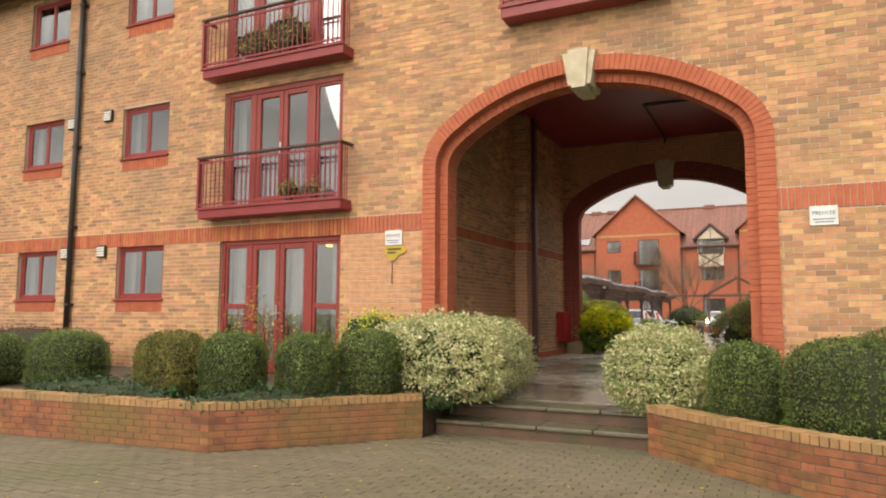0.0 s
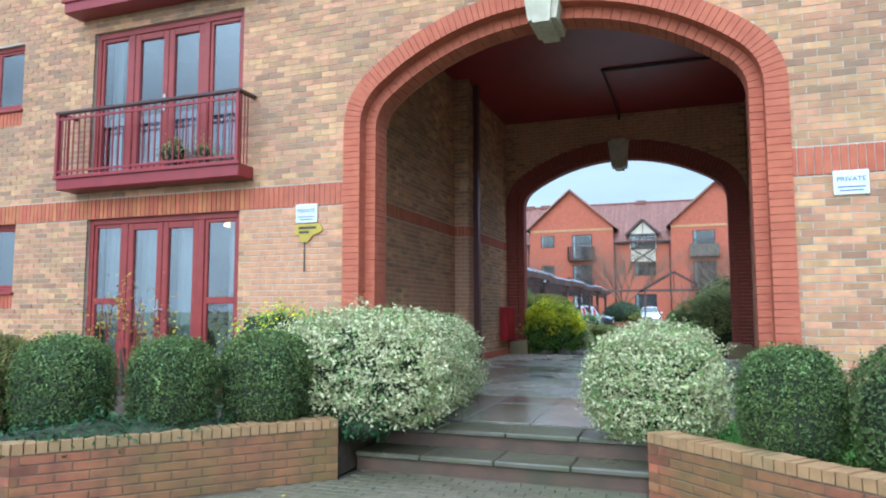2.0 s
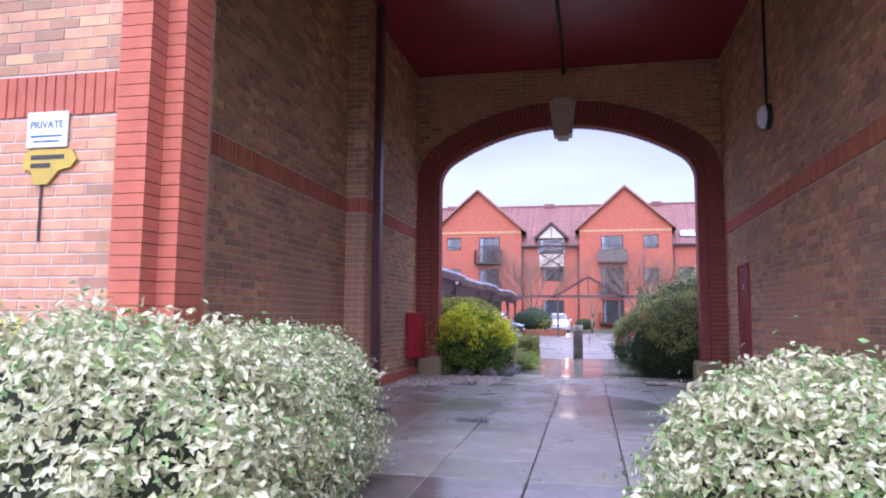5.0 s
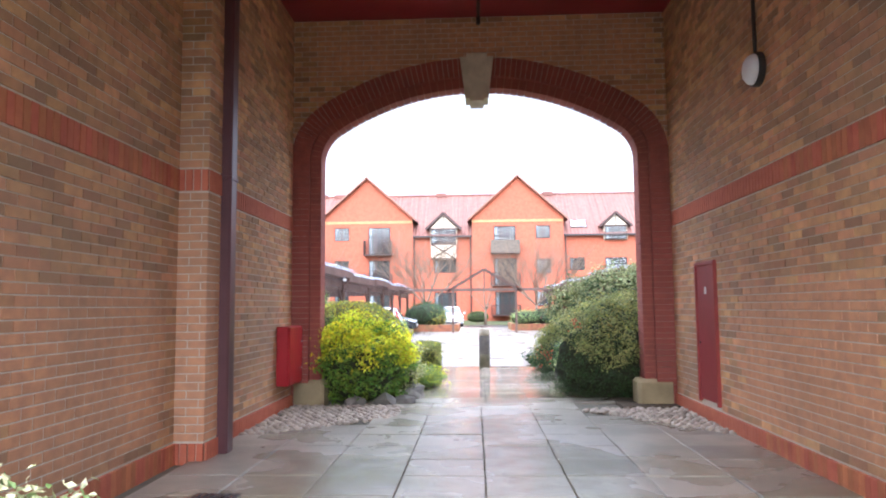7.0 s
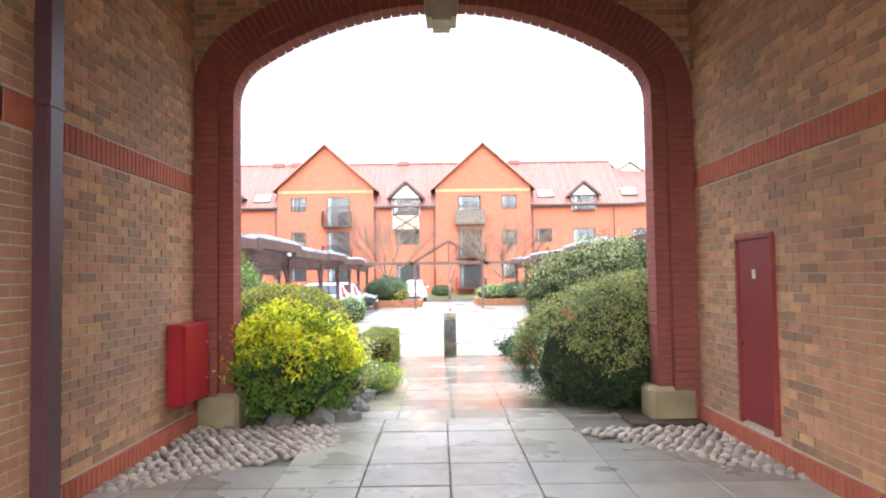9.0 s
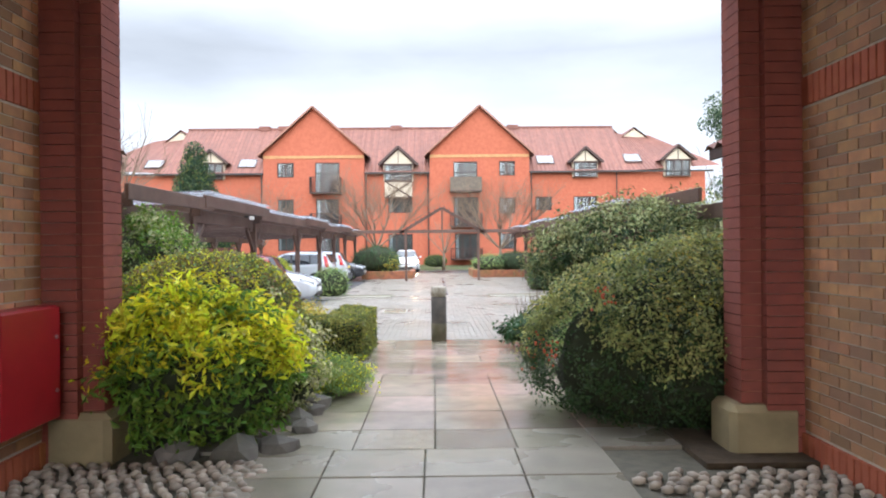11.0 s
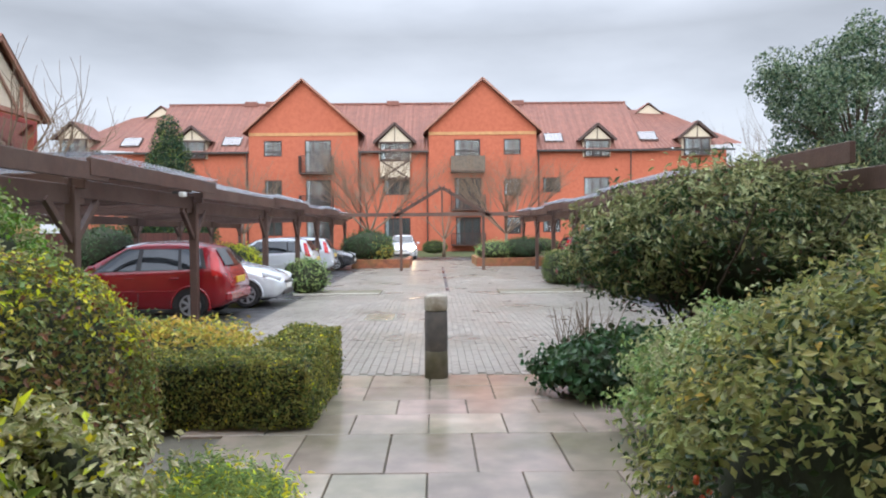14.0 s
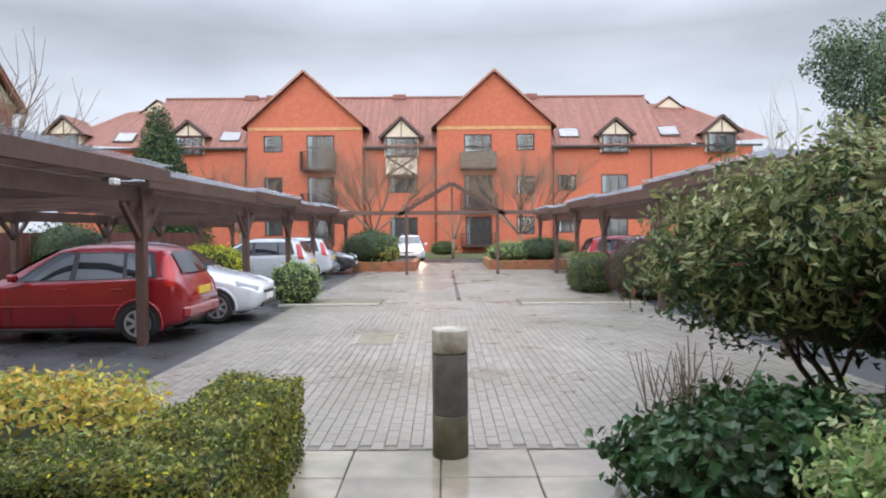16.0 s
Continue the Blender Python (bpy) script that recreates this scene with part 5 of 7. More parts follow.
def far_balcony(x0, x1, z0, z1, m, bars=True):
    b = part("balcony", Geo().box(x0 + 5, -0.9, z0 - GZ, x1 + 5, 0, z0 - GZ + 0.1), DARKFRAME, far)
    g = Geo().box(x0 + 5, -0.9, z1 - GZ - 0.06, x1 + 5, -0.84, z1 - GZ)
    if bars:
        n = int((x1 - x0) / 0.16)
        for k in range(n + 1):
            x = x0 + 5 + (x1 - x0) * k / n
            part("bar", Geo().box(x - 0.02, -0.895, z0 - GZ + 0.1, x + 0.02, -0.865, z1 - GZ - 0.06), m, b)
    else:
        g.box(x0 + 5, -0.9, z0 - GZ + 0.1, x1 + 5, -0.85, z1 - GZ - 0.06)
    for x in (x0 + 5, x1 + 4.95):
        g.box(x, -0.85, z0 - GZ + 0.1, x + 0.05, 0, z1 - GZ)
    part("railing", g, m, b)


GREYWOOD = mat("grey_weathered_wood", (0.16, 0.13, 0.10), (0.11, 0.09, 0.07), 0.8, 6, bump=0.2)
far_balcony(-12.45, -10.0, 6.4, 7.75, DARKFRAME)
far_balcony(-1.15, 1.4, 6.45, 7.65, GREYWOOD, False)
far_balcony(-12.45, -10.0, 3.6, 4.8, DARKFRAME)
far_balcony(-1.15, 1.4, 3.6, 4.75, DARKFRAME)
far_balcony(-1.15, 1.4, 0.95, 1.9, DARKFRAME)


def dormer(x0, x1, z0, z1, apex, y, bay_to=None):
    m, hw = (x0 + x1) / 2 + 5, (x1 - x0) / 2
    d = part("dormer", Geo().prism([(m - hw - 0.15, z1 - GZ), (m + hw + 0.15, z1 - GZ), (m, apex - GZ - 0.2)], "y", y - BY, y - BY + 1.5), CREAM, far, "timber-framed cream dormer")
    part("cheek", Geo().box(m - hw - 0.1, y - BY + 0.15, z0 - GZ, m + hw + 0.1, y - BY + 2.0, z1 - GZ), CREAM, d)
    tg = Geo()
    for s in (-1, 1):
        tg.beam((m, y - BY - 0.2, apex - GZ), (m + s * (hw + 0.5), y - BY - 0.2, z1 - GZ - 0.05), 0.1, 0.2)
    tg.beam((m, y - BY - 0.04, z1 - GZ), (m, y - BY - 0.04, apex - GZ - 0.2), 0.09, 0.05).beam((m - hw - 0.15, y - BY - 0.04, z1 - GZ), (m + hw + 0.15, y - BY - 0.04, z1 - GZ), 0.09, 0.12)
    part("timber", tg, DARKFRAME, d)
    rg2 = Geo()
    for s in (-1, 1):
        tiled(rg2, (m + s * (hw + 0.5), y - BY - 0.2, z1 - GZ), (m + s * (hw + 0.5), y - BY + 3.2, z1 - GZ), (m, y - BY + 3.2, apex - GZ + 0.08), (m, y - BY - 0.2, apex - GZ + 0.08))
    part("dormer_roof", rg2, TILE, d)
    far_window(x0, x1, z0, z1, y - 0.05, 3)
    return d


dormer(-6.5, -4.25, 7.45, 8.8, 10.25, BY + 0.2)
part("panel", far_box(-6.5, BY + 0.15, 6.05, -4.25, BY + 0.45, 7.45), CREAM, far, "cream timber-framed panel")
g = Geo()
for a, b in (((-6.5, 6.05), (-4.25, 7.45)), ((-6.5, 7.45), (-4.25, 6.05)), ((-6.5, 6.1), (-4.25, 6.1)), ((-6.5, 7.42), (-4.25, 7.42))):
    g.beam(L(a[0], BY + 0.12, a[1]), L(b[0], BY + 0.12, b[1]), 0.06, 0.12)
part("panel_timber", g, DARKFRAME, far)
dormer(9.05, 10.95, 7.65, 8.9, 10.1, BY + 0.2)
dormer(16.6, 18.6, 7.66, 9.0, 10.2, BY + 0.1)
dormer(-21.6, -19.7, 7.7, 9.0, 10.1, BY + 0.2)
dormer(-30.6, -28.6, 7.9, 9.2, 10.5, BY + 0.2)
for x, z in ((6.85, 9.15), (14.2, 9.25), (-17.9, 9.0), (-25.6, 9.0)):
    y = BY + 0.1 + (z - 8.15) / 4.5 * 5.4
    s = part("skylight", Geo().beam(L(x - 0.7, y - 0.45, z + 0.02 - 0.30), L(x - 0.7, y + 0.45, z + 0.42), 0.08, 0.12).beam(L(x + 0.7, y - 0.45, z - 0.28), L(x + 0.7, y + 0.45, z + 0.42), 0.08, 0.12).beam(L(x - 0.74, y - 0.45, z - 0.28), L(x + 0.74, y - 0.45, z - 0.28), 0.08, 0.12).beam(L(x - 0.74, y + 0.45, z + 0.42), L(x + 0.74, y + 0.45, z + 0.42), 0.08, 0.12), DARKFRAME, far)
    part("pane", Geo().add([L(x - 0.66, y - 0.45, z - 0.22), L(x + 0.66, y - 0.45, z - 0.22), L(x + 0.66, y + 0.45, z + 0.5), L(x - 0.66, y + 0.45, z + 0.5)], [(0, 1, 2, 3)]), ROOFPANE, s, "bright skylight pane")
for x in (15.4, -24.8):
    g = Geo().prism([(x + 5 - 1.3, 11.5 - GZ), (x + 5 + 1.3, 11.5 - GZ), (x + 5, 12.4 - GZ)], "y", 5.0, 5.4)
    part("gablet", g, CREAM, far)
    g = Geo()
    for s in (-1, 1):
        tiled(g, (x + 5 + s * 1.5, 4.8, 11.4 - GZ), (x + 5 + s * 1.5, 8, 11.4 - GZ), (x + 5, 8, 12.55 - GZ), (x + 5, 4.8, 12.55 - GZ))
    part("gablet_roof", g, TILE, far)

# yellow brick house on the courtyard's side
hs = thing("gabled_house", "yellow brick house with a timber-framed gable", "building", -21.1, 48, 0.3)
part("wall", Geo().box(-14, -3.1, 0, 0, 3.1, 7.2), YELLOWBRICK, hs)
part("gable", Geo().prism([(-3.25, 7.2), (3.25, 7.2), (0, 9.9)], "x", -0.25, 0.05), CREAM, hs, "cream timber-framed gable")
g = Geo()
for s in (-1, 1):
    g.beam((0.3, 0, 10.2), (0.3, s * 3.6, 7.05), 0.12, 0.26)
    g.beam((0.1, s * 1.5, 7.25), (0.1, 0.0, 8.8), 0.06, 0.16)
    g.beam((0.1, s * 1.7, 7.2), (0.1, s * 1.7, 8.4), 0.06, 0.16)
g.beam((0.1, -3.1, 7.2), (0.1, 3.1, 7.2), 0.08, 0.22)
part("timber", g, BARGE, hs)
part("bay", Geo().box(-0.1, -2.2, 4.6, 0.5, 2.2, 6.9, 0.02), REDFRAME, hs)
part("bay_glass", Geo().box(0.5, -1.9, 5.5, 0.52, 1.9, 6.7), PANE, hs)
g = Geo()
for s in (-1, 1):
    tiled(g, (-14.4, s * 3.6, 7.0), (0.4, s * 3.6, 7.0), (0.4, 0, 10.3), (-14.4, 0, 10.3))
part("roof", g, TILE, hs, "red clay pantile roof")

# conifer, bare trees and the big evergreen
def limb(g, p, d, r, length, rng, depth, splits):
    """A limb that bends, tapers and forks."""
    q, n = Vector(p), 4
    for i in range(n):
        d = (d + Vector((rng.uniform(-1, 1), rng.uniform(-1, 1), rng.uniform(-0.4, 0.9))) * 0.13).normalized()
        w = q + d * length / n
        g.tube(q, w, r * (1 - 0.5 * i / n), r * (1 - 0.5 * (i + 1) / n), 6 if depth > 1 else 4, False)
        q = w
        if depth > 0 and i > 0:
            for _ in range(splits):
                e = (d + Vector((rng.uniform(-1, 1), rng.uniform(-1, 1), rng.uniform(-0.2, 0.8))) * 0.75).normalized()
                limb(g, q, e, r * 0.45, length * rng.uniform(0.5, 0.75), rng, depth - 1, splits)


def bare_tree(x, y, z, h, label, seed, m=PALEBARK, splits=2, lean=0.3, depth=3, mains=6):
    rng = random.Random(seed)
    t = thing("bare_tree", label, "tree", x, y, z)
    tr = Geo().tube((0, 0, -0.1), (0.03, 0, h * 0.28), 0.11, 0.085, 10)
    part("trunk", tr, m, t, smooth=True)
    g = Geo()
    for k in range(mains):
        a = 2 * math.pi * k / mains + rng.uniform(-0.4, 0.4)
        lean_k = lean * rng.uniform(0.5, 1.5)
        limb(g, (0.03, 0, h * 0.26), Vector((math.cos(a) * lean_k * 2.4, math.sin(a) * lean_k * 2.4, 1)).normalized(), 0.05, h * 0.42, rng, depth - 1, splits)
    part("crown", g, m, t, smooth=True)
    return t


bare_tree(-6.0, 56, 0.3, 6.2, "multi-stemmed bare winter tree before the flats", 5, mains=9, splits=2, lean=0.42, depth=4)
bare_tree(1.6, 57, 0.3, 6.0, "multi-stemmed bare winter tree before the flats", 8, mains=9, splits=2, lean=0.4, depth=4)
bare_tree(-1.8, 64.5, 0.4, 4.2, "small bare winter tree by the entrance", 12, splits=1)
bare_tree(-14.5, 62, 0.4, 6.0, "bare winter tree by the flats", 15, mains=10)
bare_tree(-15.0, 38.5, 0.3, 6.6, "pale bare tree by the yellow house", 21, mains=8, splits=2)
for k in range(9):
    bare_tree(24 + 3.2 * k, 88 + 3 * (k % 3), 0.9, 10 + 1.7 * (k % 4), "hazy bare tree behind the flats", 30 + k, splits=1)
for k in range(3):
    bare_tree(-34 - 3 * k, 84 + 3 * k, 0.9, 11, "hazy bare tree behind the flats", 50 + k, splits=1)


def leafy_tree(name, x, y, z, trunk, blobs, material, label, extra, n, size, seed):
    """A trunk with limbs to clumps of leaves: blobs are (x, y, z, radius) about the foot."""
    rng = np.random.default_rng(seed)
    t = thing(name, label, "tree", x, y, z)
    part("trunk", Geo().tube((0, 0, -0.2), (0, 0, trunk), 0.22, 0.14, 12), BARK, t, smooth=True)
    g = Geo()
    for bx, by, bz, br in blobs[::4]:
        g.tube((0, 0, trunk * 0.8), (bx * 0.9, by * 0.9, bz), 0.05, 0.015, 7, False)
    part("branchwork", g, BARK, t)
    for m, share, nm in ((material, 1.0, "crown"), (extra, 0.5, "light_leaves")):
        P, N = [], []
        for bx, by, bz, br in blobs:
            c = int(n * share * br * br)
            d = rng.normal(0, 1, (c, 3))
            d /= np.linalg.norm(d, axis=1)[:, None]
            rr = br * (0.45 + 0.6 * rng.uniform(0, 1, (c, 1)) ** 0.5)
            P.append(np.array([bx, by, bz]) + d * rr * np.array([1, 1, 0.72]))
            N.append(d)
        me = leaf_mesh(nm, np.concatenate(P), np.concatenate(N), size, rng, 0.5, 0.9)
        tagged(part(nm, me, m, t), kind="stuff")
    return t


rngb = random.Random(4)
blobs = []
while len(blobs) < 170:
    p = Vector((rngb.uniform(-1, 1), rngb.uniform(-1, 1), rngb.uniform(-1, 1)))
    if 0.3 < p.length < 0.9 + 0.12 * math.sin(5 * math.atan2(p.z, p.x) + 1.0):
        blobs.append((p.x * 3.2, p.y * 2.6, 5.3 + p.z * 3.0, rngb.choice((0.3, 0.42, 0.55, 0.75))))
leafy_tree("evergreen_tree", 11.0, 40.0, 0.3, 4.5, blobs, GREYGREEN, "tall loose grey-green evergreen tree", PINE, 560, 0.12, 61)
con = [(0.35 * math.sin(k * 2.4) * (1 - k / 16), 0.35 * math.cos(k * 2.4) * (1 - k / 16), 1.2 + k * 0.46, 2.3 * (1 - k / 17) + 0.3) for k in range(16)]
leafy_tree("conifer", -17.6, 58.0, 0.3, 5.5, con, PINE, "dense dark green conifer", BOX, 700, 0.15, 62)
bush("shrub", -2.4, 66.5, 0.5, 0.9, 0.5, 0.9, BOX, "low clipped shrub by the flats", 1500, 0.1)
bush("shrub", -6.5, 66.8, 0.55, 1.6, 0.6, 1.2, MIDGREEN, "low shrub by the flats", 1800, 0.1)
bush("shrub", 4.5, 66.8, 0.55, 2.2, 0.6, 1.0, BOX, "low shrub by the flats", 1800, 0.1)
bush("hedge", 6.5, 37.5, 0.3, 1.6, 2.4, 1.7, GOLD, "yellow-green hedge beyond the carport", 4500, 0.08, 3.0, 0.04, 0.06, extra=((MIDGREEN, 0.8, 0.08),))
bush("dark_shrub", -13.2, 31.5, 0.3, 1.1, 1.6, 2.1, IVY, "dark evergreen climber on the fence", 5000, 0.09, 2.4, 0.08, 0.1)
bush("dark_shrub", -13.3, 41, 0.3, 0.9, 1.8, 2.0, IVY, "dark evergreen climber on the fence", 4000, 0.09, 2.4, 0.08, 0.1)

# red board fence behind the carport
FENCE = mat("red_fence_board", (0.16, 0.055, 0.04), (0.11, 0.04, 0.03), 0.8, 6, vary=0.2, by="object", bump=0.3, bscale=40)
fc = thing("fence", "red-brown vertical board fence behind the cars", "fence", -13.6, 27, 0.3)
bm_ = Geo().box(-0.012, -0.055, 0, 0.012, 0.055, 1.75).mesh("board")
for k in range(200):
    part("board", bm_, FENCE, fc).location = (0, k * 0.13, 0.0)
part("fence_rail", Geo().box(-0.06, -0.1, 0.4, -0.012, 26, 0.48).box(-0.06, -0.1, 1.3, -0.012, 26, 1.38), FENCE, fc)


# ---- parked cars ----
RUBBER = mat("tyre_rubber", (0.018, 0.018, 0.018), (0.025, 0.025, 0.025), 0.8, 9)
ALLOY = mat("silver_wheel", (0.5, 0.51, 0.53), (0.42, 0.43, 0.45), 0.35, 9, metal=0.7, bump=0)
CARGLASS = mat("tinted_car_glass", (0.02, 0.024, 0.027), (0.015, 0.018, 0.02), 0.04, 2, bump=0, spec=0.9)
TAILRED = mat("tail_lamp_red", (0.5, 0.015, 0.015), (0.42, 0.01, 0.012), 0.15, 4, bump=0)
HEADGLASS = mat("headlamp_glass", (0.6, 0.62, 0.65), (0.5, 0.52, 0.55), 0.1, 4, bump=0)
PLATE_Y = mat("yellow_number_plate", (0.7, 0.5, 0.04), (0.62, 0.44, 0.04), 0.4, 4, bump=0)
PLATE_W = mat("white_number_plate", (0.75, 0.75, 0.72), (0.68, 0.68, 0.65), 0.4, 4, bump=0)


def carpaint(name, c, metal=0.2):
    m = mat(name, c, tuple(k * 0.9 for k in c), 0.22, 3, bump=0, metal=metal, spec=0.6)
    m.node_tree.nodes["Principled BSDF"].inputs["Coat Weight"].default_value = 0.8
    return m


REDPAINT = carpaint("red_car_paint", (0.27, 0.008, 0.014), 0.1)
SILVER = carpaint("silver_car_paint", (0.66, 0.69, 0.73), 0.2)
WHITEPAINT = carpaint("white_car_paint", (0.72, 0.74, 0.76), 0.0)
BLACKPAINT = carpaint("black_car_paint", (0.02, 0.022, 0.028), 0.2)

# the hatchback's lines from nose (0) to tail (3.92): heights of sill, shoulder and top, half widths low, at the shoulder and at the top
CAR_LINES = {
    "sill": ((0, 0.34), (0.15, 0.22), (0.5, 0.19), (3.5, 0.20), (3.8, 0.27), (3.92, 0.36)),
    "shoulder": ((0, 0.54), (0.15, 0.63), (0.5, 0.74), (1.0, 0.85), (1.6, 0.90), (3.0, 0.955), (3.7, 0.98), (3.86, 0.86), (3.92, 0.62)),
    "top": ((0, 0.58), (0.1, 0.70), (0.5, 0.86), (1.0, 0.965), (1.12, 1.0), (1.5, 1.21), (1.9, 1.42), (2.2, 1.475), (2.7, 1.485), (3.2, 1.46), (3.56, 1.40), (3.68, 1.22), (3.80, 1.02), (3.88, 0.90), (3.92, 0.66)),
    "low": ((0, 0.56), (0.1, 0.70), (0.4, 0.80), (1.0, 0.825), (3.3, 0.825), (3.7, 0.79), (3.88, 0.72), (3.92, 0.62)),
    "wide": ((0, 0.56), (0.1, 0.70), (0.4, 0.80), (1.0, 0.835), (2.5, 0.84), (3.4, 0.825), (3.7, 0.79), (3.88, 0.72), (3.92, 0.6)),
    "crown": ((0, 0.46), (0.1, 0.56), (0.5, 0.64), (1.0, 0.68), (1.15, 0.69), (1.9, 0.585), (2.5, 0.58), (3.3, 0.555), (3.6, 0.54), (3.8, 0.60), (3.92, 0.5)),
}


def car_line(key, x):
    """A line of the car at x, softened over a hand's width."""
    xs, vs = zip(*CAR_LINES[key])
    return float(np.mean(np.interp([x + d for d in (-0.05, -0.025, 0, 0.025, 0.05)], xs, vs)))


def car_side(x, z):
    """Half width of the cabin's side at height z above the shoulder."""
    zs, zt, w, c = (car_line(k, x) for k in ("shoulder", "top", "wide", "crown"))
    return w + (c - w) * min(1.0, max(0.0, (z - zs) / max(0.02, zt - 0.05 - zs)))


def car(name, x, y, rz, paint, label, lights_on=False, scale=1.01):
    """A small hatchback: nose at -x, tail at +x, about its middle."""
    c = thing(name, label, "car", x, y, 0.318, rz, group="cars parked beneath the carports")
    ring, n_st = [], 64
    for i in range(n_st + 1):
        sx = 3.92 * (0.5 - 0.5 * math.cos(math.pi * i / n_st)) * 0.6 + 3.92 * i / n_st * 0.4
        zl, zs, zt, wl, ws, wt = (car_line(k, sx) for k in ("sill", "shoulder", "top", "low", "wide", "crown"))
        zm = zl + 0.5 * (zs - zl)
        half = [(0, zl), (wl * 0.86, zl), (wl * 0.95, zl + 0.03), (wl * 0.985, zl + 0.1), (max(wl, ws) * 1.012, zm), (ws * 1.012, zs - 0.07), (ws, zs - 0.015), (ws - 0.012, zs + 0.01)]
        half += [(ws + (wt - ws) * k, zs + (zt - 0.05 - zs) * k) for k in (0.25, 0.5, 0.75, 1.0)]
        half += [(wt - 0.02, zt - 0.025), (wt - 0.07, zt - 0.006), (wt * 0.6, zt + 0.012), (wt * 0.3, zt + 0.022), (0, zt + 0.025)]
        ring.append([((sx - 1.96) * scale, p * scale, q * scale) for p, q in half] + [((sx - 1.96) * scale, -p * scale, q * scale) for p, q in reversed(half[1:-1])])
    n = len(ring[0])
    v = [p for r in ring for p in r]
    f = [(i * n + k, i * n + (k + 1) % n, (i + 1) * n + (k + 1) % n, (i + 1) * n + k) for i in range(n_st) for k in range(n)]
    f += [tuple(range(n)), tuple(range(n_st * n, (n_st + 1) * n))]
    part("body", Geo().add(v, f), paint, c, smooth=True)

    def pane(corners, lift, m, nm, s, lab=""):
        """A curved pane on the car's side; corners (x, z): front foot, rear foot, rear top, front top."""
        g, nu, nw = Geo(), 8, 5
        pts = []
        for j in range(nw + 1):
            for i in range(nu + 1):
                u, w = i / nu, j / nw
                px = (corners[0][0] * (1 - u) + corners[1][0] * u) * (1 - w) + (corners[3][0] * (1 - u) + corners[2][0] * u) * w
                pz = (corners[0][1] * (1 - u) + corners[1][1] * u) * (1 - w) + (corners[3][1] * (1 - u) + corners[2][1] * u) * w
                pts.append(((px - 1.96) * scale, s * (car_side(px, pz) + lift) * scale, pz * scale))
        g.add(pts, [(j * (nu + 1) + i, j * (nu + 1) + i + 1, (j + 1) * (nu + 1) + i + 1, (j + 1) * (nu + 1) + i) for j in range(nw) for i in range(nu)])
        part(nm, g, m, c, lab, smooth=True)

    P = lambda px, py, pz: ((px - 1.96) * scale, py * scale, pz * scale)
    for s in (-1, 1):
        pane([(1.30, 0.935), (3.50, 0.995), (3.36, 1.375), (1.93, 1.375)], 0.005, BLACKPIPE, "window_surround", s)
        pane([(1.42, 0.955), (2.18, 0.965), (2.18, 1.355), (1.95, 1.345)], 0.010, CARGLASS, "side_window", s)
        pane([(2.27, 0.97), (2.98, 0.985), (2.92, 1.36), (2.26, 1.355)], 0.010, CARGLASS, "side_window", s)
        pane([(3.04, 0.99), (3.42, 1.01), (3.31, 1.34), (2.97, 1.36)], 0.010, CARGLASS, "side_window", s)
        part("trim_strip", Geo().beam(P(0.95, s * 0.848, 0.56), P(2.95, s * 0.848, 0.575), 0.018, 0.035, 0.005), paint, c)
        for dx in (1.28, 2.22):
            part("door_seam", Geo().beam(P(dx, s * 0.846, 0.30), P(dx + 0.02, s * 0.842, 0.86), 0.006, 0.012, 0), BLACKPIPE, c)
        part("sill_trim", Geo().beam(P(0.85, s * 0.80, 0.205), P(3.0, s * 0.80, 0.205), 0.05, 0.05, 0.01), BLACKPIPE, c)
        part("door_mirror", Geo().box(-0.62 * scale, s * 0.95 * scale - 0.09, 0.95 * scale, -0.49 * scale, s * 0.95 * scale + 0.07, 1.07 * scale, 0.035), paint, c)
        for hx in (0.02, 0.86):
            part("door_handle", Geo().box(hx * scale, s * 0.85 * scale - 0.014, 0.80 * scale, (hx + 0.17) * scale, s * 0.85 * scale + 0.014, 0.835 * scale, 0.008), paint, c)
        pane([(3.62, 0.86), (3.80, 0.84), (3.62, 1.30), (3.50, 1.33)], 0.022, TAILRED, "tail_lamp", s, "red tail lamp")
        part("headlamp", Geo().beam(P(0.06, s * 0.52, 0.63), P(0.42, s * 0.74, 0.745), 0.17, 0.13, 0.035), HEADLIT if lights_on else HEADGLASS, c, "lit headlamp" if lights_on else "clear headlamp")
        for wx in (-1.22, 1.25):
            arc = [(wx + 0.365 * math.cos(math.radians(k)), 0.295 + 0.365 * math.sin(math.radians(k))) for k in range(-16, 197, 12)]
            lo, hi = sorted((s * 0.80 * scale, s * 0.846 * scale))
            part("wheel_well", Geo().prism([(p * scale, q * scale) for p, q in arc], "y", lo, hi), BLACKPIPE, c)
            lip = Geo()
            for (pa, qa), (pb, qb) in zip(arc, arc[1:]):
                lip.beam((pa * scale, s * 0.845 * scale, qa * scale), (pb * scale, s * 0.845 * scale, qb * scale), 0.035, 0.045, 0.01)
            part("arch_lip", lip, paint, c)
            w = thing("wheel", "", "", 0, 0, 0)
            for key in list(w.keys()):
                del w[key]
            w.parent = c
            w.location = (wx * scale, s * 0.765 * scale, 0.305 * scale)
            w.rotation_euler = (-math.pi / 2 * s, 0, 0)
            r = 0.305 * scale
            part("tyre", Geo().lathe([(r * 0.96, -0.10), (r, -0.07), (r, 0.07), (r * 0.93, 0.10), (r * 0.70, 0.10), (r * 0.68, 0.06)], 32), RUBBER, w)
            g = Geo().lathe([(r * 0.2, 0.06), (r * 0.2, 0.09), (r * 0.12, 0.10)], 14)
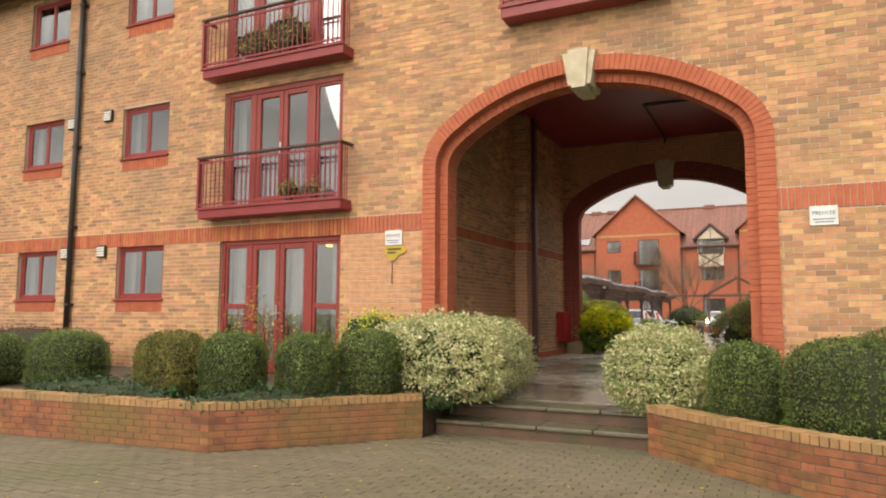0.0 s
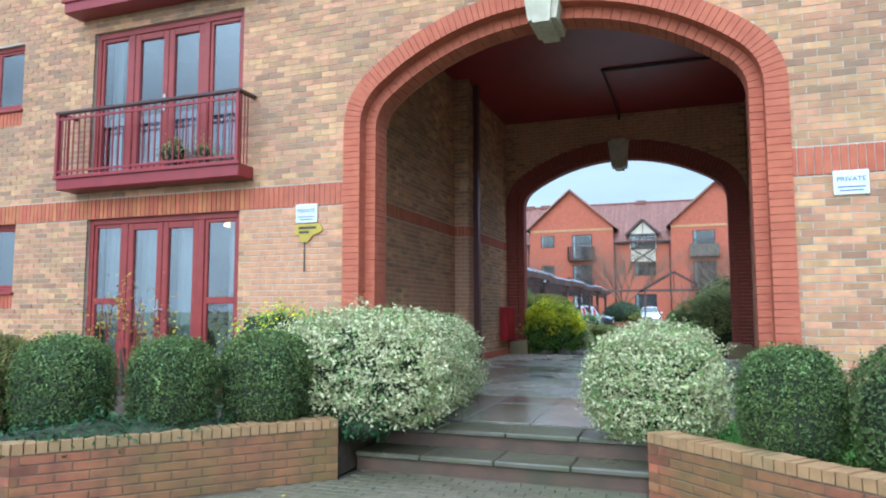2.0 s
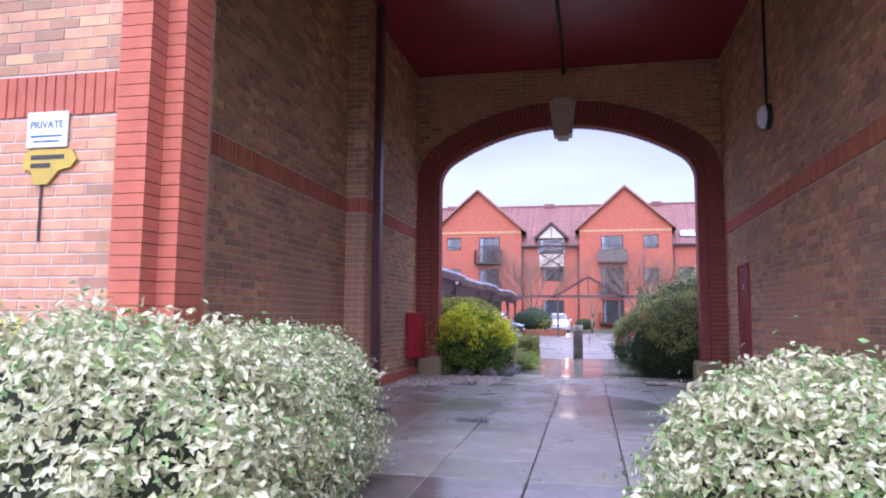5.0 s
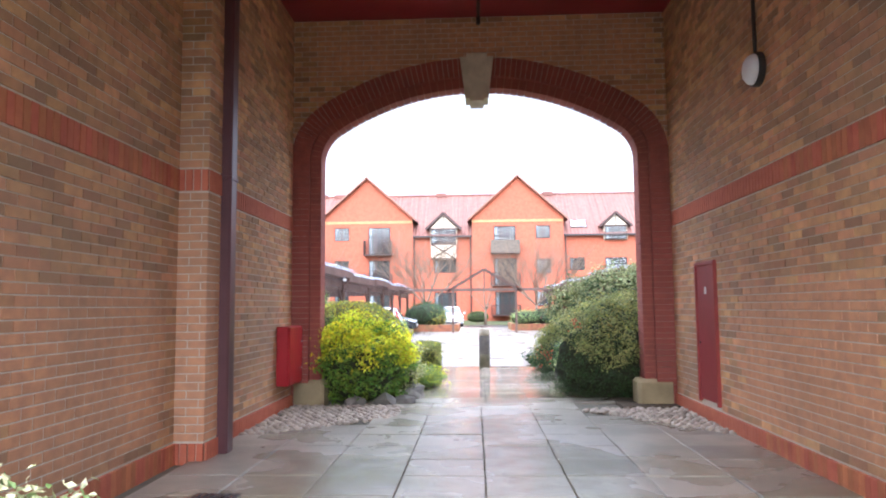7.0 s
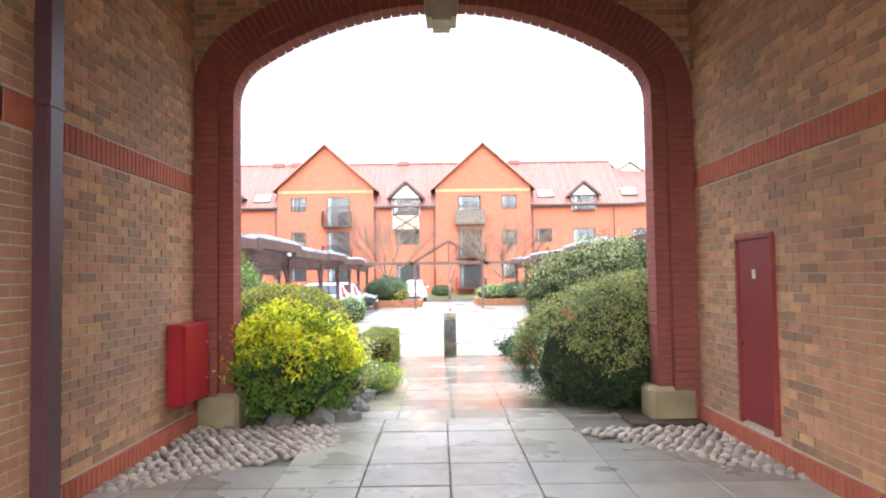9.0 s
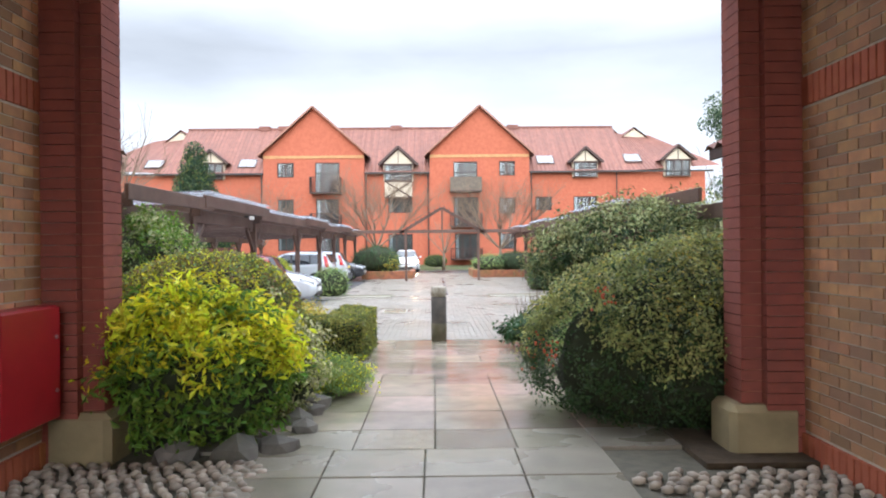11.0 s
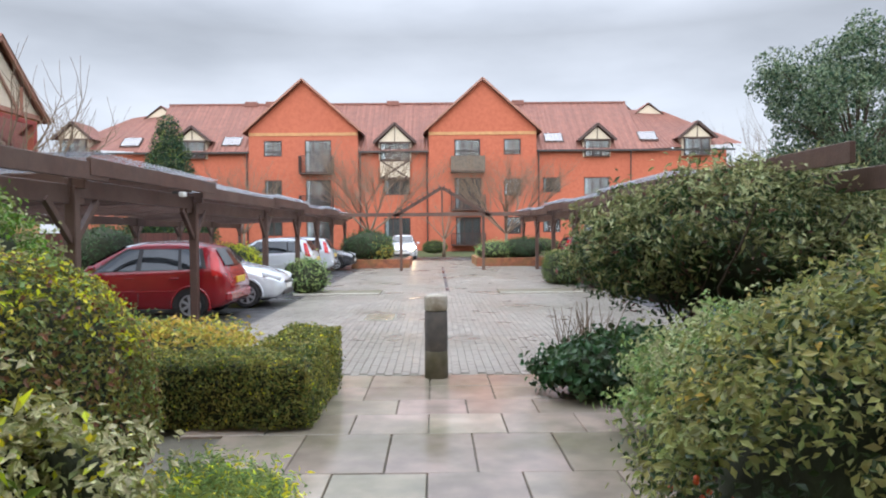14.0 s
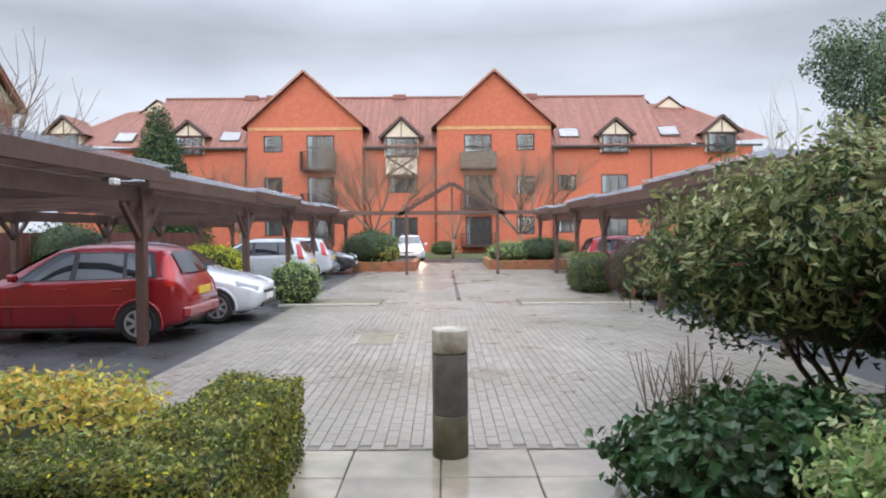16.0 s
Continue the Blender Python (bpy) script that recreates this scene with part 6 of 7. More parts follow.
            for k in range(24):
                e, d = 2 * math.pi * k / 24, 2 * math.pi * (k + 1) / 24
                g.beam((r * 0.67 * math.cos(e), r * 0.67 * math.sin(e), 0.085), (r * 0.67 * math.cos(d), r * 0.67 * math.sin(d), 0.085), 0.03, 0.04, 0)
            for k in range(7):
                e = 2 * math.pi * k / 7
                g.beam((0, 0, 0.08), (r * 0.67 * math.cos(e), r * 0.67 * math.sin(e), 0.08), 0.06 * scale, 0.025, 0.005)
            part("rim", g, ALLOY, w)

    def sheet(rows, m, nm):
        """A bowed pane across the car: rows of (x, half width, z)."""
        g, k = Geo(), 8
        pts = [P(px - (0.05 if px < 2 else -0.05) * (1 - (2 * i / k - 1) ** 2), hw * (2 * i / k - 1), pz) for px, hw, pz in rows for i in range(k + 1)]
        g.add(pts, [(j * (k + 1) + i, j * (k + 1) + i + 1, (j + 1) * (k + 1) + i + 1, (j + 1) * (k + 1) + i) for j in range(len(rows) - 1) for i in range(k)])
        part(nm, g, m, c, smooth=True)

    sheet([(1.16, 0.66, 1.035), (1.50, 0.60, 1.235), (1.84, 0.55, 1.415)], CARGLASS, "windscreen")
    sheet([(3.80, 0.57, 1.05), (3.69, 0.53, 1.23), (3.59, 0.50, 1.385)], CARGLASS, "rear_window")
    part("number_plate", Geo().box(1.955 * scale, -0.26, 0.70 * scale, 1.985 * scale, 0.26, 0.82 * scale, 0.003), PLATE_Y, c, "yellow rear number plate")
    part("number_plate", Geo().box(-1.99 * scale, -0.26, 0.40 * scale, -1.965 * scale, 0.26, 0.51 * scale, 0.003), PLATE_W, c, "white front number plate")
    part("grille", Geo().box(-1.985 * scale, -0.34, 0.53 * scale, -1.94 * scale, 0.34, 0.585 * scale, 0.01), BLACKPIPE, c)
    part("air_intake", Geo().box(-1.98 * scale, -0.5, 0.27 * scale, -1.93 * scale, 0.5, 0.37 * scale, 0.015), BLACKPIPE, c)
    part("bumper", Geo().box(1.80 * scale, -0.73 * scale, 0.33 * scale, 1.985 * scale, 0.73 * scale, 0.58 * scale, 0.07), paint, c)
    return c


HEADLIT = glow("lit_headlamp", (1.0, 0.68, 0.32), 90.0)
car("hatchback", -8.34, 32.27, 0, REDPAINT, "red hatchback parked nose-in beneath the carport")
car("hatchback", -7.85, 34.5, 180, SILVER, "pale silver car facing out beneath the carport")
car("hatchback", -8.6, 43.2, 0, WHITEPAINT, "white hatchback parked beneath the carport")
car("hatchback", -8.5, 46.8, 0, SILVER, "silver hatchback parked beneath the carport")
car("hatchback", -8.0, 49.4, 180, BLACKPAINT, "black car parked beneath the carport")
car("hatchback", 4.4, 45.4, 180, REDPAINT, "red hatchback parked beneath the far carport")
car("hatchback", 4.9, 42.8, 180, SILVER, "silver hatchback parked beneath the far carport")
car("hatchback", -4.4, 61.5, 90, WHITEPAINT, "white car with a lit headlamp on the far road", True)

# ---- passage fittings ----
SITE[0] = Matrix()
pp = thing("downpipe", "tall square brown downpipe on the passage pier", "downpipe", -5.03, 15.45, 0.4)
part("shaft", Geo().box(-0.09, -0.09, 0, 0.09, 0.09, CZ - 0.41, 0.02), PIPE, pp)
part("joint_collar", Geo().box(-0.097, -0.097, 2.62, 0.097, 0.097, 2.66, 0.006), PIPE, pp)
dp = thing("rainwater_pipe", "black round rainwater pipe with brackets", "downpipe", -13.25, FY - 0.09, 0)
part("shaft", Geo().tube((0, 0, 0.1), (0, 0, EAVE - 0.05), 0.055, n=14), BLACKPIPE, dp, smooth=True)
for z in (1.6, 3.2, 4.9, 6.5, 8.0):
    part("bracket", Geo().lathe([(0.068, z), (0.068, z + 0.05)], 14).box(-0.09, 0.02, z, 0.09, 0.085, z + 0.05, 0.004), BLACKPIPE, dp)
for x, z in ((-12.35, 2.69), (-12.35, 5.49), (-13.45, 2.69), (-13.45, 5.45)):
    v = thing("wall_vent", "small grey louvred wall vent", "vent", x, FY - 0.02, z)
    part("frame", Geo().box(-0.12, -0.05, -0.12, 0.12, 0.005, 0.12, 0.01), BLACKPIPE, v)
    for k in range(4):
        part("louvre", Geo().beam((-0.1, -0.055, -0.08 + 0.05 * k), (0.1, -0.055, -0.08 + 0.05 * k), 0.01, 0.036, 0.002), OFFWHITE, v)


def keystone(x, y, z0, z1, w0, w1, depth, label):
    k = thing("keystone", label, "keystone", x, y, z0)
    h = z1 - z0
    part("block", Geo().add([(-w0, -0.10, 0), (w0, -0.10, 0), (w1, -0.10, h), (-w1, -0.10, h), (-w0, depth, 0), (w0, depth, 0), (w1, depth, h), (-w1, depth, h)], [(0, 1, 2, 3), (5, 4, 7, 6), (4, 0, 3, 7), (1, 5, 6, 2), (3, 2, 6, 7), (4, 5, 1, 0)]), STONE, k)
    part("centre_rib", Geo().add([(-w0 * 0.6, -0.15, -0.05), (w0 * 0.6, -0.15, -0.05), (w1 * 0.62, -0.15, h + 0.03), (-w1 * 0.62, -0.15, h + 0.03), (-w0 * 0.6, depth, -0.05), (w0 * 0.6, depth, -0.05), (w1 * 0.62, depth, h + 0.03), (-w1 * 0.62, depth, h + 0.03)], [(0, 1, 2, 3), (5, 4, 7, 6), (4, 0, 3, 7), (1, 5, 6, 2), (3, 2, 6, 7), (4, 5, 1, 0)]), STONE, k)


keystone(-2.53, FY, 4.72, 5.2, 0.16, 0.24, 0.5, "pale cast stone keystone over the arch")
keystone(-2.53, BACK_Y, 4.72, 5.33, 0.16, 0.24, 0.25, "pale cast stone keystone over the courtyard arch")
for x0, x1, s in ((-5.18, -4.72, 1), (-0.38, 0.13, -1)):
    p = thing("plinth_stone", "buff cast stone arch plinth with a rounded corner", "plinth", (x0 + x1) / 2, BACK_Y, 0.40)
    hw = (x1 - x0) / 2
    part("block", Geo().box(-hw, -0.04, -0.05, hw, 0.36, 0.36, 0.045), BUFFSTONE, p)
bx = thing("meter_box", "bright red steel box on the passage wall", "box", LX2 + 0.012, 18.1, 0.76)
part("case", Geo().box(0, -0.33, 0, 0.16, 0.33, 0.77, 0.012), SIGNALRED, bx)
part("lid", Geo().box(0.16, -0.32, 0.01, 0.178, 0.32, 0.76, 0.006), SIGNALRED, bx)
for z in (0.2, 0.56):
    part("lock", Geo().tube((0.178, 0.27, z), (0.186, 0.27, z), 0.014), STEEL, bx)
cd = thing("cupboard_door", "dull red flush service door in the brick wall", "door", RX - 0.012, 17.16, 0.62, kind="structure")
part("leaf", Geo().box(-0.012, -0.30, 0.03, 0.03, 0.30, 1.62, 0.005), MAROON, cd)
part("door_frame", Geo().box(-0.03, -0.345, 0, 0.03, -0.30, 1.66, 0.005).box(-0.03, 0.30, 0, 0.03, 0.345, 1.66, 0.005).box(-0.03, -0.30, 1.62, 0.03, 0.30, 1.66, 0.005), REDFRAME, cd)
part("notice", Geo().box(-0.016, -0.03, 1.28, -0.012, 0.03, 1.36), OFFWHITE, cd)
part("lock", Geo().tube((-0.012, 0.25, 0.7), (-0.02, 0.25, 0.7), 0.016), BLACKPIPE, cd)
bl = thing("bulkhead_lamp", "round black and white bulkhead lamp, unlit", "lamp", RX - 0.012, 15.4, 4.0)
part("base", Geo().lathe([(0.165, 0.0), (0.165, 0.05), (0.15, 0.06)], 24, pose(0, 0, 0, 0, -90, 0)), BLACKPIPE, bl)
part("diffuser", Geo().lathe([(0.15, 0.05), (0.14, 0.09), (0.105, 0.125), (0.05, 0.14)], 24, pose(0, 0, 0, 0, -90, 0)), WHITE, bl, "white opal diffuser", True)
part("conduit", Geo().tube((-0.03, 0, 0.18), (-0.03, 0, CZ - 4.0), 0.02, n=8), BLACKPIPE, bl)
cn = thing("ceiling_conduit", "black cable conduit across the passage ceiling", "conduit", -2.5, 14.5, CZ - 0.03)
part("run", Geo().tube((0, 0.9, 0), (0, 3.95, 0), 0.025, n=8).tube((0, 0.9, 0), (2.6, 0.9, 0), 0.025, n=8), BLACKPIPE, cn)
part("drop", Geo().tube((0, 3.95, 0), (0, 3.95, -0.12), 0.03, n=8), BLACKPIPE, cn)

# signs
def text_mesh(body, size, m, parent, x, y, z):
    cu = bpy.data.curves.new("writing", "FONT")
    cu.body, cu.size, cu.align_x, cu.extrude = body, size, "CENTER", 0.001
    ob = new("lettering", cu)
    me = bpy.data.meshes.new_from_object(ob.evaluated_get(bpy.context.evaluated_depsgraph_get()))
    bpy.data.objects.remove(ob)
    o = part("lettering", me, m, parent)
    o.matrix_basis = pose(x, y, z, 90, 0, 0)


for x, name in ((-5.585, "a"), (0.45, "b")):
    s = thing("private_sign", "white rectangular private property sign", "sign", x, FY - 0.02, 2.665)
    part("board", Geo().box(-0.155, -0.012, -0.12, 0.155, 0.004, 0.12, 0.004), OFFWHITE, s)
    text_mesh("PRIVATE", 0.068, BLUEINK, s, 0, -0.014, 0.01)
    for k in range(2):
        part("small_print", Geo().box(-0.12 + 0.02 * k, -0.0135, -0.05 - 0.035 * k, 0.12 - 0.02 * k, -0.0125, -0.038 - 0.035 * k), BLUEINK, s)
ys_ = thing("yellow_sign", "yellow cut-out arrow-like name sign", "sign", -5.56, FY - 0.02, 2.43)
part("board", Geo().prism([(-0.2, -0.02), (-0.17, 0.1), (0.17, 0.1), (0.21, 0.03), (0.17, -0.02), (0.08, -0.04), (0.0, -0.13), (-0.1, -0.13), (-0.13, -0.04)], "y", -0.012, 0.004), YELLOW, ys_)
for k in range(2):
    part("print_bar", Geo().box(-0.13, -0.0145, 0.035 - 0.055 * k, 0.12 - 0.1 * k, -0.0125, 0.065 - 0.055 * k), DARKINK, ys_)
part("drip_stain", Geo().box(-0.06, 0.0, -0.5, -0.045, 0.006, -0.13), BLACKPIPE, ys_)

# balcony plants
for x, z, s in ((-8.45, 5.95, 0.33), (-7.75, 5.95, 0.4), (-7.6, 3.36, 0.17), (-7.1, 3.36, 0.1)):
    pt = bush("potted_plant", x, FY - 0.14, z + 0.1, s * 1.1, 0.13, s * 1.5, OLIVE, "leafy potted plant on the balcony", int(900 * s / 0.3), 0.06, 1.9, 0.2, 0.09, category="plant")
    part("pot", Geo().lathe([(0.07, -0.13), (0.1, 0.04)], 14), BLACKPIPE, pt)

SITE[0] = YARD
# brick porches against the courtyard side, with tiled roofs
for s, x0, x1 in ((1, -9.0, -6.0), (-1, 0.75, 3.75)):
    p = thing("tiled_porch", "small brick porch with a red tiled roof", "porch", (x0 + x1) / 2, 19.42, 0.3)
    part("wall", Geo().box(-1.5, 0, 0, 1.5, 1.65, 2.2), YELLOWBRICK, p)
    part("window", Geo().box(-1.51, 0.4, 2.2, 1.51, 1.66, 2.62), CARGLASS, p)
    part("corner_post", Geo().box(1.44 * s - 0.05, 1.6, 2.2, 1.44 * s + 0.05, 1.68, 2.62), OFFWHITE, p)
    g = tiled(Geo(), (1.85 * s, -0.1, 2.62), (1.85 * s, 1.95, 2.62), (-0.2 * s, 1.95, 3.5), (-0.2 * s, -0.1, 3.5), 0.24, 0.05)
    part("roof", g, TILE, p, "red clay pantile roof")
    part("fascia", Geo().beam((1.8 * s, -0.1, 2.58), (1.8 * s, 1.9, 2.58), 0.04, 0.12), DARKFRAME, p)

# pyracantha berries, dry stalks, rocks
rb = random.Random(9)
for cx, cy, cz in ((-1.52, 20.75, 0.85), (-1.5, 20.55, 1.05), (-1.42, 20.2, 1.0), (-1.05, 19.8, 1.55)):
    b = thing("berry_cluster", "bright orange-red pyracantha berries", "berries", cx, cy, cz, group="berry clusters")
    g = Geo()
    for k in range(16):
        m = pose(rb.gauss(0, 0.045), rb.gauss(0, 0.045), rb.gauss(0, 0.06))
        g.lathe([(0.004, -0.011), (0.011, -0.004), (0.011, 0.004), (0.004, 0.011)], 6, m)
    tagged(part("berries", g, BERRY, b), kind="stuff")
st = thing("dry_stalks", "dry brown upright stalks in the ivy", "plant", -0.8, 25.6, 0.75)
g = Geo()
for k in range(46):
    a, r = rb.uniform(0, 6.28), rb.uniform(0, 0.3)
    p = Vector((r * math.cos(a), r * math.sin(a), 0))
    g.tube(p, p + Vector((rb.gauss(0, 0.1), rb.gauss(0, 0.1), rb.uniform(0.25, 0.5))), 0.006, 0.003, 4, False)
tagged(part("stalks", g, PALEBARK, st), kind="stuff")
bag = thing("plastic_bag", "crumpled bright blue plastic bag under the shrub", "bag", 0.1, 24.2, 0.33)
b = bmesh.new()
bmesh.ops.create_icosphere(b, subdivisions=3, radius=1.0)
for p in b.verts:
    p.co *= 1 + 0.35 * noise.noise(p.co * 2.3) + 0.12 * noise.noise(p.co * 6.0)
    p.co = Vector((p.co.x * 0.2, p.co.y * 0.16, 0.46 + p.co.z * 0.5))
me = bpy.data.meshes.new("sack")
b.to_mesh(me)
b.free()
part("sack", me, mat("blue_polythene", (0.02, 0.09, 0.5), (0.015, 0.06, 0.4), 0.3, 9, bump=0.1), bag)
us = thing("forked_stems", "bare forked stems beneath the domed shrub", "shrub", 1.0, 26.4, 0.3)
g = Geo()
for k in range(7):
    a = k * 0.9
    g = Geo()
    limb(g, (0.1 * math.cos(a), 0.1 * math.sin(a), -0.05), Vector((0.8 * math.cos(a), 0.8 * math.sin(a), 1.0)).normalized(), 0.035, 1.5, rb, 1, 1)
    part("stem", g, BARK, us)
for x, y, sx in ((-3.72, 19.6, 0.2), (-3.98, 19.42, 0.22), (-4.45, 19.42, 0.2), (-3.7, 21.1, 0.2), (-3.72, 20.5, 0.17), (-3.68, 20.85, 0.14), (-3.6, 20.2, 0.14)):
    b = bmesh.new()
    bmesh.ops.create_icosphere(b, subdivisions=1, radius=1.0)
    for p in b.verts:
        p.co *= 1 + 0.55 * noise.noise(p.co * 1.7 + Vector((x * 9, y * 7, 0)))
        p.co = Vector((p.co.x * sx, p.co.y * sx * 0.8, p.co.z * sx * 0.65))
    me = bpy.data.meshes.new("rock")
    b.to_mesh(me)
    b.free()
    me.materials.append(ROCK)
    rk = new("rock", me)
    rk.matrix_basis = SITE[0] @ pose(x, y, 0.33 + sx * 0.2)
    tagged(rk, "rough grey edging rock by the path", "rock", "edging rocks")

# ---- pieces of walls, floors and pavements ----
SITE[0] = Matrix()
ALLHOLES = HOLES + APRON
B0, B1 = 2.76, 3.06
lay(wall_front, brick_run(FX0, FX1, 0.06, B0 - JT, ALLHOLES, F_OUT, seed=1), on_front, BUFF, (-6.58, -5.1, 1.0, 2.7), label="buff facing bricks")
lay(wall_front, brick_run(FX0, FX1, B1, EAVE, ALLHOLES, F_OUT, seed=2), on_front, BUFF, None, label="buff facing bricks")
lay(wall_front, brick_run(FX0, FX1, B0, B1 - JT, FRENCH, F_OUT, True), on_front, RED, (-6.5, 1.5, 2, 4), depth=0.016, rest="soldier_course", label="red soldier course")
for a in APRON:
    lay(wall_front, brick_run(a[0], a[1], a[2], a[3] - JT, vertical=True), on_front, RED, (-30, 30, 0, 9), depth=0.016)
voussoirs(wall_front, F_OUT, F_MID, on_front, RED, 0.03, -0.16)
voussoirs(wall_front, F_MID, F_IN, on_front, RED, -0.14, -0.45)
for wall, plane, y0, y1, near in ((wall_passage_left, lambda u, z, d: (LX + d, u, z), FY + 0.34, PY0, (12.6, 14.9, 0.6, 2.0)), (wall_passage_left, lambda u, z, d: (LX2 + d, u, z), PY1, BACK_Y, None), (wall_passage_right, lambda u, z, d: (RX - d, u, z), FY + 0.34, BACK_Y, (13.5, 16.2, 0.6, 2.0))):
    cut = [(16.81, 17.51, 0.62, 2.28)] if wall is wall_passage_right else []
    lay(wall, brick_run(y0, y1, 0.30, 0.58, [], None, True), plane, RED, (15.6, 18.5, 0, 1), depth=0.03, rest="red_skirting")
    lay(wall, brick_run(y0, y1, 0.59, 2.85, cut), plane, BUFF, near, label="buff facing bricks")
    lay(wall, brick_run(y0, y1, 2.86, 3.07, [], None, True), plane, RED, (15.0, 18.5, 2, 4), depth=0.014, rest="soldier_course")
    lay(wall, brick_run(y0, y1, 3.08, CZ), plane, BUFF, None, label="buff facing bricks")
for plane, u0, u1 in ((lambda u, z, d: (u, PY0 - d, z), LX + 0.005, PX), (lambda u, z, d: (PX + d, u, z), PY0, PY1)):
    lay(wall_passage_left, brick_run(u0, u1, 0.30, 0.58, vertical=True), plane, RED, (-9, 20, 0, 1), depth=0.02)
    lay(wall_passage_left, brick_run(u0, u1, 0.59, 2.85, shift=u0), plane, BUFF, (-9, 20, 0, 3))
    lay(wall_passage_left, brick_run(u0, u1, 2.86, 3.07, vertical=True), plane, RED, (-9, 20, 0, 4), depth=0.014)
    lay(wall_passage_left, brick_run(u0, u1, 3.08, CZ, shift=u0), plane, BUFF, None)
lay(wall_rear, brick_run(LX, RX, 0.4, CZ, [], R_OUT), on_rear_in, BUFF, (-5, 0, 5.0, 5.9), label="buff facing bricks")
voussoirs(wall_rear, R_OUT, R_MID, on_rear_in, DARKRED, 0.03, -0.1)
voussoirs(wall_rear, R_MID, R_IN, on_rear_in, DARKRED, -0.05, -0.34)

# path slabs: 0.6 m squares through the passage and out to the paving
SLABX = [-5.17, -4.52, -3.86, -3.2, -2.53, -1.88, -1.24, -0.58, 0.13]
OUT_SLABX = [-4.36, -3.72, -3.07, -2.46, -1.85, -1.24, -0.63]
rs = random.Random(3)
ROWS = [9.16 + 0.6 * k for k in range(15)] + [18.15, 18.76, 19.36, 20.01, 20.67, 21.25, 21.87, 22.73, 23.3, 23.8, 24.35, 24.89]
slab_cache = {}
for y, y2 in zip(ROWS, ROWS[1:]):
    off = 0.33 if 21.8 < y < 22.0 or 23.2 < y < 23.4 else 0.0
    xs = SLABX if y < 18.3 else OUT_SLABX
    for a, b in zip(xs, xs[1:]):
        a, b = a + off, b + off
        if y < 10.4 and (b > -0.9 or a < -4.6):
            continue
        if 16.5 < y < 18.4 and (a < -4.2 and y > 16.6 or b > -0.6 and y > 17.2):
            continue
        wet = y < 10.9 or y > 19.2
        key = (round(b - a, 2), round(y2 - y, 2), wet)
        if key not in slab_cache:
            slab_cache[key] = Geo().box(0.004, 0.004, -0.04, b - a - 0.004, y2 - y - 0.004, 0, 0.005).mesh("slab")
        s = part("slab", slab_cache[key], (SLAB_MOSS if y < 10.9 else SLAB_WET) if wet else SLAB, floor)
        tilt = math.degrees(math.atan2(floor_z(y2) - floor_z(y), y2 - y))
        s.matrix_basis = pose(a, y, floor_z(y) + rs.uniform(-0.003, 0.003), tilt + rs.uniform(-0.15, 0.15), rs.uniform(-0.15, 0.15), 0)

solid("bare_soil", Geo().box(-0.64, 18.3, 0.1, 1.2, 19.2, floor_z(18.0) + 0.012), SOIL, "dark bare soil under the pyracantha", "soil", "structure")
# cobbles at the foot of the courtyard arch
cob = []
for k in range(4):
    b = bmesh.new()
    bmesh.ops.create_icosphere(b, subdivisions=1, radius=1.0)
    for p in b.verts:
        p.co *= 1 + 0.18 * noise.noise(p.co * 1.3 + Vector((k * 5, 0, 0)))
        p.co = Vector((p.co.x * 0.05, p.co.y * 0.036, p.co.z * 0.03))
    me = bpy.data.meshes.new("cobble")
    b.to_mesh(me)
    b.free()
    me.polygons.foreach_set("use_smooth", [True] * len(me.polygons))
    me.materials.append(COBBLE)
    cob.append(me)
for name, edge in (("left", lambda y: -5.16 + min(1.55, 0.25 + 1.1 * (y - 16.3))), ("right", None)):
    bed = thing("cobble_patch", "rounded river cobbles set in mortar", "cobbles", -4.4 if edge else -0.2, 17.5, 0.40, kind="structure")
    k = 0
    for i in range(26):
        for j in range(30):
            yy = 16.35 + i * 0.088 + rs.uniform(-0.015, 0.015)
            xx = (-5.12 + j * 0.1 if edge else 0.08 - j * 0.1) + rs.uniform(-0.02, 0.02) + 0.05 * (i % 2)
            if (edge and xx > edge(yy)) or (not edge and xx < 0.1 - min(1.3, 0.1 + 0.75 * (yy - 16.4))) or k >= 300 or yy > (18.5 if edge else 18.2):
                continue
            o = part("cobble", cob[rs.randrange(4)], None, bed)
            o.matrix_basis = pose(xx - bed.location.x, yy - 17.5, 0.016, rs.uniform(-12, 12), rs.uniform(-12, 12), rs.uniform(0, 180))
            k += 1


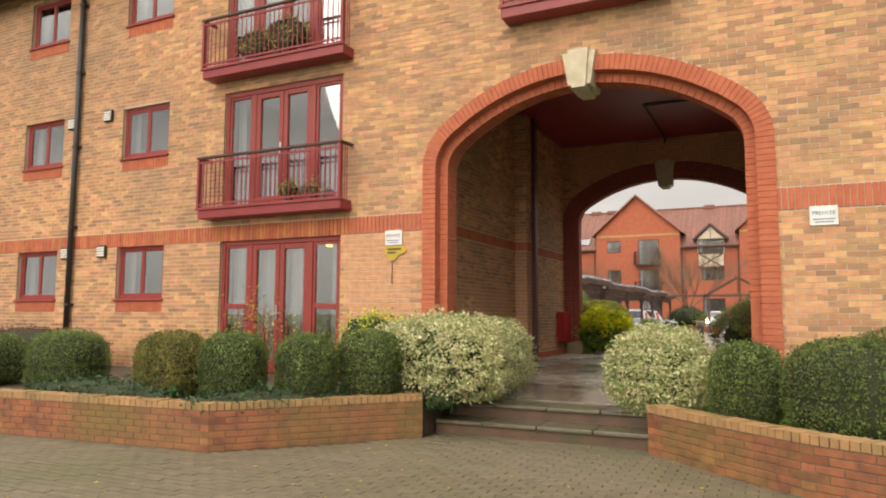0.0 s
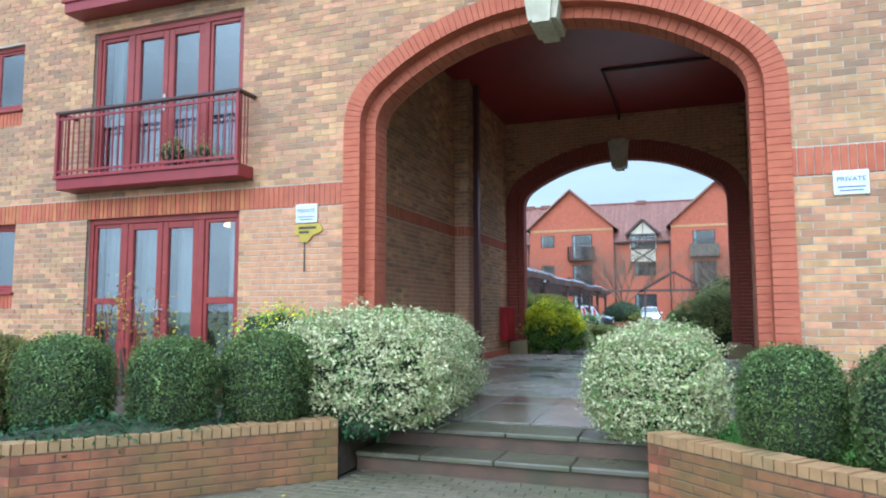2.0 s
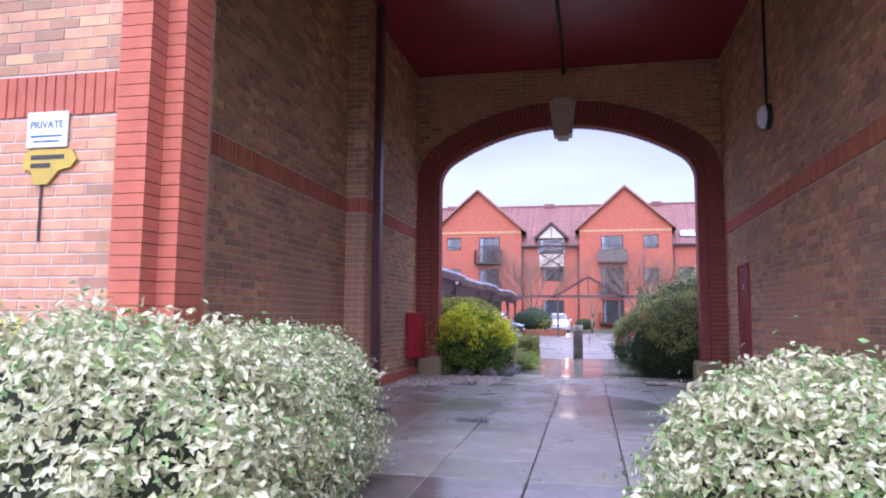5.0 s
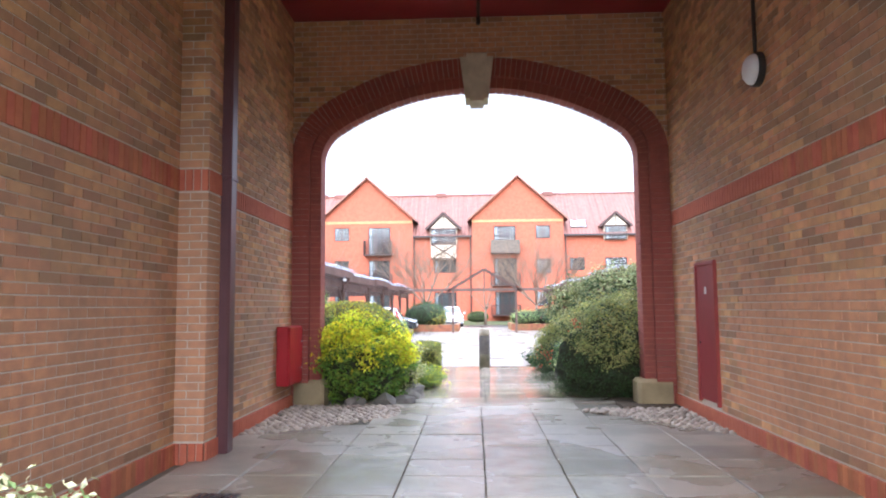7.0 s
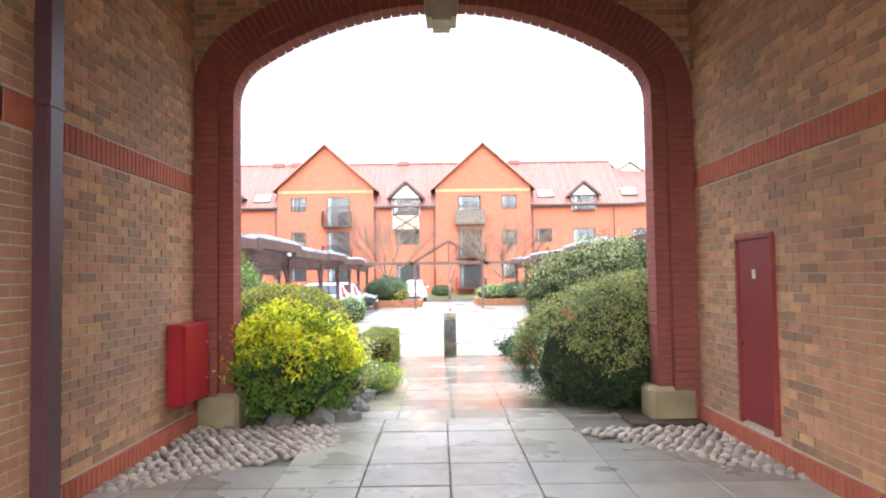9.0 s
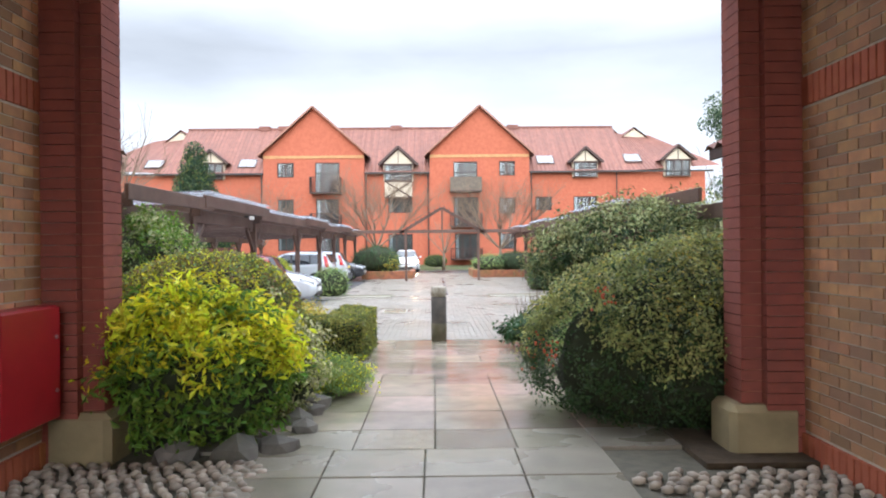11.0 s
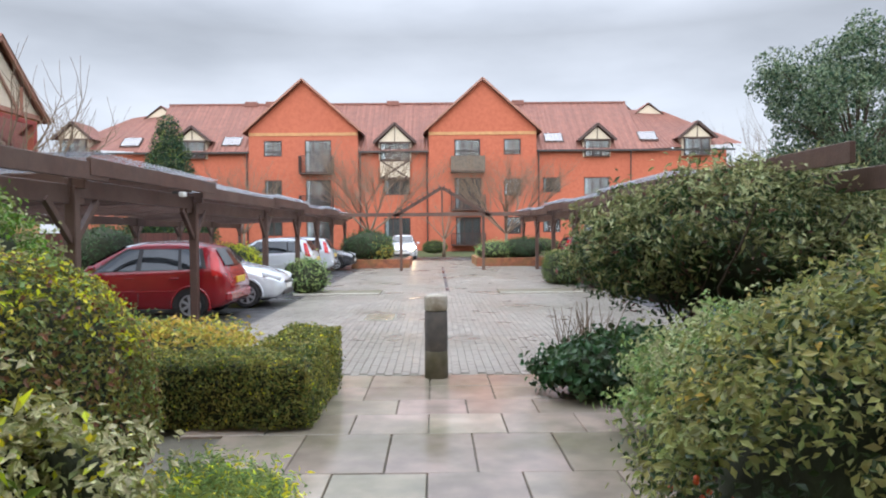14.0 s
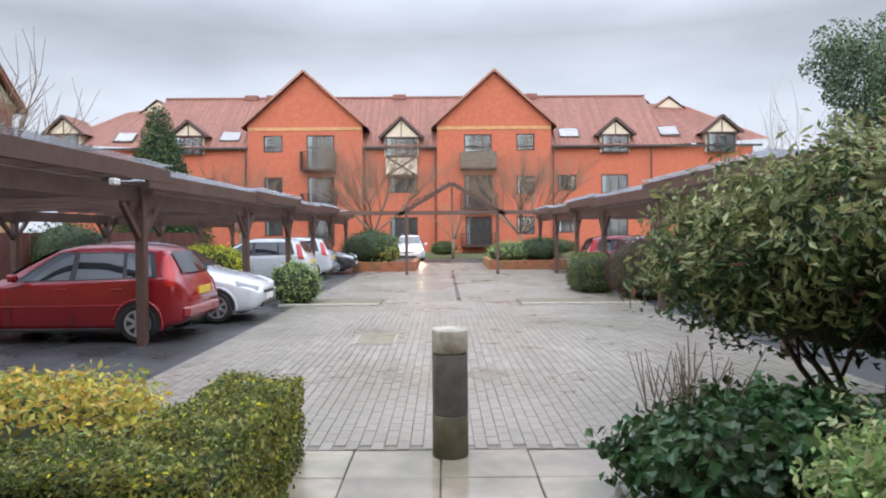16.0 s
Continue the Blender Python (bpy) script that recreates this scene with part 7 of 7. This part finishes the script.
def pavers(parent_name, label, x0, x1, y0, y1, z, material, near, zf=None, keep=None, along_y=False, L=0.2, W=0.1, gap=0.005):
    """Block paving in running bond, joints left open."""
    ob = tagged(new(parent_name), label, "pavement", kind="structure")
    ob.matrix_basis = SITE[0].copy()
    rp = random.Random(8)
    V, F, count = [], [], 0
    me = Geo().box(0, 0, -0.04, (W if along_y else L) - gap, (L if along_y else W) - gap, 0, 0.005).mesh("paver")
    sx, sy = (W, L) if along_y else (L, W)
    nx, ny = int((x1 - x0) / sx), int((y1 - y0) / sy)
    for j in range(ny):
        for i in range(nx):
            x = x0 + i * sx + (sx / 2 if (not along_y and j % 2) else 0)
            y = y0 + j * sy + (sy / 2 if (along_y and i % 2) else 0)
            if keep and not keep(x, y):
                continue
            h = (zf(x, y) if zf else z) + rp.uniform(-0.002, 0.002)
            if near[0] < x < near[1] and near[2] < y < near[3] and count < 300:
                p = part("paver", me, material, ob)
                p.location = (x, y, h)
                count += 1
                continue
            n = len(V)
            c = 0.003
            xa, xb, ya, yb = x, x + sx - gap, y, y + sy - gap
            V += [(xa, ya, h - 0.02), (xb, ya, h - 0.02), (xb, yb, h - 0.02), (xa, yb, h - 0.02), (xa + c, ya + c, h), (xb - c, ya + c, h), (xb - c, yb - c, h), (xa + c, yb - c, h)]
            F += [(n + 4, n + 5, n + 6, n + 7)] + [(n + k, n + (k + 1) % 4, n + 4 + (k + 1) % 4, n + 4 + k) for k in range(4)]
    me2 = bpy.data.meshes.new("paving")
    me2.from_pydata(V, [], F)
    tagged(part("paving", me2, material, ob), kind="stuff")
    return ob


solid("street_bed", Geo().box(-18, -6, -0.2, 6, 8.6, -0.025), JOINT, "sand bed under the street pavers", "road", "structure")
street = pavers("street_paving", "damp brown block-paved street with moss", -14, 5.5, -3.0, 8.4, 0.0, STREETPAVER, (-4.6, -1.2, 6.4, 7.9), keep=lambda x, y: not (y > 7.9 and not -4.1 < x < -1.2) and not (-5.6 < x < -3.9 and y > 7.9 + (x + 3.95) * 1.1) and not (x < -5.5 and y > 6.05))
SITE[0] = YARD
solid("joint_sand", Geo().box(-5.79, 26.21, 0.28, 2.19, 58.49, 0.317), PAVEJOINT, "pale sand swept into the paving joints", "ground", "structure")
court = pavers("courtyard_paving", "wet block-paved courtyard", -5.8, 2.2, 26.2, 58.5, 0.326, PAVER, (-3.9, -0.8, 26.2, 28.6), keep=lambda x, y: not ((x < -3.8 or x > -0.6) and 36.4 < y < 37.8), along_y=True, gap=0.003)
for x0, x1, nm in ((-6.2, -3.9, "paved corner"), (-0.65, 2.2, "paved corner")):
    k = thing("kerb_island", "low concrete-edged corner island in the paving", "kerb", (x0 + x1) / 2, 36.6, 0.30)
    hw = (x1 - x0) / 2
    part("kerb_edge", Geo().box(-hw, 0, 0, hw, 0.12, 0.07, 0.015), KERB, k)
    part("infill", Geo().box(-hw, 0.12, 0, hw, 1.3, 0.05), STREETPAVER, k)
mh = thing("manhole_cover", "square pale manhole cover set in the paving", "manhole cover", -3.48, 31.65, 0.33)
part("rim", Geo().box(-0.32, -0.5, 0, 0.32, 0.5, 0.006), KERB, mh)
part("plate", Geo().box(-0.28, -0.46, 0.006, 0.28, 0.46, 0.010, 0.002), SLAB, mh)
dr = thing("drain_channel", "narrow dark drainage channel in the paving", "drain", -2.05, 37.5, 0.3265)
part("slot", Geo().box(-0.05, 0, 0, 0.05, 13, 0.004), ASPHALT, dr)
SITE[0] = Matrix()
for x, y in ((-3.3, 13.4), (-4.5, 13.9)):
    gd = thing("drain_cover", "small rectangular cast iron drain cover", "drain cover", x, y, floor_z(y) + 0.001)
    part("frame", Geo().box(-0.17, -0.1, 0, 0.17, 0.1, 0.004), BLACKPIPE, gd)
    for k in range(6):
        part("bar", Geo().box(-0.15 + k * 0.052, -0.085, 0.004, -0.125 + k * 0.052, 0.085, 0.008), ASPHALT, gd)
# lawn blades
rl = np.random.default_rng(77)
P = np.stack([rl.uniform(-1.2, 3.0, 9000), rl.uniform(7.0, 10.0, 9000), np.full(9000, 0.375)], axis=1)
P = P[(P[:, 1] > 7.9 - 0.85 * (P[:, 0] + 0.62)) & (P[:, 1] > 7.0)]
me = leaf_mesh("grass_blade", P, np.tile([[1.0, 0.3, 0.0]], (len(P), 1)), 0.05, rl, 0.16, 0.8)
lb = new("lawn_grass", me)
me.materials.append(GRASS)
tagged(lb, "short bright green grass blades", "grass", kind="stuff")
# fallen leaves and litter on the street
P = np.stack([rl.uniform(-6, 1, 260), rl.uniform(3, 8.0, 260), np.full(260, 0.006)], axis=1)
P = P[~((P[:, 0] < -3.9) & (P[:, 1] > 7.8 + (P[:, 0] + 3.95) * 1.1))]
me = leaf_mesh("fallen_leaf", P, np.tile([[0, 0, 1.0]], (len(P), 1)), 0.035, rl, 0.6, 0.12)
me.materials.append(GOLD)
tagged(new("fallen_leaves", me), "scattered small dry leaves on the paving", "leaves", kind="stuff")
